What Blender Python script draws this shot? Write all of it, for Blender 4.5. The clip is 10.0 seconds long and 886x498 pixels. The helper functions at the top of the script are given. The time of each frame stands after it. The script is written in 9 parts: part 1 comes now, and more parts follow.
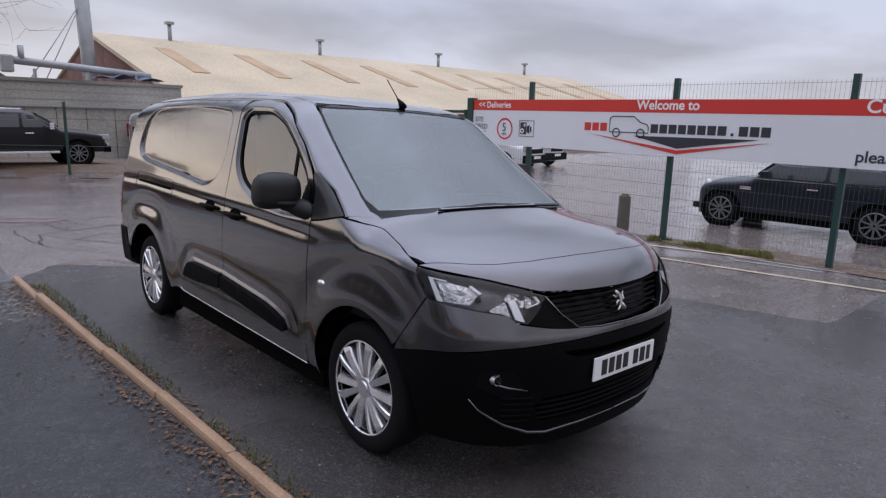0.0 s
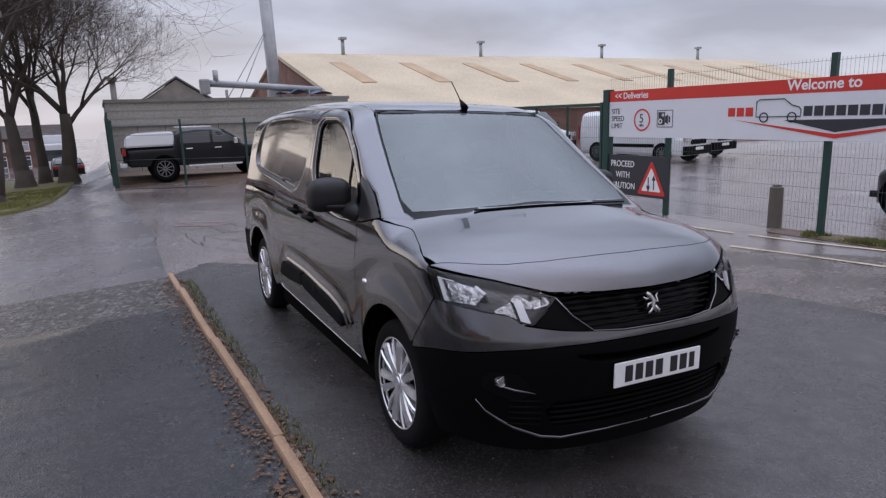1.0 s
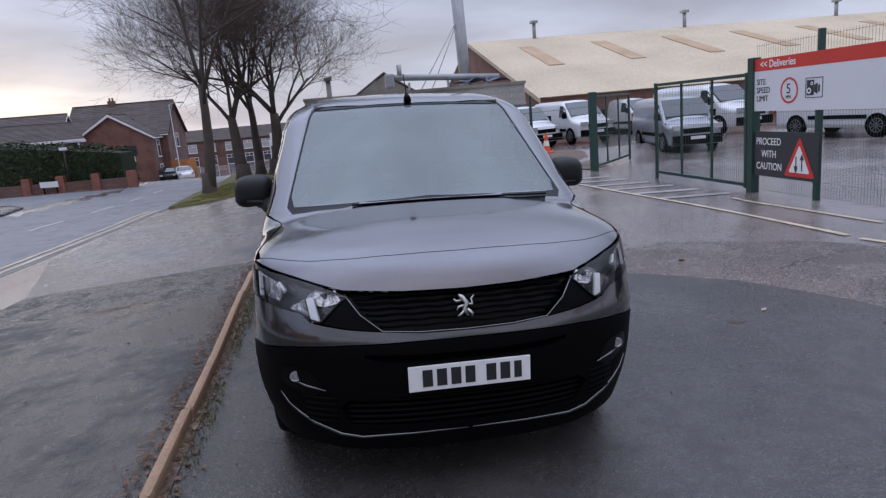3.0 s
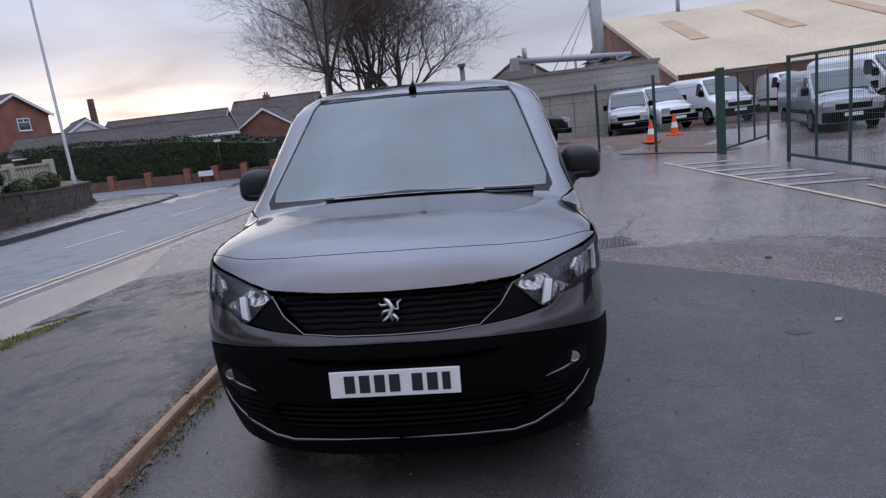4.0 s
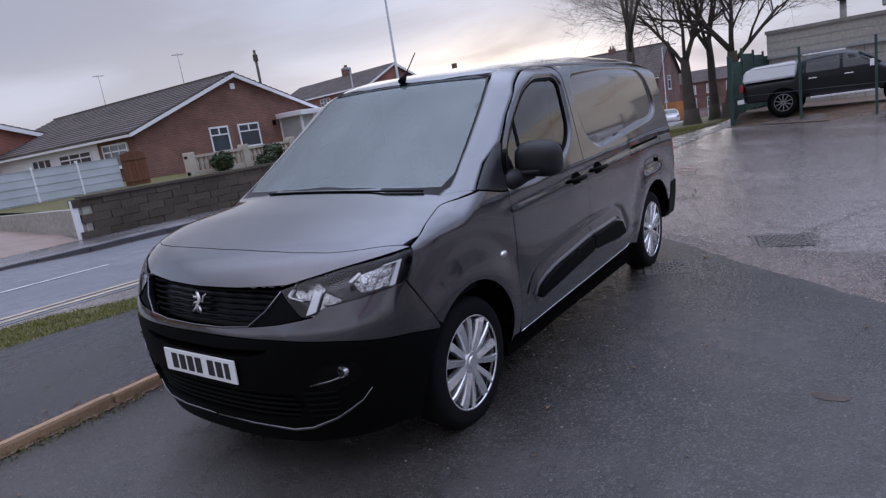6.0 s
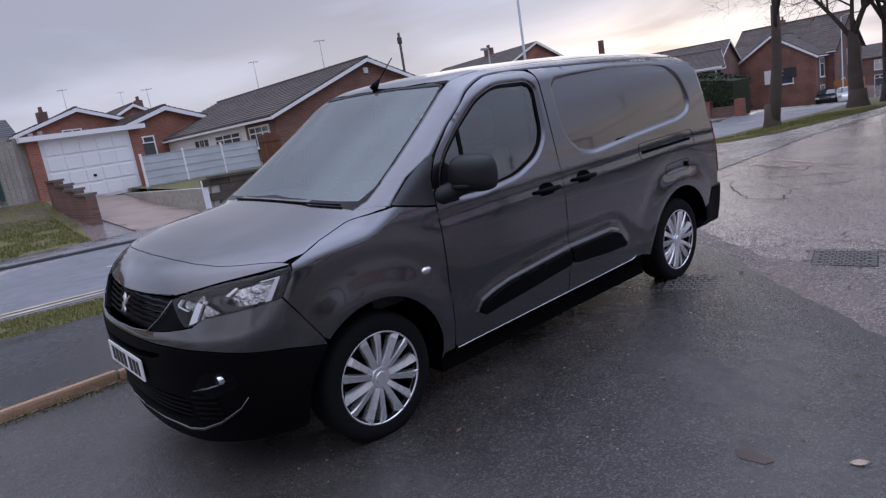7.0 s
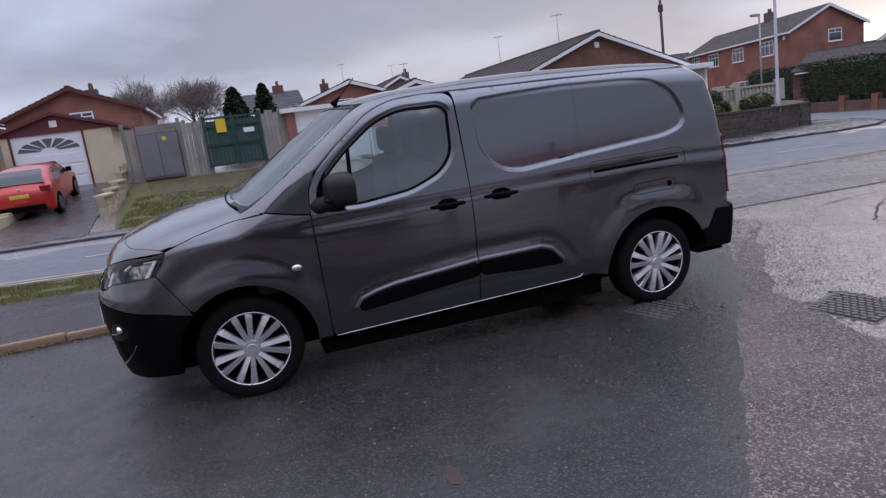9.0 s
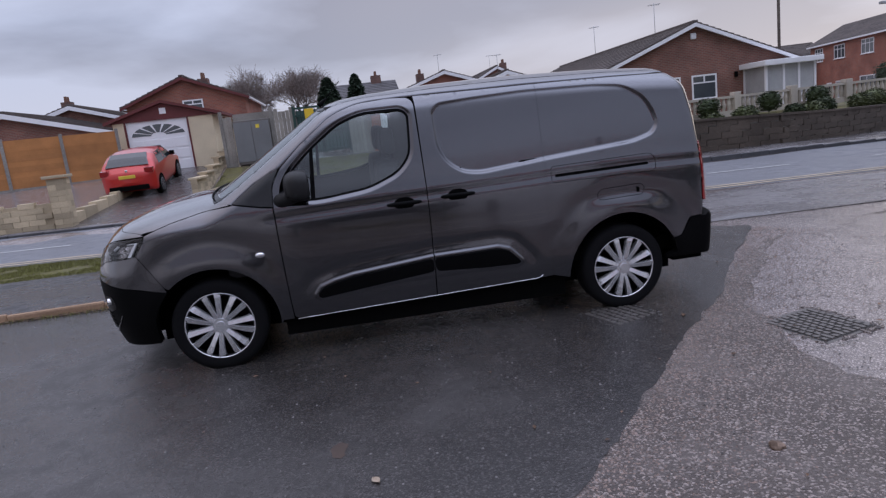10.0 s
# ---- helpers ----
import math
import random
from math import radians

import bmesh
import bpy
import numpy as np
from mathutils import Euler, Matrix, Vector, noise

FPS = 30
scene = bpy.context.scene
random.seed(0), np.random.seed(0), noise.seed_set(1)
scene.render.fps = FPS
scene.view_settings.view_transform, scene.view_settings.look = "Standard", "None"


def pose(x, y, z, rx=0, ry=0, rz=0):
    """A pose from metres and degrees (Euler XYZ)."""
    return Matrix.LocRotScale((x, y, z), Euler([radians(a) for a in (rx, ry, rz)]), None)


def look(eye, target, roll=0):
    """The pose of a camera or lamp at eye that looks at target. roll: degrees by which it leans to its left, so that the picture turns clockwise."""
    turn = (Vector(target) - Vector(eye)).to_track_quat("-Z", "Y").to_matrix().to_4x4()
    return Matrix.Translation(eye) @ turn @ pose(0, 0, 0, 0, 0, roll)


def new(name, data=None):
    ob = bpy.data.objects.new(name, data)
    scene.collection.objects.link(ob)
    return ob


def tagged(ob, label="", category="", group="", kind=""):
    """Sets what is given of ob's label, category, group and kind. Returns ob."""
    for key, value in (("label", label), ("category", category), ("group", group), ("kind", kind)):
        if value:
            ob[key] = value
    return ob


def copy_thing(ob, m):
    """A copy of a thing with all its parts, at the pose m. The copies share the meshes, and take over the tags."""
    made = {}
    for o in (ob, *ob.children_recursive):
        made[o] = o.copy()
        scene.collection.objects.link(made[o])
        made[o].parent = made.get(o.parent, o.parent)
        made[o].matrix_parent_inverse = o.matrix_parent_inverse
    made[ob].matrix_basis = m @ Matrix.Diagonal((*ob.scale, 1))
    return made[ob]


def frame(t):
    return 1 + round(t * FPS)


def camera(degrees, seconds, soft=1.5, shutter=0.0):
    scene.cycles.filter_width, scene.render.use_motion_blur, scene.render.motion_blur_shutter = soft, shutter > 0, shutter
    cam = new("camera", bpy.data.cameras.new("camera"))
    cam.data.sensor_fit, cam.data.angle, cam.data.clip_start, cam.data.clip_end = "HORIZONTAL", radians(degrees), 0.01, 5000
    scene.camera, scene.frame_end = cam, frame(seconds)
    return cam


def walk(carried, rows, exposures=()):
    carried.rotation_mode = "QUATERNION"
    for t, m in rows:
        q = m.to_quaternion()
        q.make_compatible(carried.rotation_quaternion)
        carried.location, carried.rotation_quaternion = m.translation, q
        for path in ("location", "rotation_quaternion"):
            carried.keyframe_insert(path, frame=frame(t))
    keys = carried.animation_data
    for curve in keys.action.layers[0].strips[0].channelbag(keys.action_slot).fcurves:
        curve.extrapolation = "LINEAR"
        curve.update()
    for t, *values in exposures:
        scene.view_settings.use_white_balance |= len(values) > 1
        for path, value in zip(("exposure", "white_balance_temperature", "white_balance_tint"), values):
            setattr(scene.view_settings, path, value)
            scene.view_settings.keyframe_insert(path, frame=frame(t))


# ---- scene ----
cam = camera(69.6, 10.0, soft=1.3)
METRES, EYE, TILT, LEAN, TURN = 10.12, 1.735, 0.0, 0.0, -42.9
ROWS = [
    (0.0, 0.0, 0.0, 0.0, 0.32, -11.72, -1.54),
    (0.5, 0.0249, 0.0062, -0.0007, 6.17, -11.94, -0.09),
    (1.0, 0.0675, 0.0059, 0.0015, 14.99, -11.88, 1.84),
    (1.5, 0.1135, 0.0104, 0.002, 21.26, -11.95, 3.18),
    (2.0, 0.1517, 0.0267, 0.0016, 25.02, -11.99, 3.86),
    (3.5, 0.2529, 0.1069, -0.0068, 38.82, -12.22, 5.81),
    (4.0, 0.2757, 0.1462, -0.0095, 45.86, -12.24, 6.87),
    (4.5, 0.3135, 0.1905, -0.014, 56.16, -12.22, 8.13),
    (5.0, 0.3373, 0.2393, -0.0169, 65.98, -12.2, 9.11),
    (5.5, 0.3644, 0.2933, -0.0181, 71.7, -12.01, 9.05),
    (7.0, 0.3827, 0.4601, -0.0193, 90.44, -11.63, 8.95),
    (7.5, 0.3899, 0.5191, -0.0196, 97.48, -11.39, 9.14),
    (8.0, 0.3802, 0.5689, -0.0189, 103.19, -11.16, 8.85),
    (8.5, 0.3819, 0.6307, -0.0196, 109.89, -10.99, 8.43),
    (9.0, 0.3747, 0.6824, -0.0211, 114.16, -10.82, 7.63),
    (9.5, 0.3665, 0.7373, -0.0231, 118.27, -10.77, 7.0),
    (10.0, 0.3488, 0.779, -0.0243, 123.44, -10.56, 6.58),
]
START = pose(-2.61, -2.405, EYE, TILT, LEAN, TURN)
walk(cam, [(t, START @ pose(METRES * x, METRES * y, METRES * z, 90 + pitch, roll, yaw)) for t, x, y, z, yaw, pitch, roll in ROWS],
     exposures=[(0.0, 0.13, 7150, 6), (1.0, 0.12, 7050, 6), (2.0, 0.07, 6850, 5), (3.5, 0.0, 6550, 6), (5.0, 0.06, 6500, 6), (7.5, 0.04, 6600, 8), (10.0, 0.0, 6780, 8)])

# ---- sky and light: overcast dusk, brighter low in the north-west ----
SUN_AZ = radians(119)      # direction of the low sun, from +x towards +y
SUN_EL = radians(7)
SUN_DIR = Vector((math.cos(SUN_AZ) * math.cos(SUN_EL), math.sin(SUN_AZ) * math.cos(SUN_EL), math.sin(SUN_EL)))


def build_world():
    w = bpy.data.worlds.new("overcast_dusk")
    scene.world = w
    w.use_nodes = True
    nt = w.node_tree
    nt.nodes.clear()
    nd = nt.nodes.new
    ln = nt.links.new

    def math_node(op, a, b=None, clamp=False):
        n = nd("ShaderNodeMath")
        n.operation, n.use_clamp = op, clamp
        for i, v in enumerate((a, b)):
            if v is None:
                continue
            if hasattr(v, "is_linked"):
                ln(v, n.inputs[i])
            else:
                n.inputs[i].default_value = v
        return n.outputs[0]

    def mix(fac, a, b):
        n = nd("ShaderNodeMix")
        n.data_type = "RGBA"
        for sock, v in ((n.inputs["Factor"], fac), (n.inputs[6], a), (n.inputs[7], b)):
            if hasattr(v, "is_linked"):
                ln(v, sock)
            else:
                sock.default_value = v
        return n.outputs[2]

    out, bg = nd("ShaderNodeOutputWorld"), nd("ShaderNodeBackground")
    sky = nd("ShaderNodeTexSky")
    sky.sky_type, sky.sun_disc = "NISHITA", False
    sky.sun_elevation, sky.sun_rotation = SUN_EL, radians(90) - SUN_AZ
    tc, sep = nd("ShaderNodeTexCoord"), nd("ShaderNodeSeparateXYZ")
    ln(tc.outputs["Generated"], sep.inputs[0])
    up = sep.outputs[2]
    # cloud layer, seen in perspective: the way divided by its height
    h = math_node("ADD", math_node("MAXIMUM", up, 0.0), 0.16)
    comb = nd("ShaderNodeCombineXYZ")
    ln(math_node("DIVIDE", sep.outputs[0], h), comb.inputs[0])
    ln(math_node("DIVIDE", sep.outputs[1], h), comb.inputs[1])
    n1, n2 = nd("ShaderNodeTexNoise"), nd("ShaderNodeTexNoise")
    for n, sc, det in ((n1, 0.75, 6.0), (n2, 0.32, 3.0)):
        ln(comb.outputs[0], n.inputs["Vector"])
        n.inputs["Scale"].default_value, n.inputs["Detail"].default_value = sc, det
        n.inputs["Distortion"].default_value = 0.4
    dens = nd("ShaderNodeMapRange")
    ln(math_node("ADD", math_node("MULTIPLY", n1.outputs[0], 0.55), math_node("MULTIPLY", n2.outputs[0], 0.45)), dens.inputs[0])
    dens.inputs[1].default_value, dens.inputs[2].default_value = 0.42, 0.58
    cloud = mix(dens.outputs[0], (0.480, 0.535, 0.745, 1), (0.262, 0.290, 0.415, 1))
    n3 = nd("ShaderNodeTexNoise")
    ln(comb.outputs[0], n3.inputs["Vector"])
    n3.inputs["Scale"].default_value, n3.inputs["Detail"].default_value = 0.22, 2.0
    rosy = nd("ShaderNodeMapRange")
    ln(n3.outputs[0], rosy.inputs[0])
    rosy.inputs[1].default_value, rosy.inputs[2].default_value = 0.45, 0.62
    cloud = mix(math_node("MULTIPLY", rosy.outputs[0], 0.4), cloud, (0.56, 0.51, 0.565, 1))
    # glow round the sun, low at the horizon
    dot = nd("ShaderNodeVectorMath")
    dot.operation = "DOT_PRODUCT"
    ln(tc.outputs["Generated"], dot.inputs[0])
    flat = Vector((SUN_DIR.x, SUN_DIR.y, 0)).normalized()
    dot.inputs[1].default_value = flat
    near = math_node("POWER", math_node("MAXIMUM", dot.outputs["Value"], 0.0), 42.0)
    low = nd("ShaderNodeMapRange")
    low.interpolation_type = "SMOOTHSTEP"
    ln(up, low.inputs[0])
    low.inputs[1].default_value, low.inputs[2].default_value = 0.145, 0.02
    gap = math_node("SUBTRACT", 1.2, math_node("MULTIPLY", dens.outputs[0], 1.05))
    glow = math_node("MULTIPLY", math_node("MULTIPLY", near, low.outputs[0]), gap, clamp=True)
    warm = mix(glow, cloud, (1.85, 1.66, 1.50, 1))
    # paler band along the whole horizon
    band = nd("ShaderNodeMapRange")
    band.interpolation_type = "SMOOTHSTEP"
    ln(up, band.inputs[0])
    band.inputs[1].default_value, band.inputs[2].default_value = 0.22, 0.0
    pale = mix(math_node("MULTIPLY", band.outputs[0], 0.42), warm, (0.61, 0.595, 0.69, 1))
    dome = nd("ShaderNodeMapRange")
    dome.interpolation_type = "SMOOTHSTEP"
    ln(up, dome.inputs[0])
    dome.inputs[1].default_value, dome.inputs[2].default_value = 0.30, 1.0
    dome.inputs[3].default_value, dome.inputs[4].default_value = 1.0, 3.4
    lift = nd("ShaderNodeVectorMath")
    lift.operation = "SCALE"
    ln(pale, lift.inputs[0]), ln(dome.outputs[0], lift.inputs["Scale"])
    pale = lift.outputs[0]
    tot = nd("ShaderNodeMix")
    tot.data_type, tot.blend_type = "RGBA", "ADD"
    tot.inputs["Factor"].default_value = 0.005
    ln(pale, tot.inputs[6])
    ln(sky.outputs[0], tot.inputs[7])
    ln(tot.outputs[2], bg.inputs[0])
    bg.inputs[1].default_value = 1.1
    ln(bg.outputs[0], out.inputs[0])


build_world()
sun = new("sun", bpy.data.lights.new("sun", "SUN"))
sun.data.energy, sun.data.angle, sun.data.color = 0.20, radians(40), (1.0, 0.86, 0.74)
sun.matrix_world = look(SUN_DIR * 50, (0, 0, 0))

# ---- materials ----
def nodes_of(name):
    m = bpy.data.materials.new(name)
    m.use_nodes = True
    nt = m.node_tree
    return m, nt, nt.nodes["Principled BSDF"]


def plain(name, colour, rough=0.5, metal=0.0, vary=0.12, scale=6.0, bump=0.0, bump_scale=60.0, coat=0.0, spec=0.5, island=0.0, piece=0.0):
    """A surface with a large stain, a fine grain and, if asked, relief and a shade of its own for every island or piece."""
    m, nt, p = nodes_of(name)
    nd, ln = nt.nodes.new, nt.links.new
    geo = nd("ShaderNodeNewGeometry")
    pos = geo.outputs["Position"]
    a, b = nd("ShaderNodeTexNoise"), nd("ShaderNodeTexNoise")
    ln(pos, a.inputs["Vector"]), ln(pos, b.inputs["Vector"])
    a.inputs["Scale"].default_value, a.inputs["Detail"].default_value = scale * 0.25, 4
    b.inputs["Scale"].default_value, b.inputs["Detail"].default_value = scale * 6, 3
    add = nd("ShaderNodeMath")
    add.operation = "ADD"
    ln(a.outputs[0], add.inputs[0]), ln(b.outputs[0], add.inputs[1])
    val = nd("ShaderNodeMapRange")
    ln(add.outputs[0], val.inputs[0])
    val.inputs[1].default_value, val.inputs[2].default_value = 0.6, 1.4
    val.inputs[3].default_value, val.inputs[4].default_value = 1 - vary, 1 + vary
    shade = val.outputs[0]
    for amount, src in ((island, geo.outputs["Random Per Island"]), (piece, nd("ShaderNodeObjectInfo").outputs["Random"])):
        if amount:
            r = nd("ShaderNodeMapRange")
            ln(src, r.inputs[0])
            r.inputs[3].default_value, r.inputs[4].default_value = 1 - amount, 1 + amount
            mul = nd("ShaderNodeMath")
            mul.operation = "MULTIPLY"
            ln(shade, mul.inputs[0]), ln(r.outputs[0], mul.inputs[1])
            shade = mul.outputs[0]
    hsv = nd("ShaderNodeHueSaturation")
    hsv.inputs["Color"].default_value = (*colour, 1)
    ln(shade, hsv.inputs["Value"])
    ln(hsv.outputs[0], p.inputs["Base Color"])
    p.inputs["Roughness"].default_value, p.inputs["Metallic"].default_value = rough, metal
    p.inputs["Specular IOR Level"].default_value = spec
    if coat:
        p.inputs["Coat Weight"].default_value, p.inputs["Coat Roughness"].default_value = coat, 0.04
    if bump:
        bn, bt = nd("ShaderNodeBump"), nd("ShaderNodeTexNoise")
        ln(pos, bt.inputs["Vector"])
        bt.inputs["Scale"].default_value, bt.inputs["Detail"].default_value = bump_scale, 4
        ln(bt.outputs[0], bn.inputs["Height"])
        bn.inputs["Strength"].default_value, bn.inputs["Distance"].default_value = bump, 0.02
        ln(bn.outputs[0], p.inputs["Normal"])
    return m


def glass(name, tint=(0.9, 0.95, 0.95), ior=1.5, mist_sheen=0.0):
    """A thin pane: clear, with a gloss that grows with the angle, and, where asked, a pale film for mist and sky sheen.
    """
    m, nt, p = nodes_of(name)
    nd, ln = nt.nodes.new, nt.links.new
    nt.nodes.remove(p)
    out = nt.nodes["Material Output"]
    clear, gloss, fres, mix = nd("ShaderNodeBsdfTransparent"), nd("ShaderNodeBsdfGlossy"), nd("ShaderNodeFresnel"), nd("ShaderNodeMixShader")
    clear.inputs[0].default_value = (*tint, 1)
    gloss.inputs["Roughness"].default_value = 0.03
    fres.inputs["IOR"].default_value = ior
    base = clear.outputs[0]
    if mist_sheen:
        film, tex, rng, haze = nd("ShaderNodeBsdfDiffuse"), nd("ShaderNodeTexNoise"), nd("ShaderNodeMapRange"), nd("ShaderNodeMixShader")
        # diffuse colour carries the mist and part of the sky's reflection
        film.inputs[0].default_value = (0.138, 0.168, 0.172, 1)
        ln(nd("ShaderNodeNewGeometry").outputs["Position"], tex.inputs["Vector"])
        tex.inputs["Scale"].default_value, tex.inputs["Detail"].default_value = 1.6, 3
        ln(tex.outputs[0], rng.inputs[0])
        rng.inputs[1].default_value, rng.inputs[2].default_value, rng.inputs[3].default_value, rng.inputs[4].default_value = 0.3, 0.7, mist_sheen * 0.7, min(1, mist_sheen * 1.25)
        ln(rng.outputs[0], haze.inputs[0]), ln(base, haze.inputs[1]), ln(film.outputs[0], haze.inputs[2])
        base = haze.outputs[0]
    ln(fres.outputs[0], mix.inputs[0]), ln(base, mix.inputs[1]), ln(gloss.outputs[0], mix.inputs[2])
    ln(mix.outputs[0], out.inputs[0])
    return m


# ---- building blocks ----
def box(bm, x0, y0, z0, x1, y1, z1, bevel=0.0):
    r = bmesh.ops.create_cube(bm, size=1.0, matrix=Matrix.Translation(((x0 + x1) / 2, (y0 + y1) / 2, (z0 + z1) / 2)) @ Matrix.Diagonal((abs(x1 - x0), abs(y1 - y0), abs(z1 - z0), 1)))
    if bevel:
        es = list({e for v in r["verts"] for e in v.link_edges})
        bmesh.ops.bevel(bm, geom=es, offset=bevel, segments=2, profile=0.6, affect="EDGES")
    return r["verts"]


def cyl(bm, a, b, r0, r1=None, seg=16, cap=True):
    a, b = Vector(a), Vector(b)
    d = b - a
    m = Matrix.Translation((a + b) / 2) @ d.to_track_quat("Z", "Y").to_matrix().to_4x4()
    return bmesh.ops.create_cone(bm, cap_ends=cap, segments=seg, radius1=r0, radius2=r0 if r1 is None else r1, depth=d.length, matrix=m)["verts"]


def prism(bm, pts, axis, lo, hi):
    """A closed polygon in the plane across axis, drawn out from lo to hi. Points go (y, z), (x, z) or (x, y)."""
    def at(p, v):
        return {"x": (v, p[0], p[1]), "y": (p[0], v, p[1]), "z": (p[0], p[1], v)}[axis]
    a = [bm.verts.new(at(p, lo)) for p in pts]
    b = [bm.verts.new(at(p, hi)) for p in pts]
    n = len(pts)
    bm.faces.new(a), bm.faces.new(b)
    for i in range(n):
        bm.faces.new((a[i], a[(i + 1) % n], b[(i + 1) % n], b[i]))
    bmesh.ops.recalc_face_normals(bm, faces=bm.faces[:])


def mesh_of(name, bm, mat, smooth=False):
    me = bpy.data.meshes.new(name)
    bm.to_mesh(me)
    bm.free()
    if mat:
        me.materials.append(mat)
    if smooth:
        me.shade_smooth() if smooth is True else me.shade_auto_smooth() if False else me.shade_smooth()
    return me


def part(name, bm, mat, parent=None, label="", smooth=False, at=None):
    ob = new(name, mesh_of(name, bm, mat, smooth))
    if parent:
        ob.parent = parent
    if at is not None:
        ob.matrix_basis = at
    if label:
        ob["label"] = label
    return ob


def boxes(name, mat, parent, *sizes, bevel=0.0, label="", at=None):
    bm = bmesh.new()
    for s in sizes:
        box(bm, *s, bevel=bevel)
    return part(name, bm, mat, parent, label, at=at)


def thing(name, at, label, category, group="", kind=""):
    ob = new(name)
    ob.empty_display_size = 0.2
    ob.matrix_basis = at
    return tagged(ob, label, category, group, kind)


def curve_part(name, pts, radius, mat, parent=None, label="", cyclic=False):
    bm = bmesh.new()
    tube(bm, pts, radius, cyclic=cyclic)
    return part(name, bm, mat, parent, label, smooth=True)


def tube(bm, pts, radius, seg=8, cyclic=False):
    pts = [Vector(p) for p in pts]
    n, rings = len(pts), []
    rad = radius if isinstance(radius, (list, tuple)) else [radius] * n
    side = None
    for i, p in enumerate(pts):
        d = (pts[(i + 1) % n] - pts[i - 1]) if cyclic else (pts[min(i + 1, n - 1)] - pts[max(i - 1, 0)])
        d.normalize()
        if side is None:
            side = d.orthogonal().normalized()
        side = (side - d * side.dot(d)).normalized()
        up = d.cross(side)
        rings.append([bm.verts.new(p + (side * math.cos(2 * math.pi * k / seg) + up * math.sin(2 * math.pi * k / seg)) * rad[i]) for k in range(seg)])
    for i in range(n if cyclic else n - 1):
        a, b = rings[i], rings[(i + 1) % n]
        for k in range(seg):
            bm.faces.new((a[k], a[(k + 1) % seg], b[(k + 1) % seg], b[k]))
    if not cyclic:
        bm.faces.new(rings[0][::-1]), bm.faces.new(rings[-1])


# ---- the lie of the land ----
FX = [(-400, -.06), (-12.6, .02), (-11.2, 0.0), (-11.0, -.09), (-5, -.09), (-3.4, .01), (-1.6, .10), (-.8, .083), (0, .052), (.9, .024), (2.4, -.012), (5, -.075), (7, -.09), (10, -.1), (400, -.1)]
GY = [(-400, .3), (-60, .2), (-10, .09), (0, 0), (5, -.045), (8, -.1), (14, -.19), (21, -.42), (30, -.7), (50, -1.0), (200, -1.5), (600, -1.5)]
RISE = [(-400, 2.0), (-60, 1.6), (-30, 1.3), (-23, 1.1), (-21, .95), (-18, .42), (-16, .27), (-12.6, 0), (0, 0)]
BANK = [(-60, 1), (3, 1), (10, 0), (400, 0)]
FALL = [(36, 0), (50, -.75), (72, -2.35), (90, -2.8), (200, -3.6)]      # the street falls away past the trees
YARD_EDGE = [(-2.2, 90), (-1.9, 21.2), (.3, 20.35), (2.24, 19.6), (4.3, 18.2), (5.6, 17.2), (6.45, 17.0), (9, 17.5)]


def height(x, y):
    return float(np.interp(x, *zip(*FX)) + np.interp(y, *zip(*GY)) + np.interp(x, *zip(*RISE)) * np.interp(y, *zip(*BANK)) + np.interp(y - np.interp(x, *zip(*YARD_EDGE)), [0, 1.3], [0, .33]) + np.interp(y, *zip(*FALL)) * np.interp(x, [-30, -24, -4, -1.5], [.6, 1, 1, 0]))


def inside(poly, px, py):
    """Which of the points lie in the polygon."""
    res = np.zeros(len(px), bool)
    n = len(poly)
    for i in range(n):
        (x0, y0), (x1, y1) = poly[i], poly[(i + 1) % n]
        if y0 == y1:
            continue
        res ^= ((y0 > py) != (y1 > py)) & (px < (x1 - x0) * (py - y0) / (y1 - y0) + x0)
    return res


def densify(poly, step):
    out = []
    for i, (x0, y0) in enumerate(poly):
        x1, y1 = poly[(i + 1) % len(poly)]
        n = max(1, round(math.hypot(x1 - x0, y1 - y0) / step))
        out += [(x0 + (x1 - x0) * k / n, y0 + (y1 - y0) * k / n) for k in range(n)]
    return out


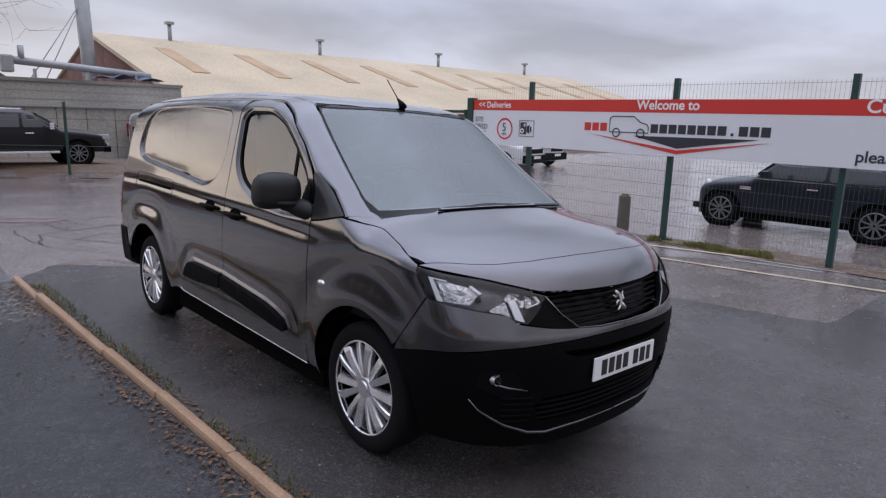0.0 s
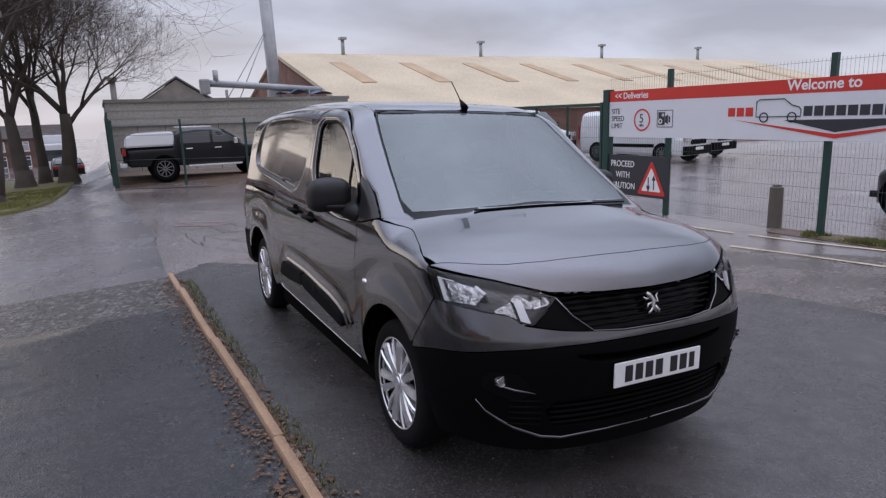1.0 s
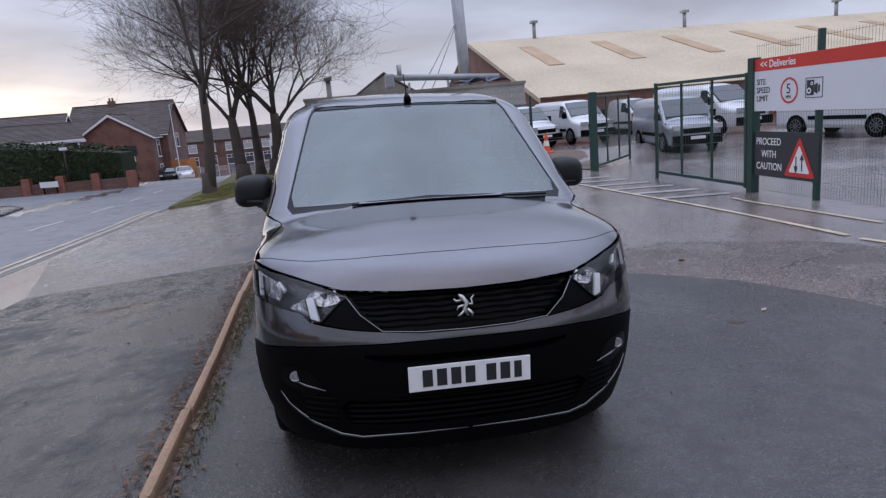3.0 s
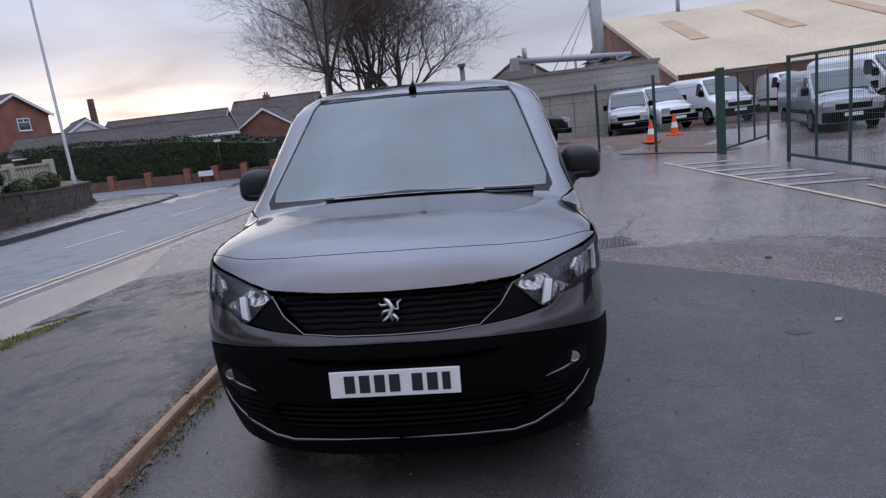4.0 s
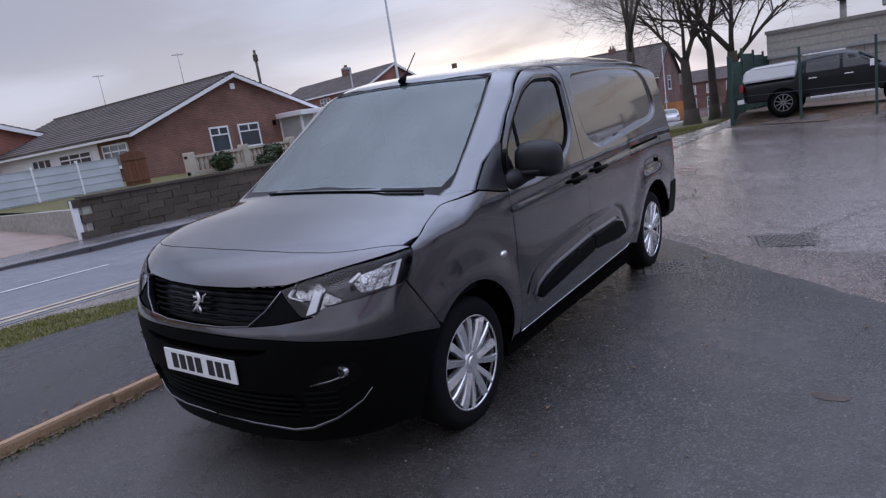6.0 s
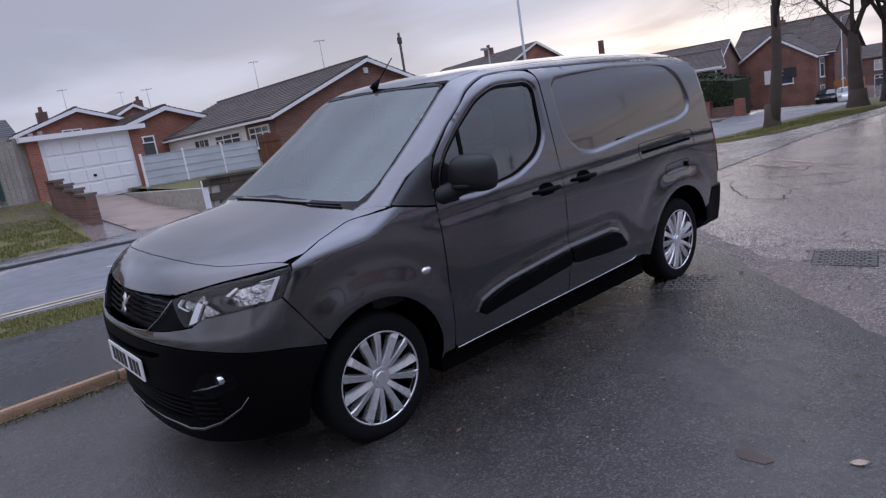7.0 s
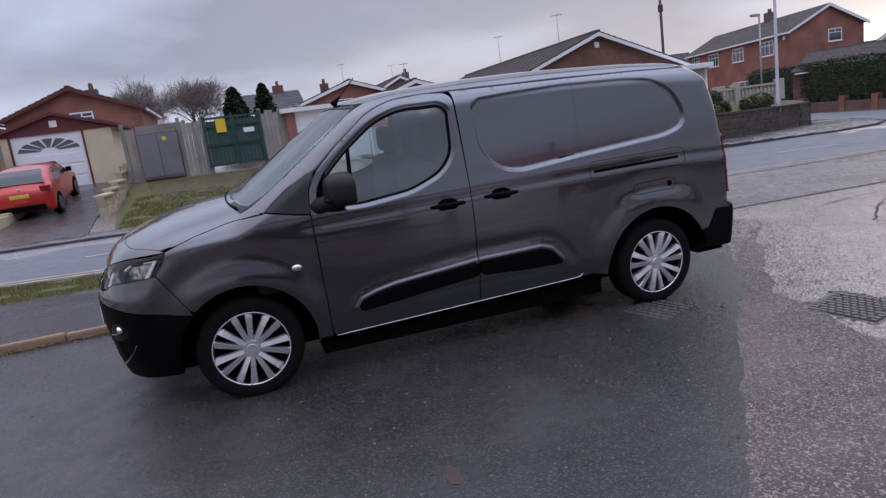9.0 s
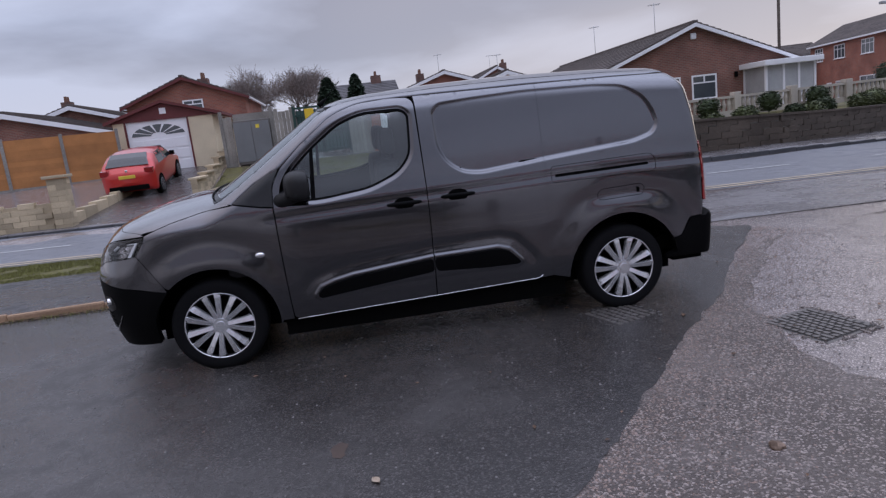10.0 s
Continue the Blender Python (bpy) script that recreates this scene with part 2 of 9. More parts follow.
def fill(poly, step, holes=(), rows=(), row_step=.011):
    """Points and triangles of a polygon with holes, with a grid of points in it, and closer rows of points along further loops."""
    loops = [densify(p, step) for p in (poly, *holes)]
    pts, edges = [], []
    for lp in loops:
        k = len(pts)
        edges += [(k + i, k + (i + 1) % len(lp)) for i in range(len(lp))]
        pts += lp
    arr = np.array(loops[0])
    gx, gy = np.meshgrid(np.arange(arr[:, 0].min() + step / 2, arr[:, 0].max(), step), np.arange(arr[:, 1].min() + step / 2, arr[:, 1].max(), step))
    gx = gx + (np.arange(gx.shape[0]) % 2)[:, None] * step / 2
    gx, gy = gx.ravel(), gy.ravel()
    ok = inside(loops[0], gx, gy)
    for h in loops[1:]:
        ok &= ~inside(h, gx, gy)
    gx, gy = gx[ok], gy[ok]
    rim = np.array(pts)
    if len(gx):
        keep = np.ones(len(gx), bool)
        for k in range(0, len(rim), 200):
            c = rim[k:k + 200]
            keep &= (((gx[:, None] - c[None, :, 0]) ** 2 + (gy[:, None] - c[None, :, 1]) ** 2).min(1) > (step * 0.55) ** 2)
        gx, gy = gx[keep], gy[keep]
        for lp in rows:
            c = np.array(densify(lp, row_step))
            ok = inside(loops[0], c[:, 0], c[:, 1])
            for h in loops[1:]:
                ok &= ~inside(h, c[:, 0], c[:, 1])
            c = c[ok]
            if len(c):
                ok = np.array([((rim - q) ** 2).sum(1).min() > (row_step * .6) ** 2 for q in c])
                c = c[ok]
            if len(c):
                keep = np.array([((c - q) ** 2).sum(1).min() > (row_step * .9) ** 2 for q in np.stack([gx, gy], -1)])
                gx, gy = gx[keep], gy[keep]
                pts = pts + [tuple(q) for q in c]
        pts = pts + list(zip(gx, gy))
    from mathutils.geometry import delaunay_2d_cdt
    vs, _, fs, *_ = delaunay_2d_cdt([Vector(p) for p in pts], edges, [], 0, 1e-5)
    v = np.array([tuple(p) for p in vs])
    f = np.array([tuple(t) for t in fs if len(t) == 3])
    c = v[f].mean(1)
    ok = inside(loops[0], c[:, 0], c[:, 1])
    for h in loops[1:]:
        ok &= ~inside(h, c[:, 0], c[:, 1])
    return v, f[ok]


def sheet(name, poly, dz, mat, step=1.0, thick=0.0, label="", category="", kind="structure"):
    """A piece of ground that follows the land, dz above it; with thick, its edge goes down as a step."""
    v, f = fill(poly, step)
    verts = [(x, y, height(x, y) + dz) for x, y in v]
    me = bpy.data.meshes.new(name)
    faces = [tuple(t) for t in f]
    if thick:
        loop = densify(poly, step)
        ids = [int(((v[:, 0] - x) ** 2 + (v[:, 1] - y) ** 2).argmin()) for x, y in loop]
        k = len(verts)
        verts += [(x, y, height(x, y) + dz - thick) for x, y in loop]
        faces += [(ids[i], ids[(i + 1) % len(ids)], k + (i + 1) % len(ids), k + i) for i in range(len(ids))]
    me.from_pydata(verts, [], faces)
    bm = bmesh.new()
    bm.from_mesh(me)
    bmesh.ops.recalc_face_normals(bm, faces=bm.faces[:])
    if sum(q.normal.z * q.calc_area() for q in bm.faces) < 0:
        bmesh.ops.reverse_faces(bm, faces=bm.faces[:])
    bm.to_mesh(me)
    bm.free()
    me.materials.append(mat)
    me.shade_smooth()
    ob = new(name, me)
    return tagged(ob, label, category, kind=kind)

# ---- ground ----
def paving(name, dark, light, rough=(0.25, 0.7), grain=180.0, bump=0.35, patch=0.35, stones=0.5, wet=0.5, spec=0.38, sharp=0.0, ripple=0.0, cracks=0.0):
    """Tarmac or worn concrete: stones in a binder, stained patches, wet and dry places."""
    m, nt, p = nodes_of(name)
    nd, ln = nt.nodes.new, nt.links.new
    pos = nd("ShaderNodeNewGeometry").outputs["Position"]

    def tex(kind, scale, detail=4.0):
        n = nd(kind)
        ln(pos, n.inputs["Vector"])
        n.inputs["Scale"].default_value = scale
        if kind == "ShaderNodeTexNoise":
            n.inputs["Detail"].default_value = detail
            n.inputs["Roughness"].default_value = 0.62
        return n

    def rng(src, a, b, c, d):
        n = nd("ShaderNodeMapRange")
        ln(src, n.inputs[0])
        for i, v in enumerate((a, b, c, d)):
            n.inputs[i + 1].default_value = v
        return n.outputs[0]

    def mix(fac, a, b, blend="MIX"):
        n = nd("ShaderNodeMix")
        n.data_type, n.blend_type = "RGBA", blend
        for sock, v in ((n.inputs["Factor"], fac), (n.inputs[6], a), (n.inputs[7], b)):
            if hasattr(v, "is_linked"):
                ln(v, sock)
            else:
                sock.default_value = v
        return n.outputs[2]

    big, mid, fine = tex("ShaderNodeTexNoise", patch, 5), tex("ShaderNodeTexNoise", patch * 9, 5), tex("ShaderNodeTexNoise", grain, 2)
    vor = tex("ShaderNodeTexVoronoi", grain * 0.55)
    base = mix(rng(big.outputs[0], 0.32, 0.68, 0, 1), (*dark, 1), (*light, 1))
    base = mix(rng(mid.outputs[0], 0.35, 0.75, 0, 0.55), base, (*[c * 0.6 for c in dark], 1))
    chip = rng(vor.outputs["Color"], 0.55 + 0.12 * sharp, 1.0 - 0.25 * sharp, 0, stones)
    base = mix(chip, base, (*[min(1, c * 2.6 + 0.05) for c in light], 1))
    base = mix(rng(fine.outputs[0], 0.3, 0.7, 0, 0.7), base, (*[c * 0.45 for c in dark], 1))
    if cracks:
        # a net of cracks in some places, its lines bent by noise
        bend, warp = tex("ShaderNodeTexNoise", 3.0, 4), nd("ShaderNodeVectorMath")
        warp.operation = "MULTIPLY_ADD"
        ln(bend.outputs["Color"], warp.inputs[0])
        warp.inputs[1].default_value = (.45, .45, 0)
        ln(pos, warp.inputs[2])
        net = tex("ShaderNodeTexVoronoi", 1.25)
        net.feature, net.voronoi_dimensions = "DISTANCE_TO_EDGE", "2D"
        ln(warp.outputs[0], net.inputs["Vector"])
        where = tex("ShaderNodeTexNoise", 0.28, 3)
        line, here = rng(net.outputs["Distance"], 0.006, 0.028, cracks, 0), rng(where.outputs[0], 0.43, 0.51, 0, 1)
        both = nd("ShaderNodeMath")
        both.operation = "MULTIPLY"
        ln(line, both.inputs[0]), ln(here, both.inputs[1])
        base = mix(both.outputs[0], base, (*[c * 0.25 for c in dark], 1))
    ln(base, p.inputs["Base Color"])
    p.inputs["Specular IOR Level"].default_value = spec
    damp = nd("ShaderNodeMath")
    damp.operation = "ADD"
    ln(rng(big.outputs[0], 0.35, 0.65, 0, 0.6), damp.inputs[0])
    ln(rng(mid.outputs[0], 0.3, 0.7, 0, 0.4), damp.inputs[1])
    ln(rng(damp.outputs[0], 0.3 + 0.3 * (1 - wet), 0.8, rough[0], rough[1]), p.inputs["Roughness"])
    bn = nd("ShaderNodeBump")
    bn.inputs["Strength"].default_value, bn.inputs["Distance"].default_value = bump, 0.006
    hgt = nd("ShaderNodeMath")
    hgt.operation = "ADD"
    ln(vor.outputs["Distance"], hgt.inputs[0]), ln(fine.outputs[0], hgt.inputs[1])
    if ripple:
        wave, more = tex("ShaderNodeTexNoise", 26.0, 3), nd("ShaderNodeMath")
        more.operation = "MULTIPLY_ADD"
        ln(wave.outputs[0], more.inputs[0])
        more.inputs[1].default_value = ripple
        ln(hgt.outputs[0], more.inputs[2])
        hgt = more
    ln(hgt.outputs[0], bn.inputs["Height"])
    ln(bn.outputs[0], p.inputs["Normal"])
    return m


M_YARD = paving("worn_concrete_tarmac", (0.162, 0.134, 0.127), (0.28, 0.234, 0.221), (0.05, 0.24), grain=260, stones=0.75, bump=0.18, ripple=0.5, spec=1.0, sharp=1.0, cracks=0.45)
M_AGGREGATE = paving("worn_exposed_aggregate", (0.074, 0.058, 0.051), (0.180, 0.147, 0.133), (0.10, 0.42), grain=190, stones=0.85, bump=0.7, patch=1.6, ripple=1.4, spec=0.55, sharp=0.8)
M_BAY = paving("dark_wet_tarmac", (0.032, 0.0290, 0.0276), (0.094, 0.0855, 0.0825), (0.07, 0.46), grain=210, stones=0.22, bump=0.34, patch=0.55, ripple=1.6, spec=0.55, sharp=0.9)
M_PATH = paving("dark_footpath_tarmac", (0.022, 0.0212, 0.0235), (0.046, 0.0445, 0.048), (0.2, 0.55), grain=150, stones=0.3, ripple=1.0, spec=0.4, patch=0.6, sharp=0.6)
M_PATCH = paving("broken_tarmac", (0.034, 0.030, 0.027), (0.115, 0.102, 0.092), (0.3, 0.8), grain=60, bump=1.4, patch=2.6, stones=0.8, sharp=0.5)
M_ROAD = paving("road_asphalt", (0.17, 0.175, 0.195), (0.235, 0.24, 0.26), (0.48, 0.68), stones=0.2)
M_PAVE = paving("grey_pavement", (0.130, 0.120, 0.122), (0.218, 0.204, 0.207), (0.16, 0.5), grain=220, stones=0.3, spec=0.55, sharp=0.7)
M_DIRT = paving("dirt_and_leaves", (0.105, 0.066, 0.046), (0.21, 0.145, 0.105), (0.6, 0.95), grain=50, bump=1.0, patch=2.0)
M_GRASSBED = paving("mossy_turf", (0.085, 0.07, 0.025), (0.19, 0.175, 0.05), (0.7, 0.95), grain=60, bump=1.0, patch=2.2, stones=0.3)
M_YELLOW = plain("worn_yellow_line", (0.47, 0.38, 0.27), 0.6, vary=0.5, scale=14)
M_WHITE_LINE = plain("worn_white_line", (0.55, 0.55, 0.55), 0.7, vary=0.35, scale=14)
M_FADED_LINE = plain("faded_white_line", (0.29, 0.275, 0.27), 0.7, vary=0.4, scale=10)
M_SPRAY = plain("faded_red_spray", (.26, .12, .105), .6, vary=.5, scale=20)
M_KERB = plain("tan_concrete_kerb", (0.34, 0.215, 0.135), 0.75, vary=0.3, scale=9, bump=0.4, bump_scale=90)
M_KERB_GREY = plain("dark_grey_kerb", (0.055, 0.055, 0.06), 0.7, vary=0.3, scale=9)


def ground_sheet():
    def axis(fine0, fine1, far):
        a = list(np.arange(fine0, fine1, 1.0))
        b = [fine1 + (far - fine1) * (k / 14) ** 2.2 for k in range(15)]
        c = [fine0 - (far + fine0) * (k / 14) ** 2.2 for k in range(14, 0, -1)]
        return c + a + b
    xs = sorted(set([round(v, 3) for v in axis(-32, 24, 400)] + [-11.2, -11.0, -1.6, -3.4, -12.6]))
    ys = sorted(set(round(v, 3) for v in axis(-14, 52, 400)))
    verts = [(x, y, height(x, y)) for y in ys for x in xs]
    nx = len(xs)
    faces = [(j * nx + i, j * nx + i + 1, (j + 1) * nx + i + 1, (j + 1) * nx + i) for j in range(len(ys) - 1) for i in range(nx - 1)]
    me = bpy.data.meshes.new("ground")
    me.from_pydata(verts, [], faces)
    me.materials.append(M_YARD)
    me.shade_smooth()
    return tagged(new("ground", me), "worn wet grey concrete and tarmac ground", "ground", kind="structure")


ground_sheet()
KERB_LINE = [(-1.40, -14), (-1.43, -5), (-1.438, -1.5), (-1.445, -.4), (-1.465, 1.0), (-1.515, 2.6), (-1.57, 4.85)]


def kerb_x(y):
    return float(np.interp(y, [q[1] for q in KERB_LINE], [q[0] for q in KERB_LINE]))


BAY = [(-1.1, 5.42), (0.05, 4.40), (0.9, 3.76), (1.56, 3.08), (2.34, 2.39), (3.05, 1.74), (3.45, 0.9), (3.83, -0.72), (5.6, -0.72), (14, -1.2), (14, -14)] + KERB_LINE


def ragged(poly, step, amount):
    """The polygon with a worn, uneven edge."""
    out = []
    for x, y in densify(poly, step):
        k = amount if x > -1.4 and y > -2 else 0
        out.append((x + k * (noise.noise((x * 4, y * 4, 1)) + .6 * noise.noise((x * 15, y * 15, 4))), y + k * (noise.noise((x * 4, y * 4, 7)) + .6 * noise.noise((x * 15, y * 15, 9)))))
    return out


sheet("worn_ground", ragged([(-.9, 5.7), (.05, 4.75), (1.2, 3.75), (2.2, 3.5), (3.4, 3.6), (4.6, 3.0), (5.9, 1.6), (6.4, -.6), (5.5, -1.0), (3.6, -1.0), (3.2, .9), (2.2, 2.2), (.9, 3.5)], .09, .10), 0.003, M_AGGREGATE, 0.6,
      label="worn brown exposed aggregate beside the tarmac bay", category="concrete")
sheet("tarmac_bay", ragged(BAY, .07, .03), 0.006, M_BAY, 0.6,
      label="dark wet tarmac parking bay with loose grit", category="tarmac")
sheet("pavement", [(x, y) for x, y in reversed(KERB_LINE) if y < 2.7] + [(-5.2, -14), (-5.05, -3), (-4.95, -1), (-4.3, 1.6), (-3.95, 3.4), (-1.53, 3.3)], 0.03, M_PATH, 0.6,
      label="dark damp tarmac footpath with fallen leaves", category="footpath")
sheet("pavement", [(-1.53, 3.3), (-3.95, 3.4), (-4.6, 3.0), (-4.4, 4.9), (-1.57, 4.8)], 0.012, M_PATCH, 0.4,
      label="broken patched tarmac strip across the footpath", category="footpath")
sheet("pavement", [(-1.6, 4.8), (-4.4, 4.9), (-5.4, 8), (-5.3, 15.4), (-3.4, 16), (-3.4, 52), (-1.9, 52), (-1.9, 18), (-1.5, 9)], 0.008, M_PAVE, 0.8,
      label="grey damp tarmac footpath beside the trees", category="footpath")
NEAR = [(-9.2, -30), (-8.3, -12), (-6.95, -4), (-6.3, -1), (-5.95, 3), (-5.7, 7), (-5.45, 12), (-5.42, 15.6), (-5.9, 22), (-6.6, 32), (-7.8, 45), (-12, 75)]
FAR = [(-20, 75), (-13.5, 45), (-11.6, 33), (-11.2, 31.2), (-16, 32.5), (-24, 35), (-40, 41), (-44, 36), (-30, 31.0), (-20, 27.7), (-16, 26.3), (-13.4, 24.3), (-12.0, 22.0), (-11.25, 19), (-11.0, 12), (-11.05, 4), (-11.4, 0), (-11.7, -4), (-12.5, -12), (-13.6, -30)]
sheet("road", NEAR + FAR, 0.005, M_ROAD, 1.0, label="grey asphalt road with worn lane markings", category="road")


def strip(name, pts, width, dz, mat, label, category):
    """A painted band along a line on the ground."""
    bm = bmesh.new()
    for k in range(len(pts) - 1):
        a, b = Vector(pts[k]), Vector(pts[k + 1])
        d = (b - a).normalized()
        n = Vector((-d.y, d.x)) * width / 2
        m = max(1, int((b - a).length / 0.5))
        row = []
        for i in range(m + 1):
            c = a + (b - a) * i / m
            w = n * (0.88 + 0.24 * noise.noise((c.x * 5, c.y * 5, 0)))
            row.append([bm.verts.new((q.x, q.y, height(q.x, q.y) + dz)) for q in (c - w, c + w)])
        for i in range(m):
            bm.faces.new((row[i][0], row[i + 1][0], row[i + 1][1], row[i][1]))
    bmesh.ops.recalc_face_normals(bm, faces=bm.faces[:])
    if bm.faces and sum(f.normal.z for f in bm.faces) < 0:
        bmesh.ops.reverse_faces(bm, faces=bm.faces[:])
    return tagged(part(name, bm, mat), label, category, kind="structure")


def shifted(pts, d):
    return [(x + d, y) for x, y in pts]


ROAD_EDGE = [(x, y) for x, y in NEAR if y <= 16]
for off in (-0.18, -0.42):
    strip("yellow_line", shifted(ROAD_EDGE, off), 0.11, 0.014, M_YELLOW, "worn double yellow line along the road edge", "road marking")
CENTRE = [(-9.9, -8), (-9.3, -3), (-8.95, 1), (-8.6, 6), (-8.25, 11), (-8.0, 14), (-8.1, 20), (-8.6, 28)]
clen = [0]
for k in range(len(CENTRE) - 1):
    clen.append(clen[-1] + math.hypot(CENTRE[k + 1][0] - CENTRE[k][0], CENTRE[k + 1][1] - CENTRE[k][1]))
for k in range(9):
    s0 = 1.0 + k * 4.1
    ends = [(float(np.interp(s, clen, [c[0] for c in CENTRE])), float(np.interp(s, clen, [c[1] for c in CENTRE]))) for s in (s0, s0 + 2.0)]
    strip("white_line", ends, 0.1, 0.014, M_WHITE_LINE, "worn white centre line dash on the road", "road marking")
strip("yellow_line", [(5.9, -1.2), (5.4, 1.9), (5.2, 2.8)], 0.1, 0.012, M_YELLOW, "worn yellow guide line on the yard", "road marking")
strip("yellow_line", [(5.22, 3.0), (5.15, 6.3), (4.97, 9.6), (4.8, 12.6)], 0.1, 0.012, M_YELLOW, "worn yellow guide line on the yard", "road marking")
strip("yellow_line", [(6.95, -0.6), (6.2, 2.45), (6.1, 3.2)], 0.09, 0.012, M_YELLOW, "worn yellow guide line by the fence", "road marking")
strip("yellow_line", [(6.05, 3.4), (5.94, 5.8), (6.0, 6.4)], 0.09, 0.012, M_YELLOW, "worn yellow guide line by the fence", "road marking")
for x0, y0, x1, y1 in ((6.4, 1.25, 6.55, -0.1), (6.15, 1.15, 6.35, 0.1)):
    strip("white_line", [(x0, y0), (x1, y1)], 0.07, 0.011, M_FADED_LINE, "faded white arrow stroke on the yard", "road marking")
for k in range(6):
    y0 = 7.2 + k * 0.92
    strip("white_line", [(5.12 - k * 0.04, y0), (6.35 - k * 0.05, y0 - 0.25)], 0.26, 0.011, M_FADED_LINE, "faded white hatching at the gate", "road marking")
strip("spray_mark", [(-1.12, 9.3), (-.85, 9.12), (-.5, 9.0), (-.22, 9.15)], .05, .0135, M_SPRAY, "faded red spray paint mark on the yard", "road marking")
strip("spray_mark", [(-1.0, 9.75), (-.6, 9.6), (-.25, 9.38)], .04, .0135, M_SPRAY, "faded red spray paint mark on the yard", "road marking")
strip("soil_line", [(kerb_x(y) + .045, y) for y in (4.4, 3, 1.5, 0, -1.5, -5, -10)], 0.07, 0.011, M_DIRT, "thin line of brown soil washed against the kerb", "soil")

# ---- the grey panel van ----
M_PAINT = plain("dark_grey_metallic_paint", (0.114, 0.111, 0.121), 0.18, metal=1.0, vary=0.05, scale=3, coat=1.0)
M_BLACK = plain("black_plastic", (0.0028, 0.0028, 0.0032), 0.55, spec=0.06, vary=0.2, scale=20, bump=0.08, bump_scale=500)
M_GLOSS = plain("gloss_black", (0.003, 0.003, 0.0035), 0.25, vary=0.1, spec=0.14)
M_MIRROR = plain("grained_black_plastic", (0.012, 0.012, 0.013), 0.5, spec=0.3, vary=0.2, scale=20, bump=0.08, bump_scale=500)
M_CORNER = plain("satin_black_trim", (0.02, 0.02, 0.022), 0.3, spec=0.4, vary=0.15)
# near-black: colour darkened to deepen the shade in wells, gaps and underside
M_LINER = plain("dark_liner_and_shade", (0.003, 0.003, 0.003), 0.9, spec=0.03, vary=0.2)
M_CHROME = plain("bright_chrome", (0.82, 0.82, 0.84), 0.12, metal=1.0, vary=0.04)
M_BADGE = plain("satin_badge_metal", (0.42, 0.41, 0.40), 0.28, metal=1.0, vary=0.15, scale=40)
M_SILVER = plain("silver_wheel_paint", (0.72, 0.72, 0.74), 0.24, metal=0.75, vary=0.06, coat=0.3)
M_RUBBER = plain("tyre_rubber", (0.006, 0.006, 0.007), 0.85, spec=0.15, vary=0.25, scale=12, bump=0.3, bump_scale=120)
M_GLASS = glass("clear_window_glass", (0.80, 0.90, 0.89), 2.35)
M_LENS = glass("clear_lamp_lens", (0.95, 0.95, 0.95))
M_SCREEN = glass("misted_sky_sheen_glass", (0.86, 0.95, 0.94), 1.72, 0.74)
M_REFLECTOR = plain("lamp_reflector", (0.62, 0.62, 0.64), 0.09, metal=1.0, vary=0.5, scale=40, bump=0.9, bump_scale=34)
M_BOWL = plain("dark_chrome_lamp_bowl", (0.075, 0.075, 0.08), 0.2, metal=1.0, vary=0.5, scale=30, bump=0.6, bump_scale=22)
M_LIGHT_STRIP = plain("white_light_strip", (0.86, 0.87, 0.90), 0.18, vary=0.03, coat=0.6)
M_RED_LENS = plain("red_lamp_lens", (0.26, 0.008, 0.010), 0.12, vary=0.15, coat=0.8)
M_PLATE = plain("white_plate", (0.78, 0.78, 0.78), 0.35, vary=0.04)
M_CABIN = plain("dark_cabin_plastic", (0.03, 0.03, 0.032), 0.65, vary=0.2, bump=0.1, bump_scale=300)
M_SEAT = plain("grey_seat_cloth", (0.06, 0.06, 0.065), 0.9, vary=0.25, scale=14, bump=0.4, bump_scale=400)
M_BULK = plain("grey_bulkhead_trim", (0.10, 0.10, 0.105), 0.8, vary=0.15)
M_DIALS = plain("dark_ink", (0.02, 0.02, 0.022), 0.5, vary=0.05)


def smooth_table(pts, lo, hi, n=600, width=6):
    xs = np.linspace(lo, hi, n)
    ys = np.interp(xs, *zip(*pts))
    k = np.exp(-0.5 * (np.arange(-3 * width, 3 * width + 1) / width) ** 2)
    pad = np.concatenate([2 * ys[0] - ys[3 * width:0:-1], ys, 2 * ys[-1] - ys[-2:-3 * width - 2:-1]])
    return xs, np.convolve(pad, k / k.sum(), "valid")


T_WIDTH = smooth_table([(.1, .82), (.25, .866), (.40, .900), (.55, .915), (.75, .922), (.95, .917), (1.08, .907), (1.16, .888), (1.3, .862), (1.5, .820), (1.65, .786), (1.72, .770), (1.95, .70)], .1, 1.95, width=9)
T_FRONT = smooth_table([(.1, -.78), (.22, -.825), (.30, -.848), (.4, -.868), (.55, -.887), (.66, -.893), (.74, -.888), (.80, -.868), (.9, -.83), (.97, -.79), (1.95, -.79)], .1, 1.95, width=7)
T_REAR = smooth_table([(.1, 3.74), (.36, 3.79), (.66, 3.79), (.70, 3.75), (1.1, 3.73), (1.4, 3.69), (1.6, 3.64), (1.72, 3.54), (1.84, 3.40), (1.95, 3.3)], .1, 1.95, width=5)
T_TOP = smooth_table([(-1.0, .62), (-.90, .76), (-.86, .84), (-.83, .90), (-.79, .967), (-.74, 1.008), (-.66, 1.045), (-.55, 1.082), (-.35, 1.128), (-.1, 1.166), (.04, 1.192), (.86, 1.735), (.97, 1.768), (1.2, 1.797), (1.7, 1.825), (2.3, 1.83), (3.0, 1.81), (3.4, 1.785), (3.9, 1.74)], -1.0, 3.9, n=1200, width=9)
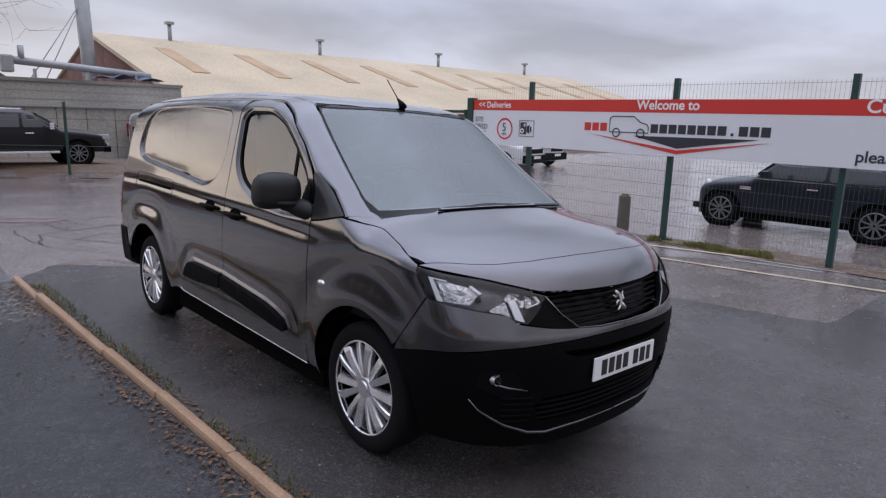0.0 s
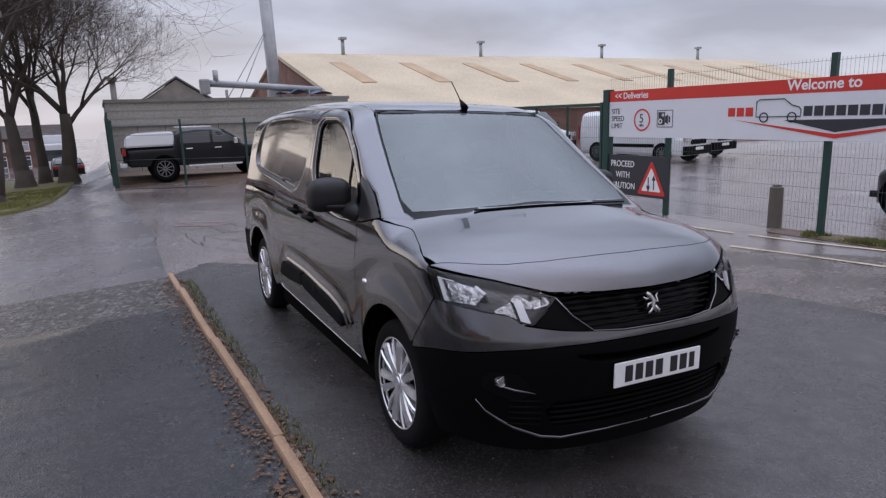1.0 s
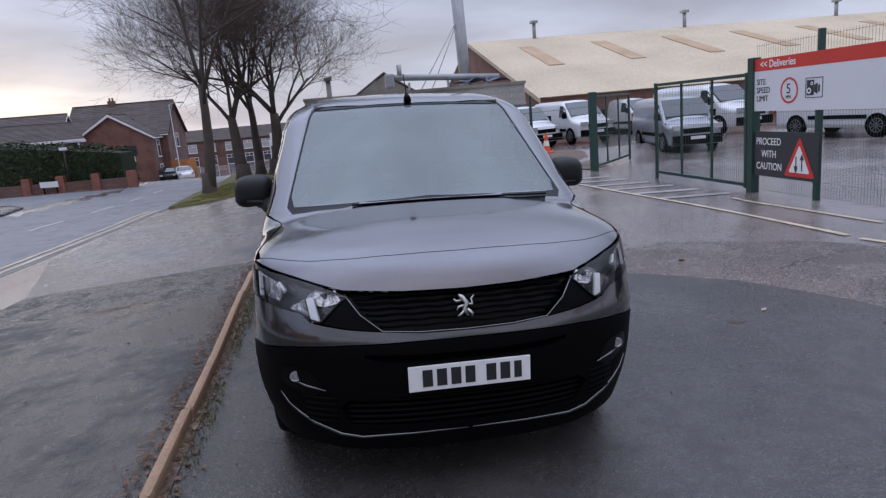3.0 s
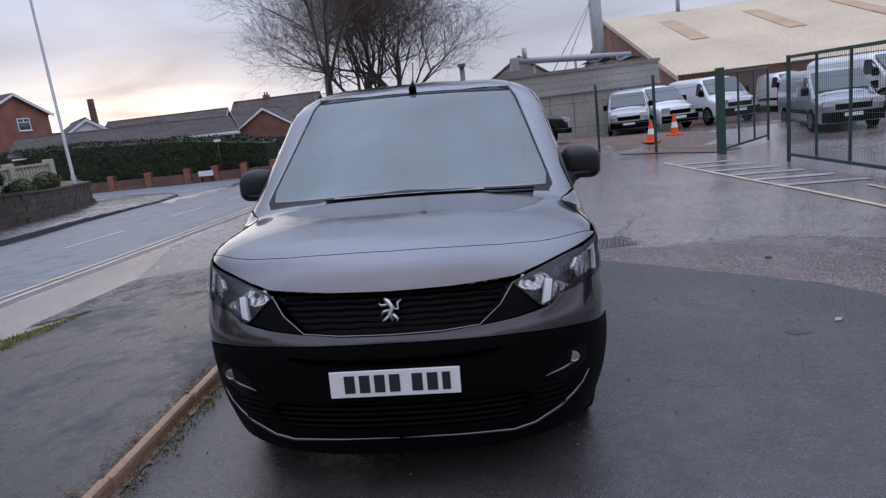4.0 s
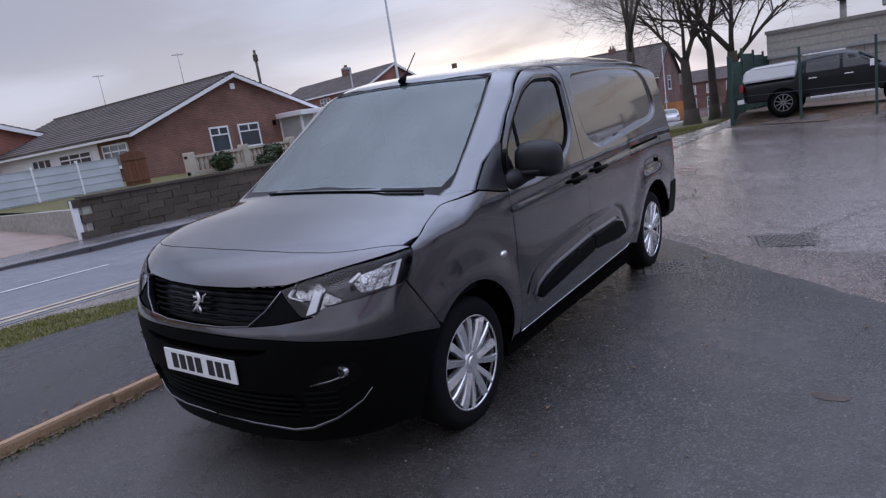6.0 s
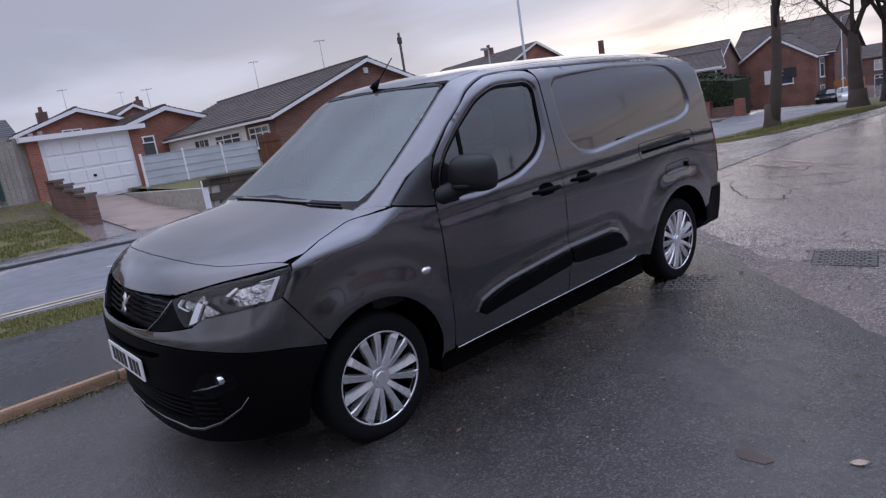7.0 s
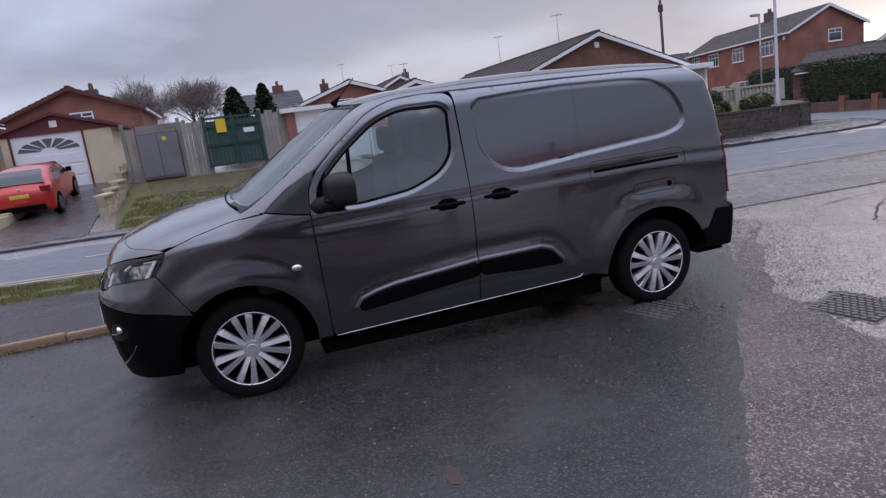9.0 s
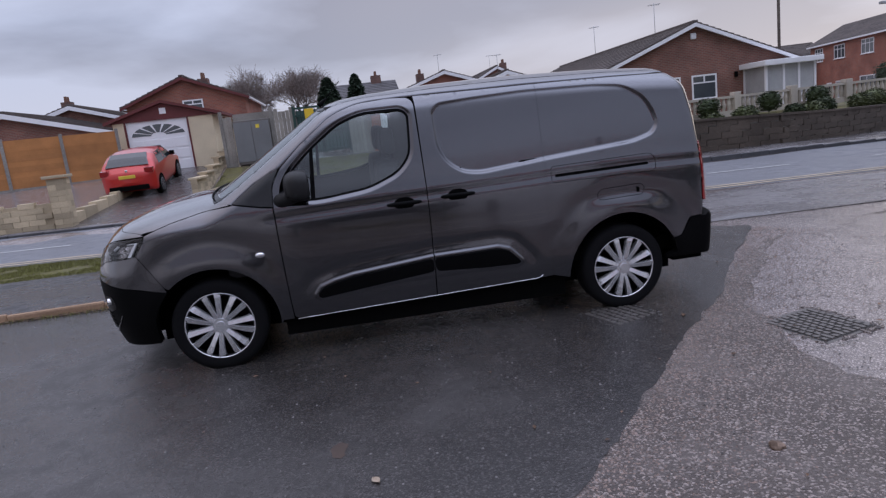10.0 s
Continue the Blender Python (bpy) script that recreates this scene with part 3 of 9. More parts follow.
T_DROP = smooth_table([(-1, .14), (-.2, .145), (.1, .19), (.25, .22), (.5, .21), (.9, .17), (1.05, .17), (1.3, .19), (1.6, .21), (3.9, .23)], -1, 3.9, width=10)
FRONT_AXLE, REAR_AXLE, HUB_Z, TYRE = 0.0, 2.975, 0.326, 0.326


def rounded(poly, r):
    """A polygon with its corners cut by short arcs."""
    out, n = [], len(poly)
    for i in range(n):
        p, a, b = Vector(poly[i]), Vector(poly[i - 1]), Vector(poly[(i + 1) % n])
        da, db = (a - p), (b - p)
        k = min(r, da.length * .45, db.length * .45)
        s, e = p + da.normalized() * k, p + db.normalized() * k
        out += [tuple(s * (1 - t) ** 2 + p * 2 * t * (1 - t) + e * t * t) for t in (0, .25, .5, .75, 1)]
    return out


RECESS = rounded([(1.62, 1.60), (1.68, 1.655), (1.9, 1.668), (2.3, 1.68), (2.84, 1.668), (3.06, 1.645), (3.22, 1.55), (3.29, 1.43), (3.305, 1.35), (3.25, 1.285), (3.10, 1.245), (2.4, 1.195), (1.93, 1.155), (1.80, 1.175), (1.69, 1.25), (1.63, 1.36)], .06)
STRIP = [(.692, .455), (.727, .50), (.82, .53), (.95, .555), (1.524, .607), (2.00, .615), (2.08, .59), (2.165, .50), (2.14, .485), (1.9, .49), (1.25, .488), (.82, .445), (.715, .435)]
WINDOW = rounded([(.555, 1.125), (.80, 1.113), (1.14, 1.15), (1.35, 1.23), (1.452, 1.335), (1.470, 1.595), (1.415, 1.640), (1.14, 1.638), (.96, 1.585), (.76, 1.452), (.62, 1.325), (.56, 1.22)], .07)


def smoothstep(a, b, v):
    t = np.clip((v - a) / (b - a), 0, 1)
    return t * t * (3 - 2 * t)


def poly_dist(poly, px, py):
    d = np.full(np.shape(px), 9.0)
    for i, (x0, y0) in enumerate(poly):
        x1, y1 = poly[(i + 1) % len(poly)]
        dx, dy = x1 - x0, y1 - y0
        t = np.clip(((px - x0) * dx + (py - y0) * dy) / (dx * dx + dy * dy), 0, 1)
        d = np.minimum(d, np.hypot(px - x0 - t * dx, py - y0 - t * dy))
    return d


def half_width(y, z, detail=True):
    """The half-breadth of the body at a station y behind the front axle and a height z."""
    y, z = np.broadcast_arrays(np.asarray(y, float), np.asarray(z, float))
    w = np.interp(z, *T_WIDTH)
    if detail:
        for yc, r0 in ((FRONT_AXLE, .47), (REAR_AXLE, .49)):
            r = np.hypot(y - yc, z - HUB_Z)
            w = w + 0.013 * np.exp(-((r - r0 + .04) / .09) ** 2) * smoothstep(.2, .5, z)
            w = w - 0.006 * np.exp(-((r - r0 - .13) / .07) ** 2) * smoothstep(.45, .7, z)
        near = (y > .5) & (y < 2.4) & (z < .9)
        if near.any():
            out = np.where(inside(STRIP, y.ravel(), z.ravel()).reshape(y.shape), 0, poly_dist(STRIP, y, z))
            upper = smoothstep(.42, .56, z)
            bump = .010 * (1 - smoothstep(.010, .034, out)) * smoothstep(.36, .44, z) - .010 * np.exp(-((out - .085) / .04) ** 2) * upper
            w = w + np.where(near, bump, 0)
        belt = np.interp(y, [-.3, .5, 1.5, 3.0, 3.6], [1.0, 1.055, 1.09, 1.13, 1.12])
        w = w - 0.006 * np.exp(-((z - belt + .03) / .03) ** 2) * smoothstep(.3, .6, y)
        w = w - 0.012 * np.exp(-(((y - 2.97) / .26) ** 2 + ((z - .90) / .05) ** 2))
    front = np.clip((y - np.interp(z, *T_FRONT)) / np.interp(z, [.2, .9, 1.2], [.60, .58, .55]), 0, 1)
    rear = np.clip((np.interp(z, *T_REAR) - y) / .17, 0, 1)
    top = np.clip((np.interp(y, *T_TOP) - z) / np.interp(y, *T_DROP), 0, 1)

    def round_off(d, p):
        return np.maximum(1 - (1 - d) ** p, 0) ** (1 / p)
    w = w * round_off(front, 2.5) * round_off(rear, 2.6) * round_off(top, 2.4)
    if detail:
        flat = (y > 1.5) & (y < 3.36) & (z > 1.1) & (z < 1.72)
        if flat.any():
            sd = np.where(inside(RECESS, y.ravel(), z.ravel()).reshape(y.shape), poly_dist(RECESS, y, z), 0)
            w = w - np.where(flat, np.interp(z, [1.18, 1.66], [.028, .014]) * smoothstep(0, .028, sd), 0)
        flat = (y > .45) & (y < 1.52) & (z > 1.06) & (z < 1.70)
        if flat.any():
            out = ~inside(WINDOW, y.ravel(), z.ravel()).reshape(y.shape)
            w = w - np.where(flat, 0.015 * (1 - smoothstep(.002, .03, np.where(out, poly_dist(WINDOW, y, z), 0))), 0)
    return w


def bisect(inner, outer, test, n=40):
    """The edge between a place inside and one outside, for arrays of places."""
    inner, outer = np.array(inner, float), np.array(outer, float)
    for _ in range(n):
        mid = (inner + outer) / 2
        ok = test(mid)
        inner, outer = np.where(ok, mid, inner), np.where(ok, outer, mid)
    return inner


PIVOT = 0.25


def on_body(view, a, b, side=1):
    """Places on the body: side (y, z), front (x, z), top (x, y), rear (x, z), round (turn about an upright line behind the nose, z)."""
    a, b = np.asarray(a, float), np.asarray(b, float)
    if view == "side":
        return np.stack([side * half_width(a, b), a, b], -1)
    if view == "front":
        y = bisect(np.full(a.shape, 1.2), np.full(a.shape, -1.0), lambda v: half_width(v, b, False) >= np.hypot(a, .05))
        return np.stack([a, y, b], -1)
    if view == "rear":
        y = bisect(np.full(a.shape, 2.0), np.full(a.shape, 3.9), lambda v: half_width(v, b, False) >= np.hypot(a, .05))
        return np.stack([a, y, b], -1)
    if view == "top":
        z = bisect(np.full(a.shape, .5), np.full(a.shape, 1.95), lambda v: half_width(b, v, False) >= np.hypot(a, .05))
        return np.stack([a, b, z], -1)
    s, c = np.sin(a), -np.cos(a)
    r = bisect(np.full(a.shape, .05), np.full(a.shape, 1.6), lambda v: half_width(PIVOT + v * c, b, True) >= np.hypot(v * s, .05))
    return np.stack([r * s, PIVOT + r * c, b], -1)


def turn_of(view, a, b):
    p = on_body(view, [a], [b])[0]
    return math.atan2(p[0], -(p[1] - PIVOT)), p[2]


def F(x, z):
    return turn_of("front", x, z)


def S(y, z):
    return turn_of("side", y, z)


def mirror_loop(half):
    """A loop that is given for x > 0, from the middle line round to the middle line, closed with its mirror image."""
    return half + [(-a, b) for a, b in reversed(half) if abs(a) > 1e-6]


def inset(poly, d):
    """The polygon drawn in by d along its corner bisectors."""
    area = sum(poly[i][0] * poly[(i + 1) % len(poly)][1] - poly[(i + 1) % len(poly)][0] * poly[i][1] for i in range(len(poly)))
    sg = 1 if area > 0 else -1
    out = []
    for i in range(len(poly)):
        p, a, b = Vector(poly[i]), Vector(poly[i - 1]), Vector(poly[(i + 1) % len(poly)])
        e0, e1 = (p - a), (b - p)
        if e0.length < 1e-7 or e1.length < 1e-7:
            continue
        e0.normalize(), e1.normalize()
        n = Vector((-e0.y - e1.y, e0.x + e1.x)) * sg
        n = n.normalized() if n.length > 1e-6 else Vector((-e0.y, e0.x)) * sg
        c = max(.5, n.dot(Vector((-e0.y, e0.x)) * sg))
        out.append(tuple(p + n * d / c))
    return out


def skin(name, view, poly, mat, parent, offset=0.0, rim=0.018, gap=0.0025, step=0.03, holes=(), rows=(), side=1, label="", middle=None):
    """One body panel: a polygon laid on the body, its edge folded inwards, so that true gaps run between panels."""
    poly = inset(poly, gap) if gap else list(poly)
    holes = [inset(h, -gap) if gap else list(h) for h in holes]
    v, f = fill(poly, step, holes, rows)
    P = on_body(view, v[:, 0], v[:, 1], side)
    # normals by small steps of the two coordinates
    e = {"front": .014, "rear": .014, "top": .012}.get(view, 2e-3)
    du = on_body(view, v[:, 0] + e, v[:, 1], side) - on_body(view, v[:, 0] - e, v[:, 1], side)
    dv = on_body(view, v[:, 0], v[:, 1] + e, side) - on_body(view, v[:, 0], v[:, 1] - e, side)
    N = np.cross(du, dv)
    N /= np.maximum(np.linalg.norm(N, axis=1), 1e-9)[:, None]
    mid = np.array(middle if middle is not None else (0, 1.4, .75))
    N *= np.sign(((P - mid) * N * np.array([1, .6, 1])).sum(1) + 1e-9)[:, None]
    if view == "side":
        N *= np.sign(N[:, 0] * side + 1e-9)[:, None]
    P = P + N * (offset(P)[:, None] if callable(offset) else offset)
    tri = P[f]
    fn = np.cross(tri[:, 1] - tri[:, 0], tri[:, 2] - tri[:, 0])
    flip = (fn * N[f].mean(1)).sum(1) < 0
    f = np.where(flip[:, None], f[:, ::-1], f)
    verts, faces = [tuple(p) for p in P], [tuple(int(i) for i in t) for t in f]
    if rim:
        count = {}
        for t in faces:
            for k in range(3):
                count.setdefault(frozenset((t[k], t[(k + 1) % 3])), []).append((t[k], t[(k + 1) % 3]))
        twin = {}
        for es in count.values():
            if len(es) == 1:
                a, b = es[0]
                quad = []
                for i in (a, b):
                    if i not in twin:
                        twin[i] = len(verts)
                        verts.append(tuple(P[i]))
                        verts.append(tuple(P[i] - N[i] * rim))
                    quad.append(twin[i])
                faces.append((quad[1], quad[0], quad[0] + 1, quad[1] + 1))
    me = bpy.data.meshes.new(name)
    me.from_pydata(verts, [], faces)
    me.materials.append(mat)
    me.shade_smooth()
    me.normals_split_custom_set_from_vertices([tuple(n) for n in N] + [(0.0, 0.0, 0.0)] * (len(verts) - len(N)))
    ob = new(name, me)
    ob.parent = parent
    if label:
        ob["label"] = label
    return ob


def patch(name, one, two, mat, parent, side=1, across=8, along=10, rim=.015, label=""):
    """A panel between two edges of the body that run side by side, bulged out to the body's surface."""
    def dense(pts):
        p = np.array(pts)
        n = len(p)
        return np.stack([np.interp(np.linspace(0, n - 1, (n - 1) * along + 1), np.arange(n), p[:, i]) for i in range(3)], -1)
    a, b = dense(one), dense(two)
    t = np.linspace(0, 1, across + 1)[None, :, None]
    chord = a[:, None] * (1 - t) + b[:, None] * t
    run = np.gradient(a + b, axis=0)
    out = np.cross(run, b - a)
    out *= np.sign(out[:, :1])
    out /= np.linalg.norm(out, axis=1)[:, None]
    out = np.broadcast_to(out[:, None], chord.shape)

    def within(d):
        p = chord + out * d[..., None]
        return half_width(p[..., 1], p[..., 2], False) >= np.abs(p[..., 0])
    d = bisect(np.full(chord.shape[:2], -.05), np.full(chord.shape[:2], .12), within)
    d[:, 0], d[:, -1] = 0, 0
    P = chord + out * d[..., None]
    n, m = P.shape[:2]
    rows = np.concatenate([P[:, :1] - out[:, :1] * rim, P, P[:, -1:] - out[:, -1:] * rim], 1)
    rows[..., 0] *= side
    m += 2
    verts = [tuple(p) for p in rows.reshape(-1, 3)]
    faces = [(i * m + j, i * m + j + 1, (i + 1) * m + j + 1, (i + 1) * m + j) for i in range(n - 1) for j in range(m - 1)]
    me = bpy.data.meshes.new(name)
    me.from_pydata(verts, [], faces if side < 0 else [q[::-1] for q in faces])
    me.materials.append(mat)
    me.shade_smooth()
    ob = new(name, me)
    ob.parent = parent
    ob["label"] = label
    return ob


def arc(cy, cz, r, a0, a1, n=22):
    return [(cy + r * math.cos(radians(a0 + (a1 - a0) * k / n)), cz + r * math.sin(radians(a0 + (a1 - a0) * k / n))) for k in range(n + 1)]


VAN = pose(-0.018, 0, 0.053) @ pose(0, 0, 0, -0.5, 2.4, 0)
van = thing("panel_van", VAN, "dark grey metallic panel van with black bumper on wet tarmac", "van")

# windscreen edge, as seen from the front and from the side
WS = [(.0, 1.188), (.3, 1.183), (.6, 1.165), (.735, 1.15), (.765, 1.18), (.755, 1.23), (.715, 1.38), (.675, 1.53), (.635, 1.66), (.61, 1.70), (.55, 1.712), (.3, 1.722), (.0, 1.726)]

FARCH, RARCH = .415, .43
front_arch = arc(FRONT_AXLE, HUB_Z, FARCH, 138, -8)
rear_arch = arc(REAR_AXLE, HUB_Z, RARCH, 180 + 2, 4)
DOOR = [(.509, .30), (1.53, .31), (1.532, 1.1), (1.515, 1.675), (1.48, 1.708), (1.35, 1.716), (1.12, 1.70), (1.0, 1.67), (.91, 1.635), (.70, 1.485), (.55, 1.345), (.490, 1.24), (.480, 1.1), (.491, .7)]
DOOR = rounded(DOOR, .035)
SLIDER = [(1.534, .312), (2.42, .345), (2.404, .62), (2.404, 1.705), (1.523, 1.712), (1.535, 1.1)]
QUARTER = [(2.4045, .62), (2.4205, .345)] + rear_arch + [(3.42, .52), (3.50, .655), (3.60, .665), (3.605, .76), (3.602, 1.215), (3.66, 1.225), (3.635, 1.42), (3.59, 1.56), (3.51, 1.672), (3.46, 1.69), (3.3, 1.692), (2.9, 1.70), (2.4045, 1.705)]
FENDER = [(.505, .30), (.487, .7), (.475, 1.095), (.40, 1.105), (.22, 1.143), (0, 1.112), (-.20, 1.07), (-.30, 1.040), (-.372, 1.014), (-.385, .97), (-.445, .885), (-.30, .655)] + front_arch[1:] + [(.43, .30)]
CORNER = [(.21, 1.152), (.40, 1.112), (.48, 1.102), (.49, 1.24), (.545, 1.35), (.50, 1.348), (.36, 1.262)]
RAIL_IN = [tuple(on_body("front", [x], [z])[0]) for x, z in [(.735, 1.148), (.765, 1.18), (.755, 1.23), (.715, 1.38), (.675, 1.53), (.635, 1.66), (.61, 1.70)]] + [tuple(on_body("top", [x], [y])[0]) for x, y in [(.610, .95), (.611, 1.02), (.613, 1.2), (.615, 1.4), (.62, 2.0), (.62, 2.8), (.61, 3.25), (.58, 3.42)]]
RAIL_OUT = [tuple(on_body("side", [y], [z])[0]) for y, z in [(.205, 1.149), (.25, 1.186), (.36, 1.268), (.535, 1.349), (.695, 1.487), (.834, 1.584), (.907, 1.638), (1.0, 1.675), (1.12, 1.705), (1.25, 1.717), (1.42, 1.722), (2.0, 1.719), (2.8, 1.709), (3.3, 1.699), (3.46, 1.697)]]
STRIP_F = rounded([(.692, .455), (.727, .50), (.82, .53), (.95, .555), (1.524, .607), (1.524, .515), (1.25, .488), (.82, .445), (.715, .435)], .03)
STRIP_R = rounded([(1.54, .607), (2.00, .615), (2.08, .59), (2.165, .50), (2.14, .485), (1.9, .49), (1.54, .515)], .03)
TAIL = rounded([(3.605, .77), (3.69, .77), (3.715, .9), (3.705, 1.2), (3.60, 1.21)], .02)
BACK_BUMPER = [(3.30, .36)] + arc(REAR_AXLE, HUB_Z, RARCH, 10, 26, 6) + [(3.43, .53), (3.51, .652), (3.74, .668), (3.77, .60), (3.76, .40), (3.66, .355)]
SHELL = [(-.40, .64), (-.46, .86), (-.39, .99), (-.2, 1.06), (.2, 1.10)] + [(.40, 1.20), (.58, 1.32), (.73, 1.455), (.94, 1.615), (1.12, 1.68), (1.5, 1.715), (2.4, 1.70), (3.3, 1.685), (3.42, 1.62), (3.58, 1.24), (3.60, .66), (3.45, .5)] + list(reversed(rear_arch)) + [(2.5, .33), (.45, .29)] + list(reversed(front_arch[1:]))

LEDGE = [inset(STRIP, -d) for d in (.004, .012, .020, .028, .036, .048)]
DISH = [inset(RECESS, d) for d in (-.008, .001, .009, .017, .026, .034)]
for side in (1, -1):
    skin("fender", "side", FENDER, M_PAINT, van, side=side, gap=.0003, step=.025)
    door = skin("front_door", "side", DOOR, M_PAINT, van, side=side, holes=[WINDOW], step=.02, rows=[inset(WINDOW, -d) for d in (.010, .020, .030, .04)] + LEDGE)
    skin("window_seal", "side", inset(WINDOW, -.004), M_BLACK, door, offset=-.004, rim=.02, gap=0, side=side, holes=[inset(WINDOW, .012)], step=.04)
    pane = skin("window_pane", "side", inset(WINDOW, .006), M_GLASS, door, offset=-.012, rim=0, gap=0, side=side, step=.06)
    pane.visible_shadow = False
    skin("window_divider", "side", [(.735, 1.118), (.765, 1.118), (.79, 1.47), (.765, 1.455)], M_BLACK, door, offset=-.008, rim=.01, gap=0, side=side)
    skin("side_door", "side", SLIDER, M_PAINT, van, side=side, step=.02, gap=.0006, rows=DISH + LEDGE, label="sliding side door with a blind recessed panel")
    skin("quarter_panel", "side", QUARTER, M_PAINT, van, side=side, step=.02, gap=.0006, rows=DISH)
    skin("mirror_corner", "side", CORNER, M_CORNER, van, side=side, label="matt black corner trim under the mirror")
    patch("body_side_rail", RAIL_IN, RAIL_OUT, M_PAINT, van, side, label="painted screen pillar and roof rail")
    skin("door_strip", "side", STRIP_F, M_BLACK, van, offset=.02, rim=.04, gap=0, side=side, label="black rubbing strip")
    skin("door_strip", "side", STRIP_R, M_BLACK, van, offset=.02, rim=.04, gap=0, side=side, label="black rubbing strip")
    skin("tail_light", "side", TAIL, M_RED_LENS, van, offset=.006, rim=.03, gap=0, side=side, label="red tail light")
    skin("rear_bumper_end", "side", BACK_BUMPER, M_BLACK, van, offset=.005, rim=.05, side=side)
    skin("body_liner", "side", SHELL, M_LINER, van, offset=-.016, rim=0, gap=0, side=side, step=.08, holes=[inset(WINDOW, -.01)])
    skin("slide_rail", "side", rounded([(2.47, 1.072), (3.185, 1.087), (3.185, 1.106), (2.47, 1.093)], .008), M_LINER, van, offset=.003, rim=.004, gap=0, side=side, label="black slot of the sliding door's rail")
    bm = bmesh.new()
    rail_loop = [(2.44, 1.15), (3.21, 1.167), (3.245, 1.12), (3.24, 1.05), (3.20, 1.035), (2.44, 1.035)]
    tube(bm, [tuple(p) for p in on_body("side", *np.array(densify(rounded(rail_loop, .03), .03)).T, side)], .0022, seg=5, cyclic=True)
    part("seam", bm, M_LINER, van)
    if side == 1:
        bm = bmesh.new()
        tube(bm, [tuple(p) for p in on_body("side", *np.array(densify(rounded([(2.80, .945), (3.12, .955), (3.15, .92), (3.13, .875), (2.80, .865), (2.775, .90)], .04), .02)).T, side)], .0025, seg=5, cyclic=True)
        part("fuel_flap_seam", bm, M_LINER, van)
        boxes("fuel_flap_latch", M_LINER, van, (.905, 3.09, .895, .922, 3.10, .93))
    # handles: a near-black patch painting the shade of the recess, and a grip
    for y0, z0 in ((1.248, 1.020), (1.632, 1.034)):
        skin("handle_recess", "side", rounded([(y0 + .05, z0 - .032), (y0 + .18, z0 - .032), (y0 + .19, z0 + .02), (y0 + .15, z0 + .042), (y0 + .08, z0 + .042), (y0 + .045, z0 + .02)], .03), M_LINER, van, offset=.002, rim=.002, gap=0, side=side)
        x = float(half_width(y0 + .1, z0))
        bm = bmesh.new()
        pts = [(side * (x + d), y0 + t, z0 + h) for t, d, h in ((.0, .004, .0), (.02, .022, .002), (.06, .034, .004), (.17, .034, .004), (.21, .022, .003), (.232, .004, .0))]
        tube(bm, pts, [.010, .014, .016, .016, .014, .010], seg=10)
        part("door_handle", bm, M_BLACK, van, smooth=True, label="black plastic door handle")
    # side repeater
    x = float(half_width(.345, .79))
    bm = bmesh.new()
    bmesh.ops.create_uvsphere(bm, u_segments=16, v_segments=8, radius=1, matrix=Matrix.Translation((side * x, .345, .79)) @ Matrix.Diagonal((.012, .034, .02, 1)))
    part("side_repeater", bm, M_CHROME, van, smooth=True, label="small clear side repeater lamp")
    # door mirror: domed housing on a swept foot, with a lip round its lower half
    def mirror_at(x, y, z):
        return (side * (x + .995), y + .655 + x * .16, z + 1.232)

    def super_ring(half, power, u):
        return math.copysign(abs(math.cos(u)) ** power, math.cos(u)) * half[0], math.copysign(abs(math.sin(u)) ** power, math.sin(u)) * half[1]
    bm = bmesh.new()
    rings = []
    for y, k in ((-.078, .30), (-.072, .55), (-.058, .76), (-.034, .91), (0, .99), (.035, 1.0), (.062, .985), (.07, .95)):
        ring = []
        for i in range(32):
            x, z = super_ring((.118 * k, .104 * k), .62, 2 * math.pi * i / 32)
            z = z * (.86 if z < 0 else 1) - .012 * max(0, x / .118)
            ring.append(bm.verts.new(mirror_at(x, y, z)))
        rings.append(ring)
    for q, r in zip(rings, rings[1:]):
        for i in range(32):
            bm.faces.new((q[i], q[(i + 1) % 32], r[(i + 1) % 32], r[i]))
    bm.faces.new(rings[0])
    bm.faces.new(rings[-1])
    bmesh.ops.recalc_face_normals(bm, faces=bm.faces[:])
    mirror = part("door_mirror", bm, M_MIRROR, van, smooth=True, label="large black door mirror housing")
    bm = bmesh.new()
    tube(bm, [mirror_at(.108, -.01, -.048), mirror_at(.03, -.062, -.052), mirror_at(-.07, -.064, -.058), mirror_at(-.115, -.03, -.075)], [.010, .016, .018, .02], seg=8)
    part("mirror_lip", bm, M_MIRROR, mirror, smooth=True)
    bm = bmesh.new()
    tube(bm, [(side * .838, .50, 1.128), (side * .872, .535, 1.135), (side * .90, .585, 1.15), (side * .925, .64, 1.165), (side * .97, .665, 1.17)], [.048, .052, .052, .046, .036], seg=14)
    part("mirror_arm", bm, M_MIRROR, mirror, smooth=True)
    bm = bmesh.new()
    ring = [bm.verts.new(mirror_at(*[v for v in (super_ring((.105, .090), .62, 2 * math.pi * i / 32)[0], .073, super_ring((.105, .080), .62, 2 * math.pi * i / 32)[1])])) for i in range(32)]
    bm.faces.new(ring)
    part("mirror_glass", bm, M_CHROME, mirror)
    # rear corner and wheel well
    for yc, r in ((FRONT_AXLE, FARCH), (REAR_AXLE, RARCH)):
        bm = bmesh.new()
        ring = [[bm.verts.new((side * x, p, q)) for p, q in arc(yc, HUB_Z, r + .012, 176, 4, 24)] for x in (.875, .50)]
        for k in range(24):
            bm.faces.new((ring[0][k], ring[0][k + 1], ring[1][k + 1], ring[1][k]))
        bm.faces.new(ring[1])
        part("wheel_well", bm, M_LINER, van)

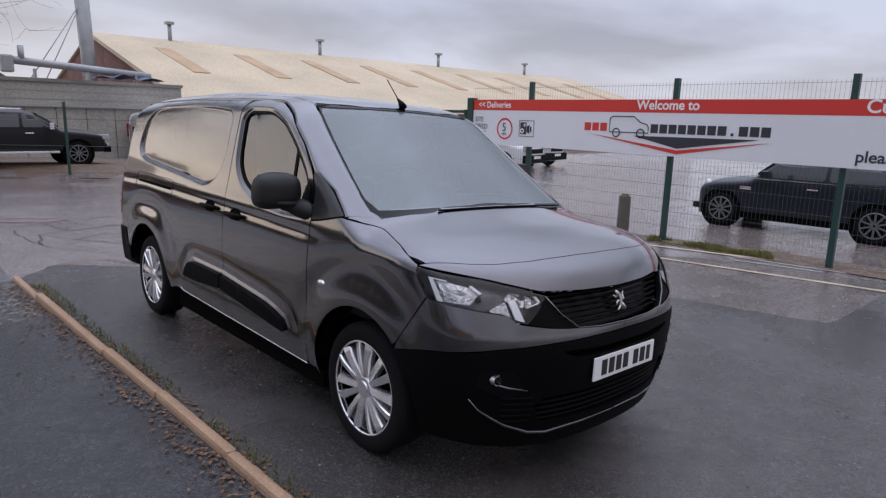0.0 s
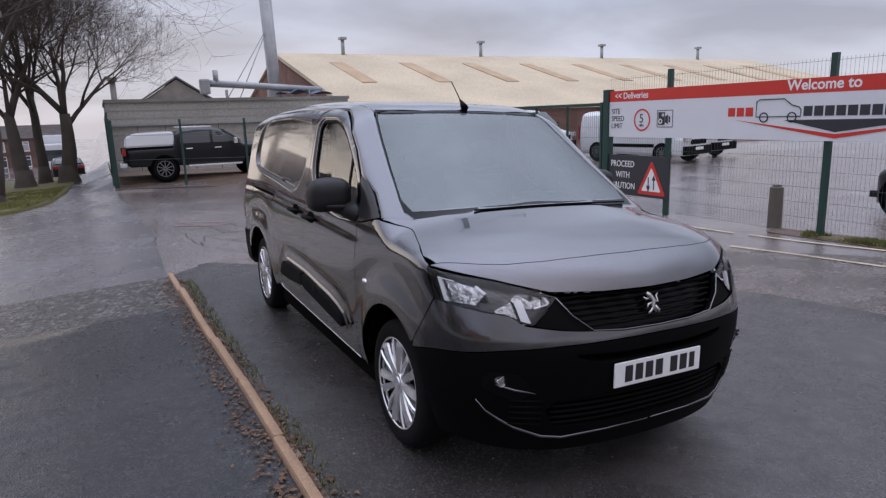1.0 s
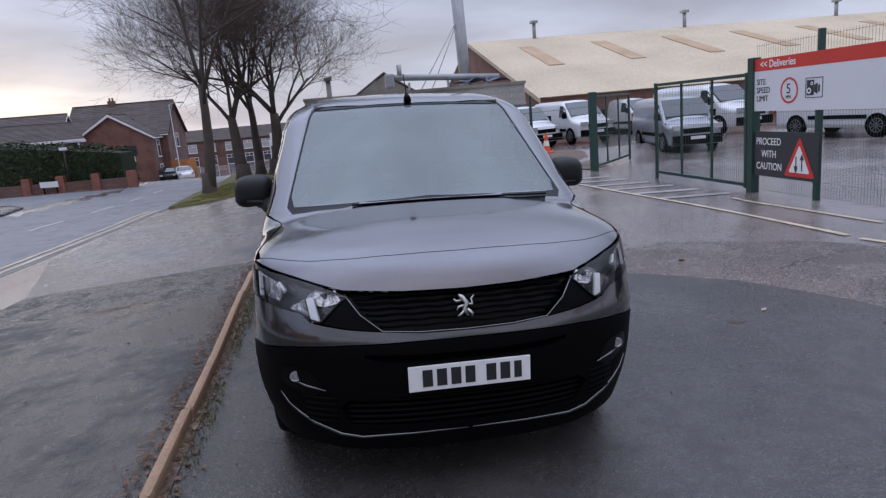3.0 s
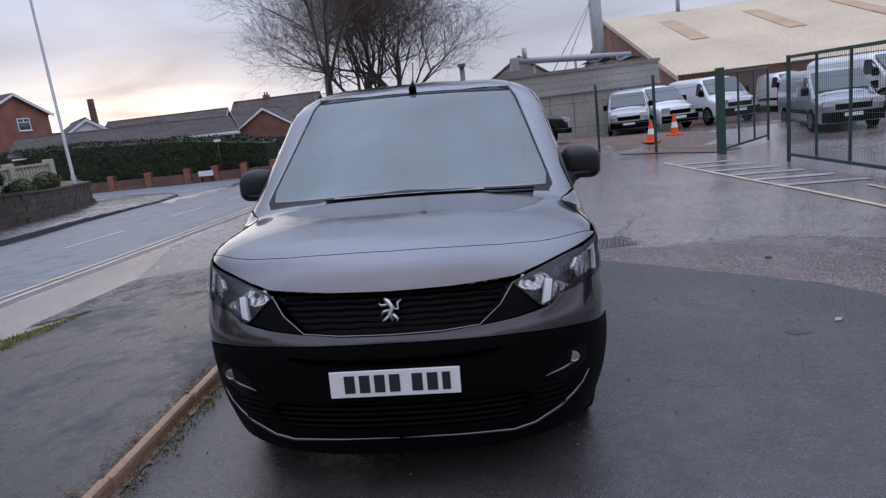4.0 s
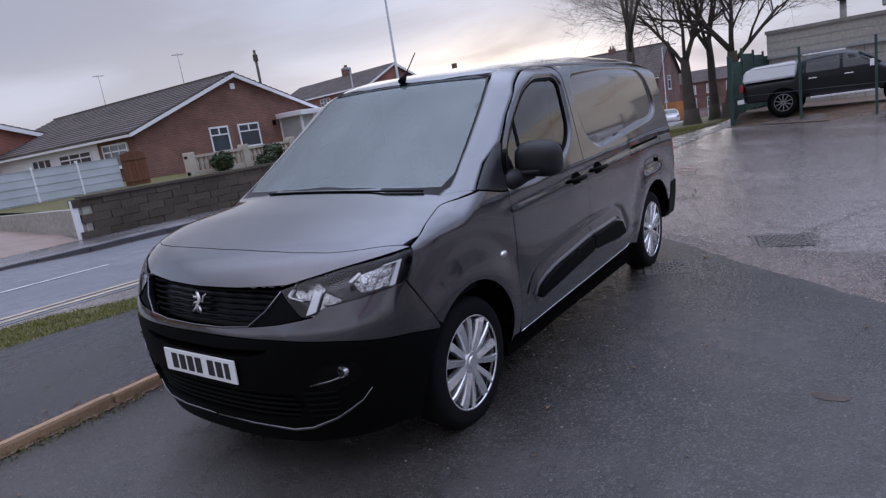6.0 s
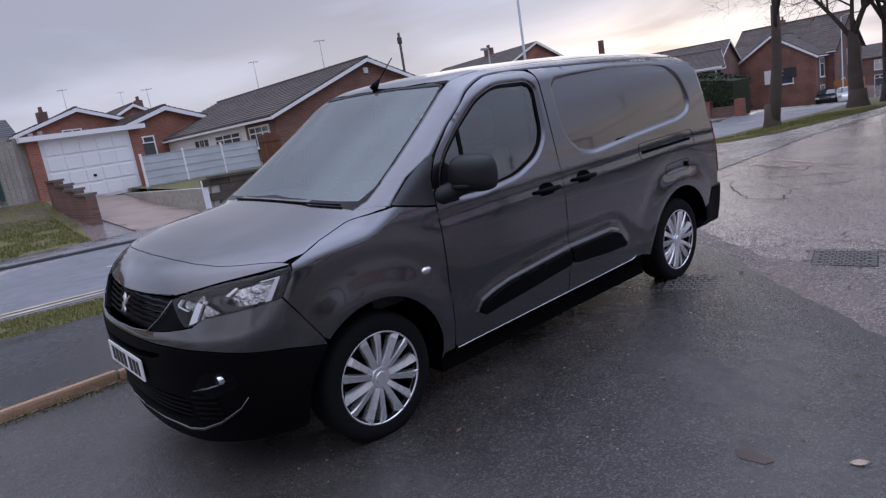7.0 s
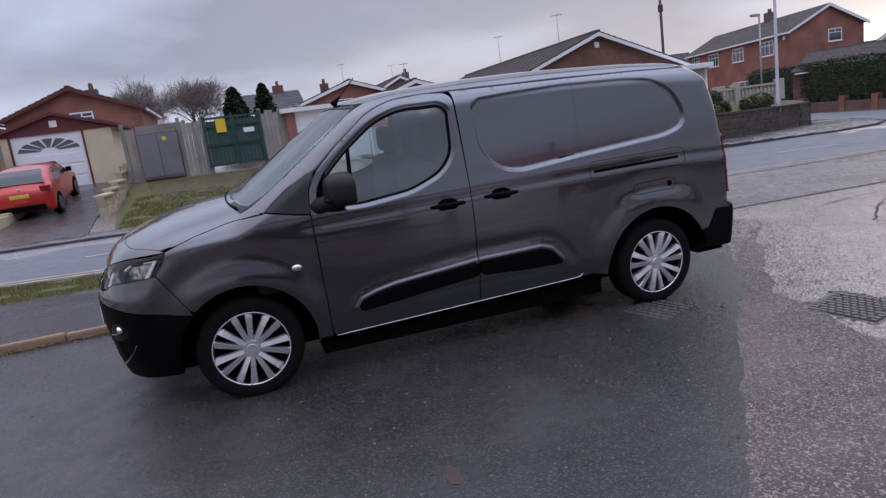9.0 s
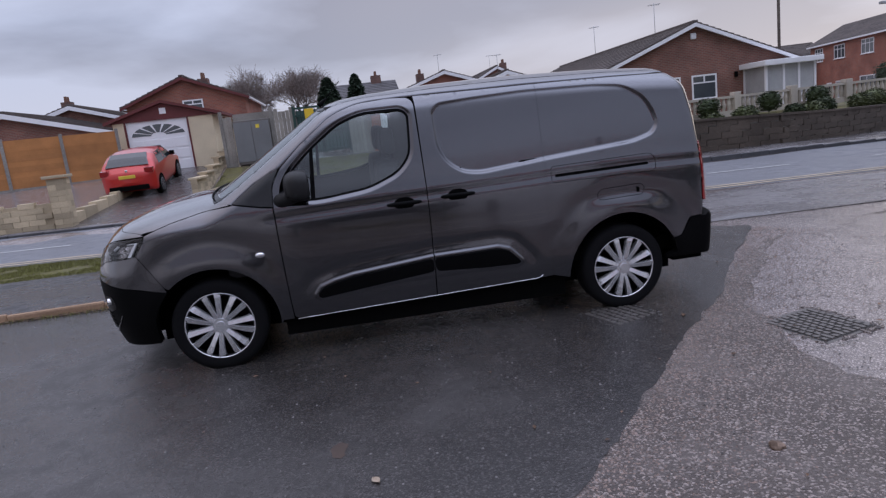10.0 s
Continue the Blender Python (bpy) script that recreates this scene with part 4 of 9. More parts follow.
for side in (1, -1):
    ys = np.linspace(.53, 2.27, 24)
    bm = bmesh.new()
    tube(bm, [tuple(p) for p in on_body("side", np.append(ys, [2.31, 2.335]), np.append(np.interp(ys, [.53, 2.27], [.293, .338]), [.342, .362]), side)], .0036, seg=6)
    part("sill_trim", bm, M_SILVER, van, smooth=True, label="thin bright line along the sill")

# roof, bonnet, nose
roof_half = [(x, float(on_body('front', [x], [z])[0][1]) + .003) for x, z in reversed(WS[9:])] + [(.609, .95), (.611, 1.02), (.613, 1.2), (.615, 1.4), (.62, 2.0), (.62, 2.8), (.61, 3.25), (.58, 3.42), (.3, 3.46), (0, 3.47)]
skin("roof", "top", mirror_loop(roof_half), M_PAINT, van, step=.05, gap=.001)
HOOD_EDGE = [(-.375, 1.013), (-.30, 1.040), (-.20, 1.07), (0, 1.112), (.19, 1.145)]
lip_x = np.linspace(0, float(half_width(*HOOD_EDGE[0])) - .001, 40)
LIP = list(zip(lip_x.tolist(), np.interp(lip_x, *smooth_table([(0, -.662), (.25, -.653), (.45, -.630), (.62, -.585), (.72, -.530), (.80, -.460), (float(lip_x[-1]), -.375)], 0, float(lip_x[-1]), width=14)).tolist()))
hood_half = LIP + [(float(half_width(y, z)) - .001, y) for y, z in HOOD_EDGE] + [(.745, .128), (.6, .095), (.3, .048), (0, .035)]
for side in (1, -1):
    bm = bmesh.new()
    tube(bm, [tuple(p) for p in on_body("side", *np.stack([np.linspace(-.375, .19, 30), np.interp(np.linspace(-.375, .19, 30), *zip(*HOOD_EDGE))]), side)], .0022, seg=6)
    part("bonnet_seam", bm, M_LINER, van)


def bonnet_crease(P):
    ax = np.abs(P[:, 0])
    inner = np.interp(P[:, 1], [-.6, .1], [.30, .44])
    return .007 * smoothstep(inner + .06, inner - .03, ax) * smoothstep(-.64, -.40, P[:, 1]) * smoothstep(.10, -.10, P[:, 1])


skin("bonnet", "top", mirror_loop(hood_half), M_PAINT, van, step=.025, gap=.0006, offset=bonnet_crease)
seam = [tuple(on_body("top", [x], [y])[0]) for x, y in LIP]
nose_half = [(x, p[2] - .001) for (x, _), p in zip(LIP, seam)] + [(.785, .992), (.70, .975), (.60, .950), (.50, .926), (.25, .914), (0, .912)]
skin("nose_panel", "front", mirror_loop(nose_half), M_PAINT, van, step=.03, gap=.0006)
BUMP_HALF = [F(0, .748), F(.20, .750), F(.345, .762), F(.40, .766), F(.50, .776), F(.60, .792), F(.64, .80), F(.68, .835), S(-.50, .872), S(-.45, .88), S(-.305, .655), S(-.292, .622), S(-.45, .655), F(.72, .70), F(.5, .715), F(.25, .72), F(0, .722)]
skin("upper_bumper", "round", mirror_loop(BUMP_HALF), M_PAINT, van, step=.03, gap=.0002)
LOW_HALF = [F(0, .718), F(.25, .716), F(.5, .711), F(.72, .696), S(-.45, .651), S(-.288, .617), S(-.33, .565), S(-.375, .50), S(-.400, .43), S(-.404, .35), S(-.408, .255), F(.72, .232), F(.50, .215), F(0, .215)]
slot_loop = [F(x, z) for x, z in [(-.43, .66), (-.36, .638), (-.2, .628), (.2, .628), (.36, .638), (.43, .66), (.43, .672), (.2, .662), (-.2, .662), (-.43, .672)]]
low_loop = [F(x, z) for x, z in [(-.50, .47), (-.25, .478), (.25, .478), (.50, .47), (.545, .43), (.50, .34), (.25, .332), (-.25, .332), (-.50, .34), (-.545, .43)]]
skin("lower_bumper", "round", mirror_loop(LOW_HALF), M_BLACK, van, step=.03, gap=.001, offset=.004, rim=.05, holes=[slot_loop, low_loop], label="black plastic lower bumper")
# near-black sheet in place of the shaded depth behind the lower grille
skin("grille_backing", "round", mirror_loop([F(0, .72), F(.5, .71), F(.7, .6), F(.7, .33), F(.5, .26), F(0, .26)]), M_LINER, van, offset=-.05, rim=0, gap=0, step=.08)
grille_half = [(0, .910), (.25, .912), (.50, .922), (.497, .90), (.44, .832), (.352, .764), (.20, .7535), (0, .7515)]
grille = skin("grille", "front", mirror_loop(grille_half), M_GLOSS, van, offset=-.055, rim=0, gap=0, label="black slatted front grille")
bm = bmesh.new()
tube(bm, [tuple(p + np.array([0, -.006, 0])) for p in on_body("front", *np.array([(x, z) for x, z in [(-.49, .905), (-.435, .832), (-.35, .767), (-.2, .757), (0, .755), (.2, .757), (.35, .767), (.435, .832), (.49, .905)]]).T)], .0036, seg=6)
part("grille_trim", bm, M_PAINT, grille, smooth=True)
for k in range(6):
    z0 = .776 + k * .0235
    hw = float(np.interp(z0, [.76, .832, .91], [.34, .425, .485]))
    xs = np.linspace(-hw, hw, 49)
    bm = bmesh.new()
    zs = z0 + .0018 * np.sin(xs * 46 + k)
    tube(bm, [tuple(p + np.array([0, .034, 0])) for p in on_body("front", xs, zs)], .0065, seg=6)
    part("grille_slat", bm, M_BLACK, grille, smooth=True)
for k in range(5):
    z0 = .352 + k * .027
    xs = np.linspace(-.52, .52, 33)
    bm = bmesh.new()
    tube(bm, [tuple(p + np.array([0, .018, 0])) for p in on_body("front", xs, np.full(33, z0))], .009, seg=6)
    part("lower_grille_slat", bm, M_BLACK, van, smooth=True)
# emblem: an abstract bright shape
bm = bmesh.new()
for pts, rad in (([(.012, .800), (-.004, .825), (.010, .850), (-.008, .872), (-.022, .884)], [.006, .010, .012, .012, .008]), ([(-.006, .862), (-.034, .858), (-.045, .868)], [.007, .006, .004]), ([(.004, .842), (-.026, .836), (-.036, .822)], [.007, .006, .004]), ([(.004, .828), (-.020, .806), (-.034, .800)], [.008, .006, .004]), ([(.010, .826), (.030, .806), (.026, .796)], [.008, .007, .004]), ([(.012, .846), (.034, .842), (.030, .866), (.046, .878)], [.006, .005, .005, .003])):
    q = on_body("front", *np.array(pts).T)
    tube(bm, [tuple(v + np.array([0, .014, 0])) for v in q], rad, seg=8)
part("emblem", bm, M_BADGE, van, "bright metal badge", smooth=True)
# plate with plain bars
boxes("number_plate", M_PLATE, van, (-.26, -.900, .505, .26, -.892, .615), bevel=.003, label="white number plate with plain dark bars")
plate = van.children[-1]
for x0, x1 in ((-.205, -.155), (-.145, -.095), (-.085, -.035), (-.025, .025), (.065, .115), (.125, .175), (.185, .225)):
    boxes("plate_bar", M_DIALS, plate, (x0 + .004, -.9025, .524, x1 - .004, -.8995, .597))
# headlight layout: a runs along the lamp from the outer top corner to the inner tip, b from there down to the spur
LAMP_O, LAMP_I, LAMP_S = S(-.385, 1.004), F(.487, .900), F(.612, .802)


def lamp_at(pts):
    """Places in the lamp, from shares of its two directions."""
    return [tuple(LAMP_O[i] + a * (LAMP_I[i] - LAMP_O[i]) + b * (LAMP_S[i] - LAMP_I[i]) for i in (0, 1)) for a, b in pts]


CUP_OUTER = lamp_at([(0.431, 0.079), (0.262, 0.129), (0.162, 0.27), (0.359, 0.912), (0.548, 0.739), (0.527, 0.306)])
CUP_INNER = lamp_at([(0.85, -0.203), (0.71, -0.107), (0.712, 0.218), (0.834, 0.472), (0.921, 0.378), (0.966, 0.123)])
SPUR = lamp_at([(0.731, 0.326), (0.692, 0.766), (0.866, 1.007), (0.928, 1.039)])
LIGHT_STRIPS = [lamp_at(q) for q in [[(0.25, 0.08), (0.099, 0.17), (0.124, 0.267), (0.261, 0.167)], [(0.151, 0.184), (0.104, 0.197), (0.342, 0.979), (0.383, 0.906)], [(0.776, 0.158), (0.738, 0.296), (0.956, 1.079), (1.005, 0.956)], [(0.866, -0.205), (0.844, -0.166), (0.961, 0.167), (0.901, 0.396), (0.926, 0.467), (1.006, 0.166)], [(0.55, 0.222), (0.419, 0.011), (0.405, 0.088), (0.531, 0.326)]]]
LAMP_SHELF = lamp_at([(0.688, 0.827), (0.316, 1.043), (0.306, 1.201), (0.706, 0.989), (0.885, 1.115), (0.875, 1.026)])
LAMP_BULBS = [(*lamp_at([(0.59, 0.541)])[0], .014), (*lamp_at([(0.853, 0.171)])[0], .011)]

# lower lip
for sgn in (1, -1):
    bm = bmesh.new()
    pts = on_body("round", *np.array([(sgn * a, b) for a, b in (F(.01, .300), F(.25, .297), F(.46, .285), F(.55, .298), F(.66, .345), F(.72, .385), F(.765, .42), F(.80, .47))]).T)
    tube(bm, [tuple(p + np.array([0, -.008, 0])) for p in pts], [.004, .005, .007, .008, .008, .007, .005, .003], seg=6)
    part("bumper_lip", bm, M_PAINT, van, smooth=True, label="grey lip of the lower bumper")
    skin("fog_recess", "round", [(sgn * a, b) for a, b in rounded([F(.66, .60), F(.775, .61), F(.79, .53), F(.66, .47), F(.60, .52)], .03)], M_GLOSS, van, offset=.006, rim=.003, gap=0)
    p = on_body("front", [sgn * .725], [.565])[0]
    bm = bmesh.new()
    cyl(bm, p + np.array([sgn * .0, -.014, 0]), p + np.array([0, .03, 0]), .024, .024, 20)
    fog = part("fog_light", bm, M_CHROME, van, label="small round fog light")
    bm = bmesh.new()
    cyl(bm, p + np.array([0, -.018, 0]), p + np.array([0, -.014, 0]), .019, .019, 20)
    part("lens", bm, M_LENS, fog)
    bm = bmesh.new()
    pts = on_body("round", *np.array([(sgn * a, b) for a, b in (F(.60, .512), F(.68, .528), F(.745, .55))]).T)
    tube(bm, [tuple(q + np.array([0, -.012, 0])) for q in pts], [.004, .006, .004], seg=6)
    part("fog_trim", bm, M_PAINT, van, smooth=True)
    for k in range(5):
        bm = bmesh.new()
        pts = on_body("round", *np.array([(sgn * a, b) for a, b in (F(.56, .36 + k * .028), F(.64, .362 + k * .028), F(.69, .364 + k * .028))]).T)
        tube(bm, [tuple(q + np.array([0, -.006, 0])) for q in pts], .007, seg=6)
        part("bumper_fin", bm, M_BLACK, van, smooth=True)
    skin("grille_cheek", "round", [(sgn * a, b) for a, b in [F(.352, .766), F(.442, .835), F(.482, .905), F(.52, .872), F(.562, .83), F(.597, .797), F(.50, .7795), F(.41, .7695)]], M_BLACK, van, offset=-.006, rim=.02, gap=.001, label="black cheek between grille and headlight")
    # headlight: black bowl, two bright hooks, reflectors, clear lens
    hl = rounded([F(.478, .906), F(.60, .944), F(.72, .974), S(-.43, 1.0), S(-.375, 1.008), S(-.385, .955), S(-.455, .875), F(.70, .835), F(.64, .806), F(.602, .798), F(.565, .83), F(.52, .874)], .012)
    hl = [(sgn * a, b) for a, b in hl]
    lamp = skin("headlight", "round", hl, M_LENS, van, offset=.003, rim=.006, gap=.002, label="clear headlight with bright hook-shaped strips")
    lamp.visible_shadow = False
    skin("bowl", "round", inset(hl, .004), M_BOWL, lamp, offset=-.05, rim=0, gap=0, step=.04)
    skin("bezel", "round", inset(hl, .001), M_GLOSS, lamp, offset=-.003, rim=.05, gap=0, step=.02, holes=[inset(hl, .009)])
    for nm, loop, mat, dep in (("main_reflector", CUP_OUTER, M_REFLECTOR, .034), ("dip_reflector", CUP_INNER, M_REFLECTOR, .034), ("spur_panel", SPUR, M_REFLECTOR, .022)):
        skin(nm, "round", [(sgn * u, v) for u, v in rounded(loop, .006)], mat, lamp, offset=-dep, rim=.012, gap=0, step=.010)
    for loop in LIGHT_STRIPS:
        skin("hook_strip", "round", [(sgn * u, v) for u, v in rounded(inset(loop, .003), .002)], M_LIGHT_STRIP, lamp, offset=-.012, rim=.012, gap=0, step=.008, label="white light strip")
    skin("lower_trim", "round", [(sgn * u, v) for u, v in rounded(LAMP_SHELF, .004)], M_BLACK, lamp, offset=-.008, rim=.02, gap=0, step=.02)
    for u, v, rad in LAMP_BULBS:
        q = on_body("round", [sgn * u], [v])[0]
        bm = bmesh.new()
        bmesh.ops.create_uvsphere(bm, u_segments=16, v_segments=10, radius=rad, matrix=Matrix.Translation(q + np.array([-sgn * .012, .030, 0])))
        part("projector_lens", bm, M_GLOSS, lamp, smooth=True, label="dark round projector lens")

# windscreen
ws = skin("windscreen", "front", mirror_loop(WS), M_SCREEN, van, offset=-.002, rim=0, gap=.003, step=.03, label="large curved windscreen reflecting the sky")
ws.visible_shadow = False
inner = [(0, 1.212), (.6, 1.190), (.725, 1.186), (.742, 1.235), (.702, 1.385), (.662, 1.53), (.622, 1.658), (.598, 1.690), (.3, 1.709), (0, 1.713)]
skin("windscreen_border", "front", mirror_loop(WS), M_GLOSS, van, offset=.001, rim=0, gap=.002, step=.03, holes=[mirror_loop(inner)], label="black printed border of the windscreen")
for x0, x1 in ((-.42, .20), (.12, .66)):
    xs = np.linspace(x0, x1, 9)
    bm = bmesh.new()
    tube(bm, [tuple(p + np.array([0, -.016, .004])) for p in on_body("front", xs, np.full(9, 1.190) - .02 * (xs / .7) ** 2)], .0055, seg=6)
    part("wiper", bm, M_BLACK, van, smooth=True)
for x0 in (-.22, .03):
    p = on_body("top", [x0], [-.10])[0]
    bm = bmesh.new()
    box(bm, p[0] - .006, p[1] - .005, p[2] - .004, p[0] + .006, p[1] + .006, p[2] + .005, bevel=.002)
    part("washer_jet", bm, M_BLACK, van)
# aerial
bm = bmesh.new()
tube(bm, [(0, .86, 1.742), (0, .885, 1.765), (0, .905, 1.785), (0, .925, 1.80)], [.026, .020, .011, .006], seg=10)
aerial = part("aerial_base", bm, M_BLACK, van, smooth=True)
curve_part("aerial_whip", [(0, .92, 1.797), (0, .985, 1.865), (0, 1.04, 1.922)], .0035, M_BLACK, van)
# rear, floor, cabin
rear_half = [(0, .67), (.70, .67), (.735, .8), (.735, 1.2), (.70, 1.45), (.62, 1.66), (.4, 1.74), (0, 1.755)]
skin("rear_doors", "rear", mirror_loop(rear_half), M_PAINT, van, step=.08)
rb = [(0, .36), (.70, .36), (.78, .42), (.78, .66), (0, .67)]
skin("rear_bumper", "rear", mirror_loop(rb), M_BLACK, van, step=.08, offset=.01)
# the middle slab is wide and low to block light beneath the van
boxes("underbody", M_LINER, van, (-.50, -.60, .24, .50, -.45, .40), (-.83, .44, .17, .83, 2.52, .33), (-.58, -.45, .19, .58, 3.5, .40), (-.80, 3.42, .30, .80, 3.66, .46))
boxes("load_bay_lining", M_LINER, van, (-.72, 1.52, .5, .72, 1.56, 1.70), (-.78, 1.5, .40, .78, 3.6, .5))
boxes("bulkhead", M_BULK, van, (-.70, 1.46, .45, .70, 1.50, 1.68), bevel=.02)
boxes("headlining", M_BULK, van, (-.60, .90, 1.70, .60, 1.5, 1.715))
bm = bmesh.new()
prism(bm, [(.06, 1.10), (.30, 1.165), (.52, 1.15), (.62, 1.05), (.62, .62), (.10, .62)], "x", -.76, .76)
dash = part("dashboard", bm, M_CABIN, van)
boxes("instrument_hood", M_CABIN, dash, (.18, .40, 1.15, .62, .58, 1.215), bevel=.03)
for x0 in (-.42, .40):
    boxes("seat_cushion", M_SEAT, van, (x0 - .25, .75, .52, x0 + .25, 1.28, .72), bevel=.06)
    boxes("seat_back", M_SEAT, van, (x0 - .24, 1.22, .68, x0 + .24, 1.40, 1.30), bevel=.07)
    boxes("head_rest", M_SEAT, van, (x0 - .13, 1.27, 1.33, x0 + .13, 1.38, 1.52), bevel=.045)
bm = bmesh.new()
ring = [(.40 + .18 * math.cos(t), .70 - .06 * math.sin(t), 1.02 + .165 * math.sin(t)) for t in np.linspace(0, 2 * math.pi, 28, endpoint=False)]
tube(bm, ring, .016, cyclic=True)
cyl(bm, (.40, .62, 1.0), (.40, .71, 1.03), .06, .05)
for a in (0, 120, 240):
    tube(bm, [(.40, .70, 1.02), (.40 + .17 * math.cos(radians(a + 90)), .70 - .055 * math.sin(radians(a + 90)), 1.02 + .155 * math.sin(radians(a + 90)))], .014, seg=6)
part("steering_wheel", bm, M_CABIN, van, smooth=True)


def wheel():
    """A road wheel about the x axis, facing +x: tyre, dark rim, silver trim with paired spokes."""
    w = new("wheel")
    prof = [(.205, -.095), (.225, -.1), (.285, -.104), (.312, -.095), (.3245, -.075), (.3265, -.04), (.3265, .04), (.3245, .075), (.312, .095), (.285, .104), (.235, .1), (.215, .088)]
    bm = bmesh.new()
    seg = 56
    rings = [[bm.verts.new((x, r * math.cos(2 * math.pi * k / seg), r * math.sin(2 * math.pi * k / seg))) for k in range(seg)] for r, x in prof]
    for a, b in zip(rings, rings[1:]):
        for k in range(seg):
            bm.faces.new((a[k], a[(k + 1) % seg], b[(k + 1) % seg], b[k]))
    part("tyre", bm, M_RUBBER, w, smooth=True)
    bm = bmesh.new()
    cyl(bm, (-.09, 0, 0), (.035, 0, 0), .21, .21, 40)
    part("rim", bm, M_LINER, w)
    bm = bmesh.new()
    prof = [(.236, .070), (.240, .090), (.238, .099), (.234, .102), (.228, .098), (.226, .07)]
    rings = [[bm.verts.new((x, r * math.cos(2 * math.pi * k / seg), r * math.sin(2 * math.pi * k / seg))) for k in range(seg)] for r, x in prof]
    for a, b in zip(rings, rings[1:]):
        for k in range(seg):
            bm.faces.new((a[k], a[(k + 1) % seg], b[(k + 1) % seg], b[k]))
    part("trim_ring", bm, M_SILVER, w, smooth=True)
    # one spoke of a pair: wide at the rim, narrow at the hub, its face leaning towards its twin
    prof = [(.030, .012, .086), (.07, .0165, .093), (.11, .0175, .098), (.16, .0190, .101), (.205, .0225, .100), (.231, .0270, .095)]
    for lean in (-1, 1):
        bm = bmesh.new()
        top = [[bm.verts.new((x + lean * s * .30 * hw, s * hw, r)) for s in (-1, -.8, .8, 1)] for r, hw, x in prof]
        for q in top:
            q[0].co.x -= .009
            q[3].co.x -= .009
        for a, b in zip(top, top[1:]):
            for k in range(3):
                bm.faces.new((a[k], a[k + 1], b[k + 1], b[k]))
        low = [[bm.verts.new((x - .040, s * hw, r)) for s in (-1, 1)] for r, hw, x in prof]
        for i in range(len(prof) - 1):
            bm.faces.new((top[i][0], top[i + 1][0], low[i + 1][0], low[i][0]))
            bm.faces.new((top[i][3], low[i][1], low[i + 1][1], top[i + 1][3]))
        bmesh.ops.recalc_face_normals(bm, faces=bm.faces[:])
        me = mesh_of("spoke", bm, M_SILVER)
        n = 7
        for k in range(n):
            s = new("spoke", me)
            s.parent = w
            s.matrix_basis = Matrix.Rotation(2 * math.pi * k / n + radians(11.9 * lean), 4, "X")
    bm = bmesh.new()
    cyl(bm, (.05, 0, 0), (.094, 0, 0), .068, .052, 28)
    cyl(bm, (.093, 0, 0), (.099, 0, 0), .034, .030, 24)
    part("hub_cap", bm, M_SILVER, w)
    return w


first = wheel()
first.name = "wheel"
first.parent = van
first.matrix_basis = pose(.785, FRONT_AXLE, HUB_Z, 8)
for x, y, rz, rx in ((.785, REAR_AXLE, 0, 25), (-.785, FRONT_AXLE, 180, 3), (-.785, REAR_AXLE, 180, 40)):
    copy_thing(first, pose(x, y, HUB_Z, 0, 0, rz) @ pose(0, 0, 0, rx))


def ease(v, a, b):
    t = min(1, max(0, (v - a) / (b - a)))
    return t * t * (3 - 2 * t)


# square up the roof's side edges behind the windscreen and lift the tail end a little
for ob in van.children_recursive:
    if ob.type == "MESH" and ob.parent.name.split(".")[0] != "wheel":
        for v in ob.data.vertices:
            x, y, z = v.co
            if z > 1.15:
                v.co.z += ease(z, 1.15, 1.62) * (.026 * ease(abs(x), .25, .60) * ease(y, .65, 1.2) + .012 * ease(y, 1.2, 3))

# ---- materials of the surroundings ----
def patterned(name, axis, colours, mortar, size=(.225, .075), gap=.012, rough=.85, bump=.5, offset=.5, vary=.25):
    """Brickwork or blockwork too far off to pick apart, at its true size, on walls across the given axis."""
    m, nt, p = nodes_of(name)
    nd, ln = nt.nodes.new, nt.links.new
    sep, comb = nd("ShaderNodeSeparateXYZ"), nd("ShaderNodeCombineXYZ")
    pos = nd("ShaderNodeNewGeometry").outputs["Position"]
    ln(pos, sep.inputs[0])
    ln(sep.outputs[1 if axis == "x" else 0], comb.inputs[0])
    ln(sep.outputs[2], comb.inputs[1])
    br = nd("ShaderNodeTexBrick")
    br.offset = offset
    ln(comb.outputs[0], br.inputs["Vector"])
    br.inputs["Color1"].default_value, br.inputs["Color2"].default_value = (*colours[0], 1), (*colours[1], 1)
    br.inputs["Mortar"].default_value = (*mortar, 1)
    br.inputs["Scale"].default_value, br.inputs["Mortar Size"].default_value = 1.0, gap
    br.inputs["Brick Width"].default_value, br.inputs["Row Height"].default_value = size
    nz, hs, mr = nd("ShaderNodeTexNoise"), nd("ShaderNodeHueSaturation"), nd("ShaderNodeMapRange")
    ln(pos, nz.inputs["Vector"])
    nz.inputs["Scale"].default_value, nz.inputs["Detail"].default_value = 0.8, 6
    ln(nz.outputs[0], mr.inputs[0])
    mr.inputs[1].default_value, mr.inputs[2].default_value, mr.inputs[3].default_value, mr.inputs[4].default_value = .3, .7, 1 - vary, 1 + vary
    ln(br.outputs["Color"], hs.inputs["Color"]), ln(mr.outputs[0], hs.inputs["Value"])
    ln(hs.outputs[0], p.inputs["Base Color"])
    p.inputs["Roughness"].default_value = rough
    bn = nd("ShaderNodeBump")
    bn.invert = True
    bn.inputs["Strength"].default_value, bn.inputs["Distance"].default_value = bump, .01
    ln(br.outputs["Fac"], bn.inputs["Height"]), ln(bn.outputs[0], p.inputs["Normal"])
    return m


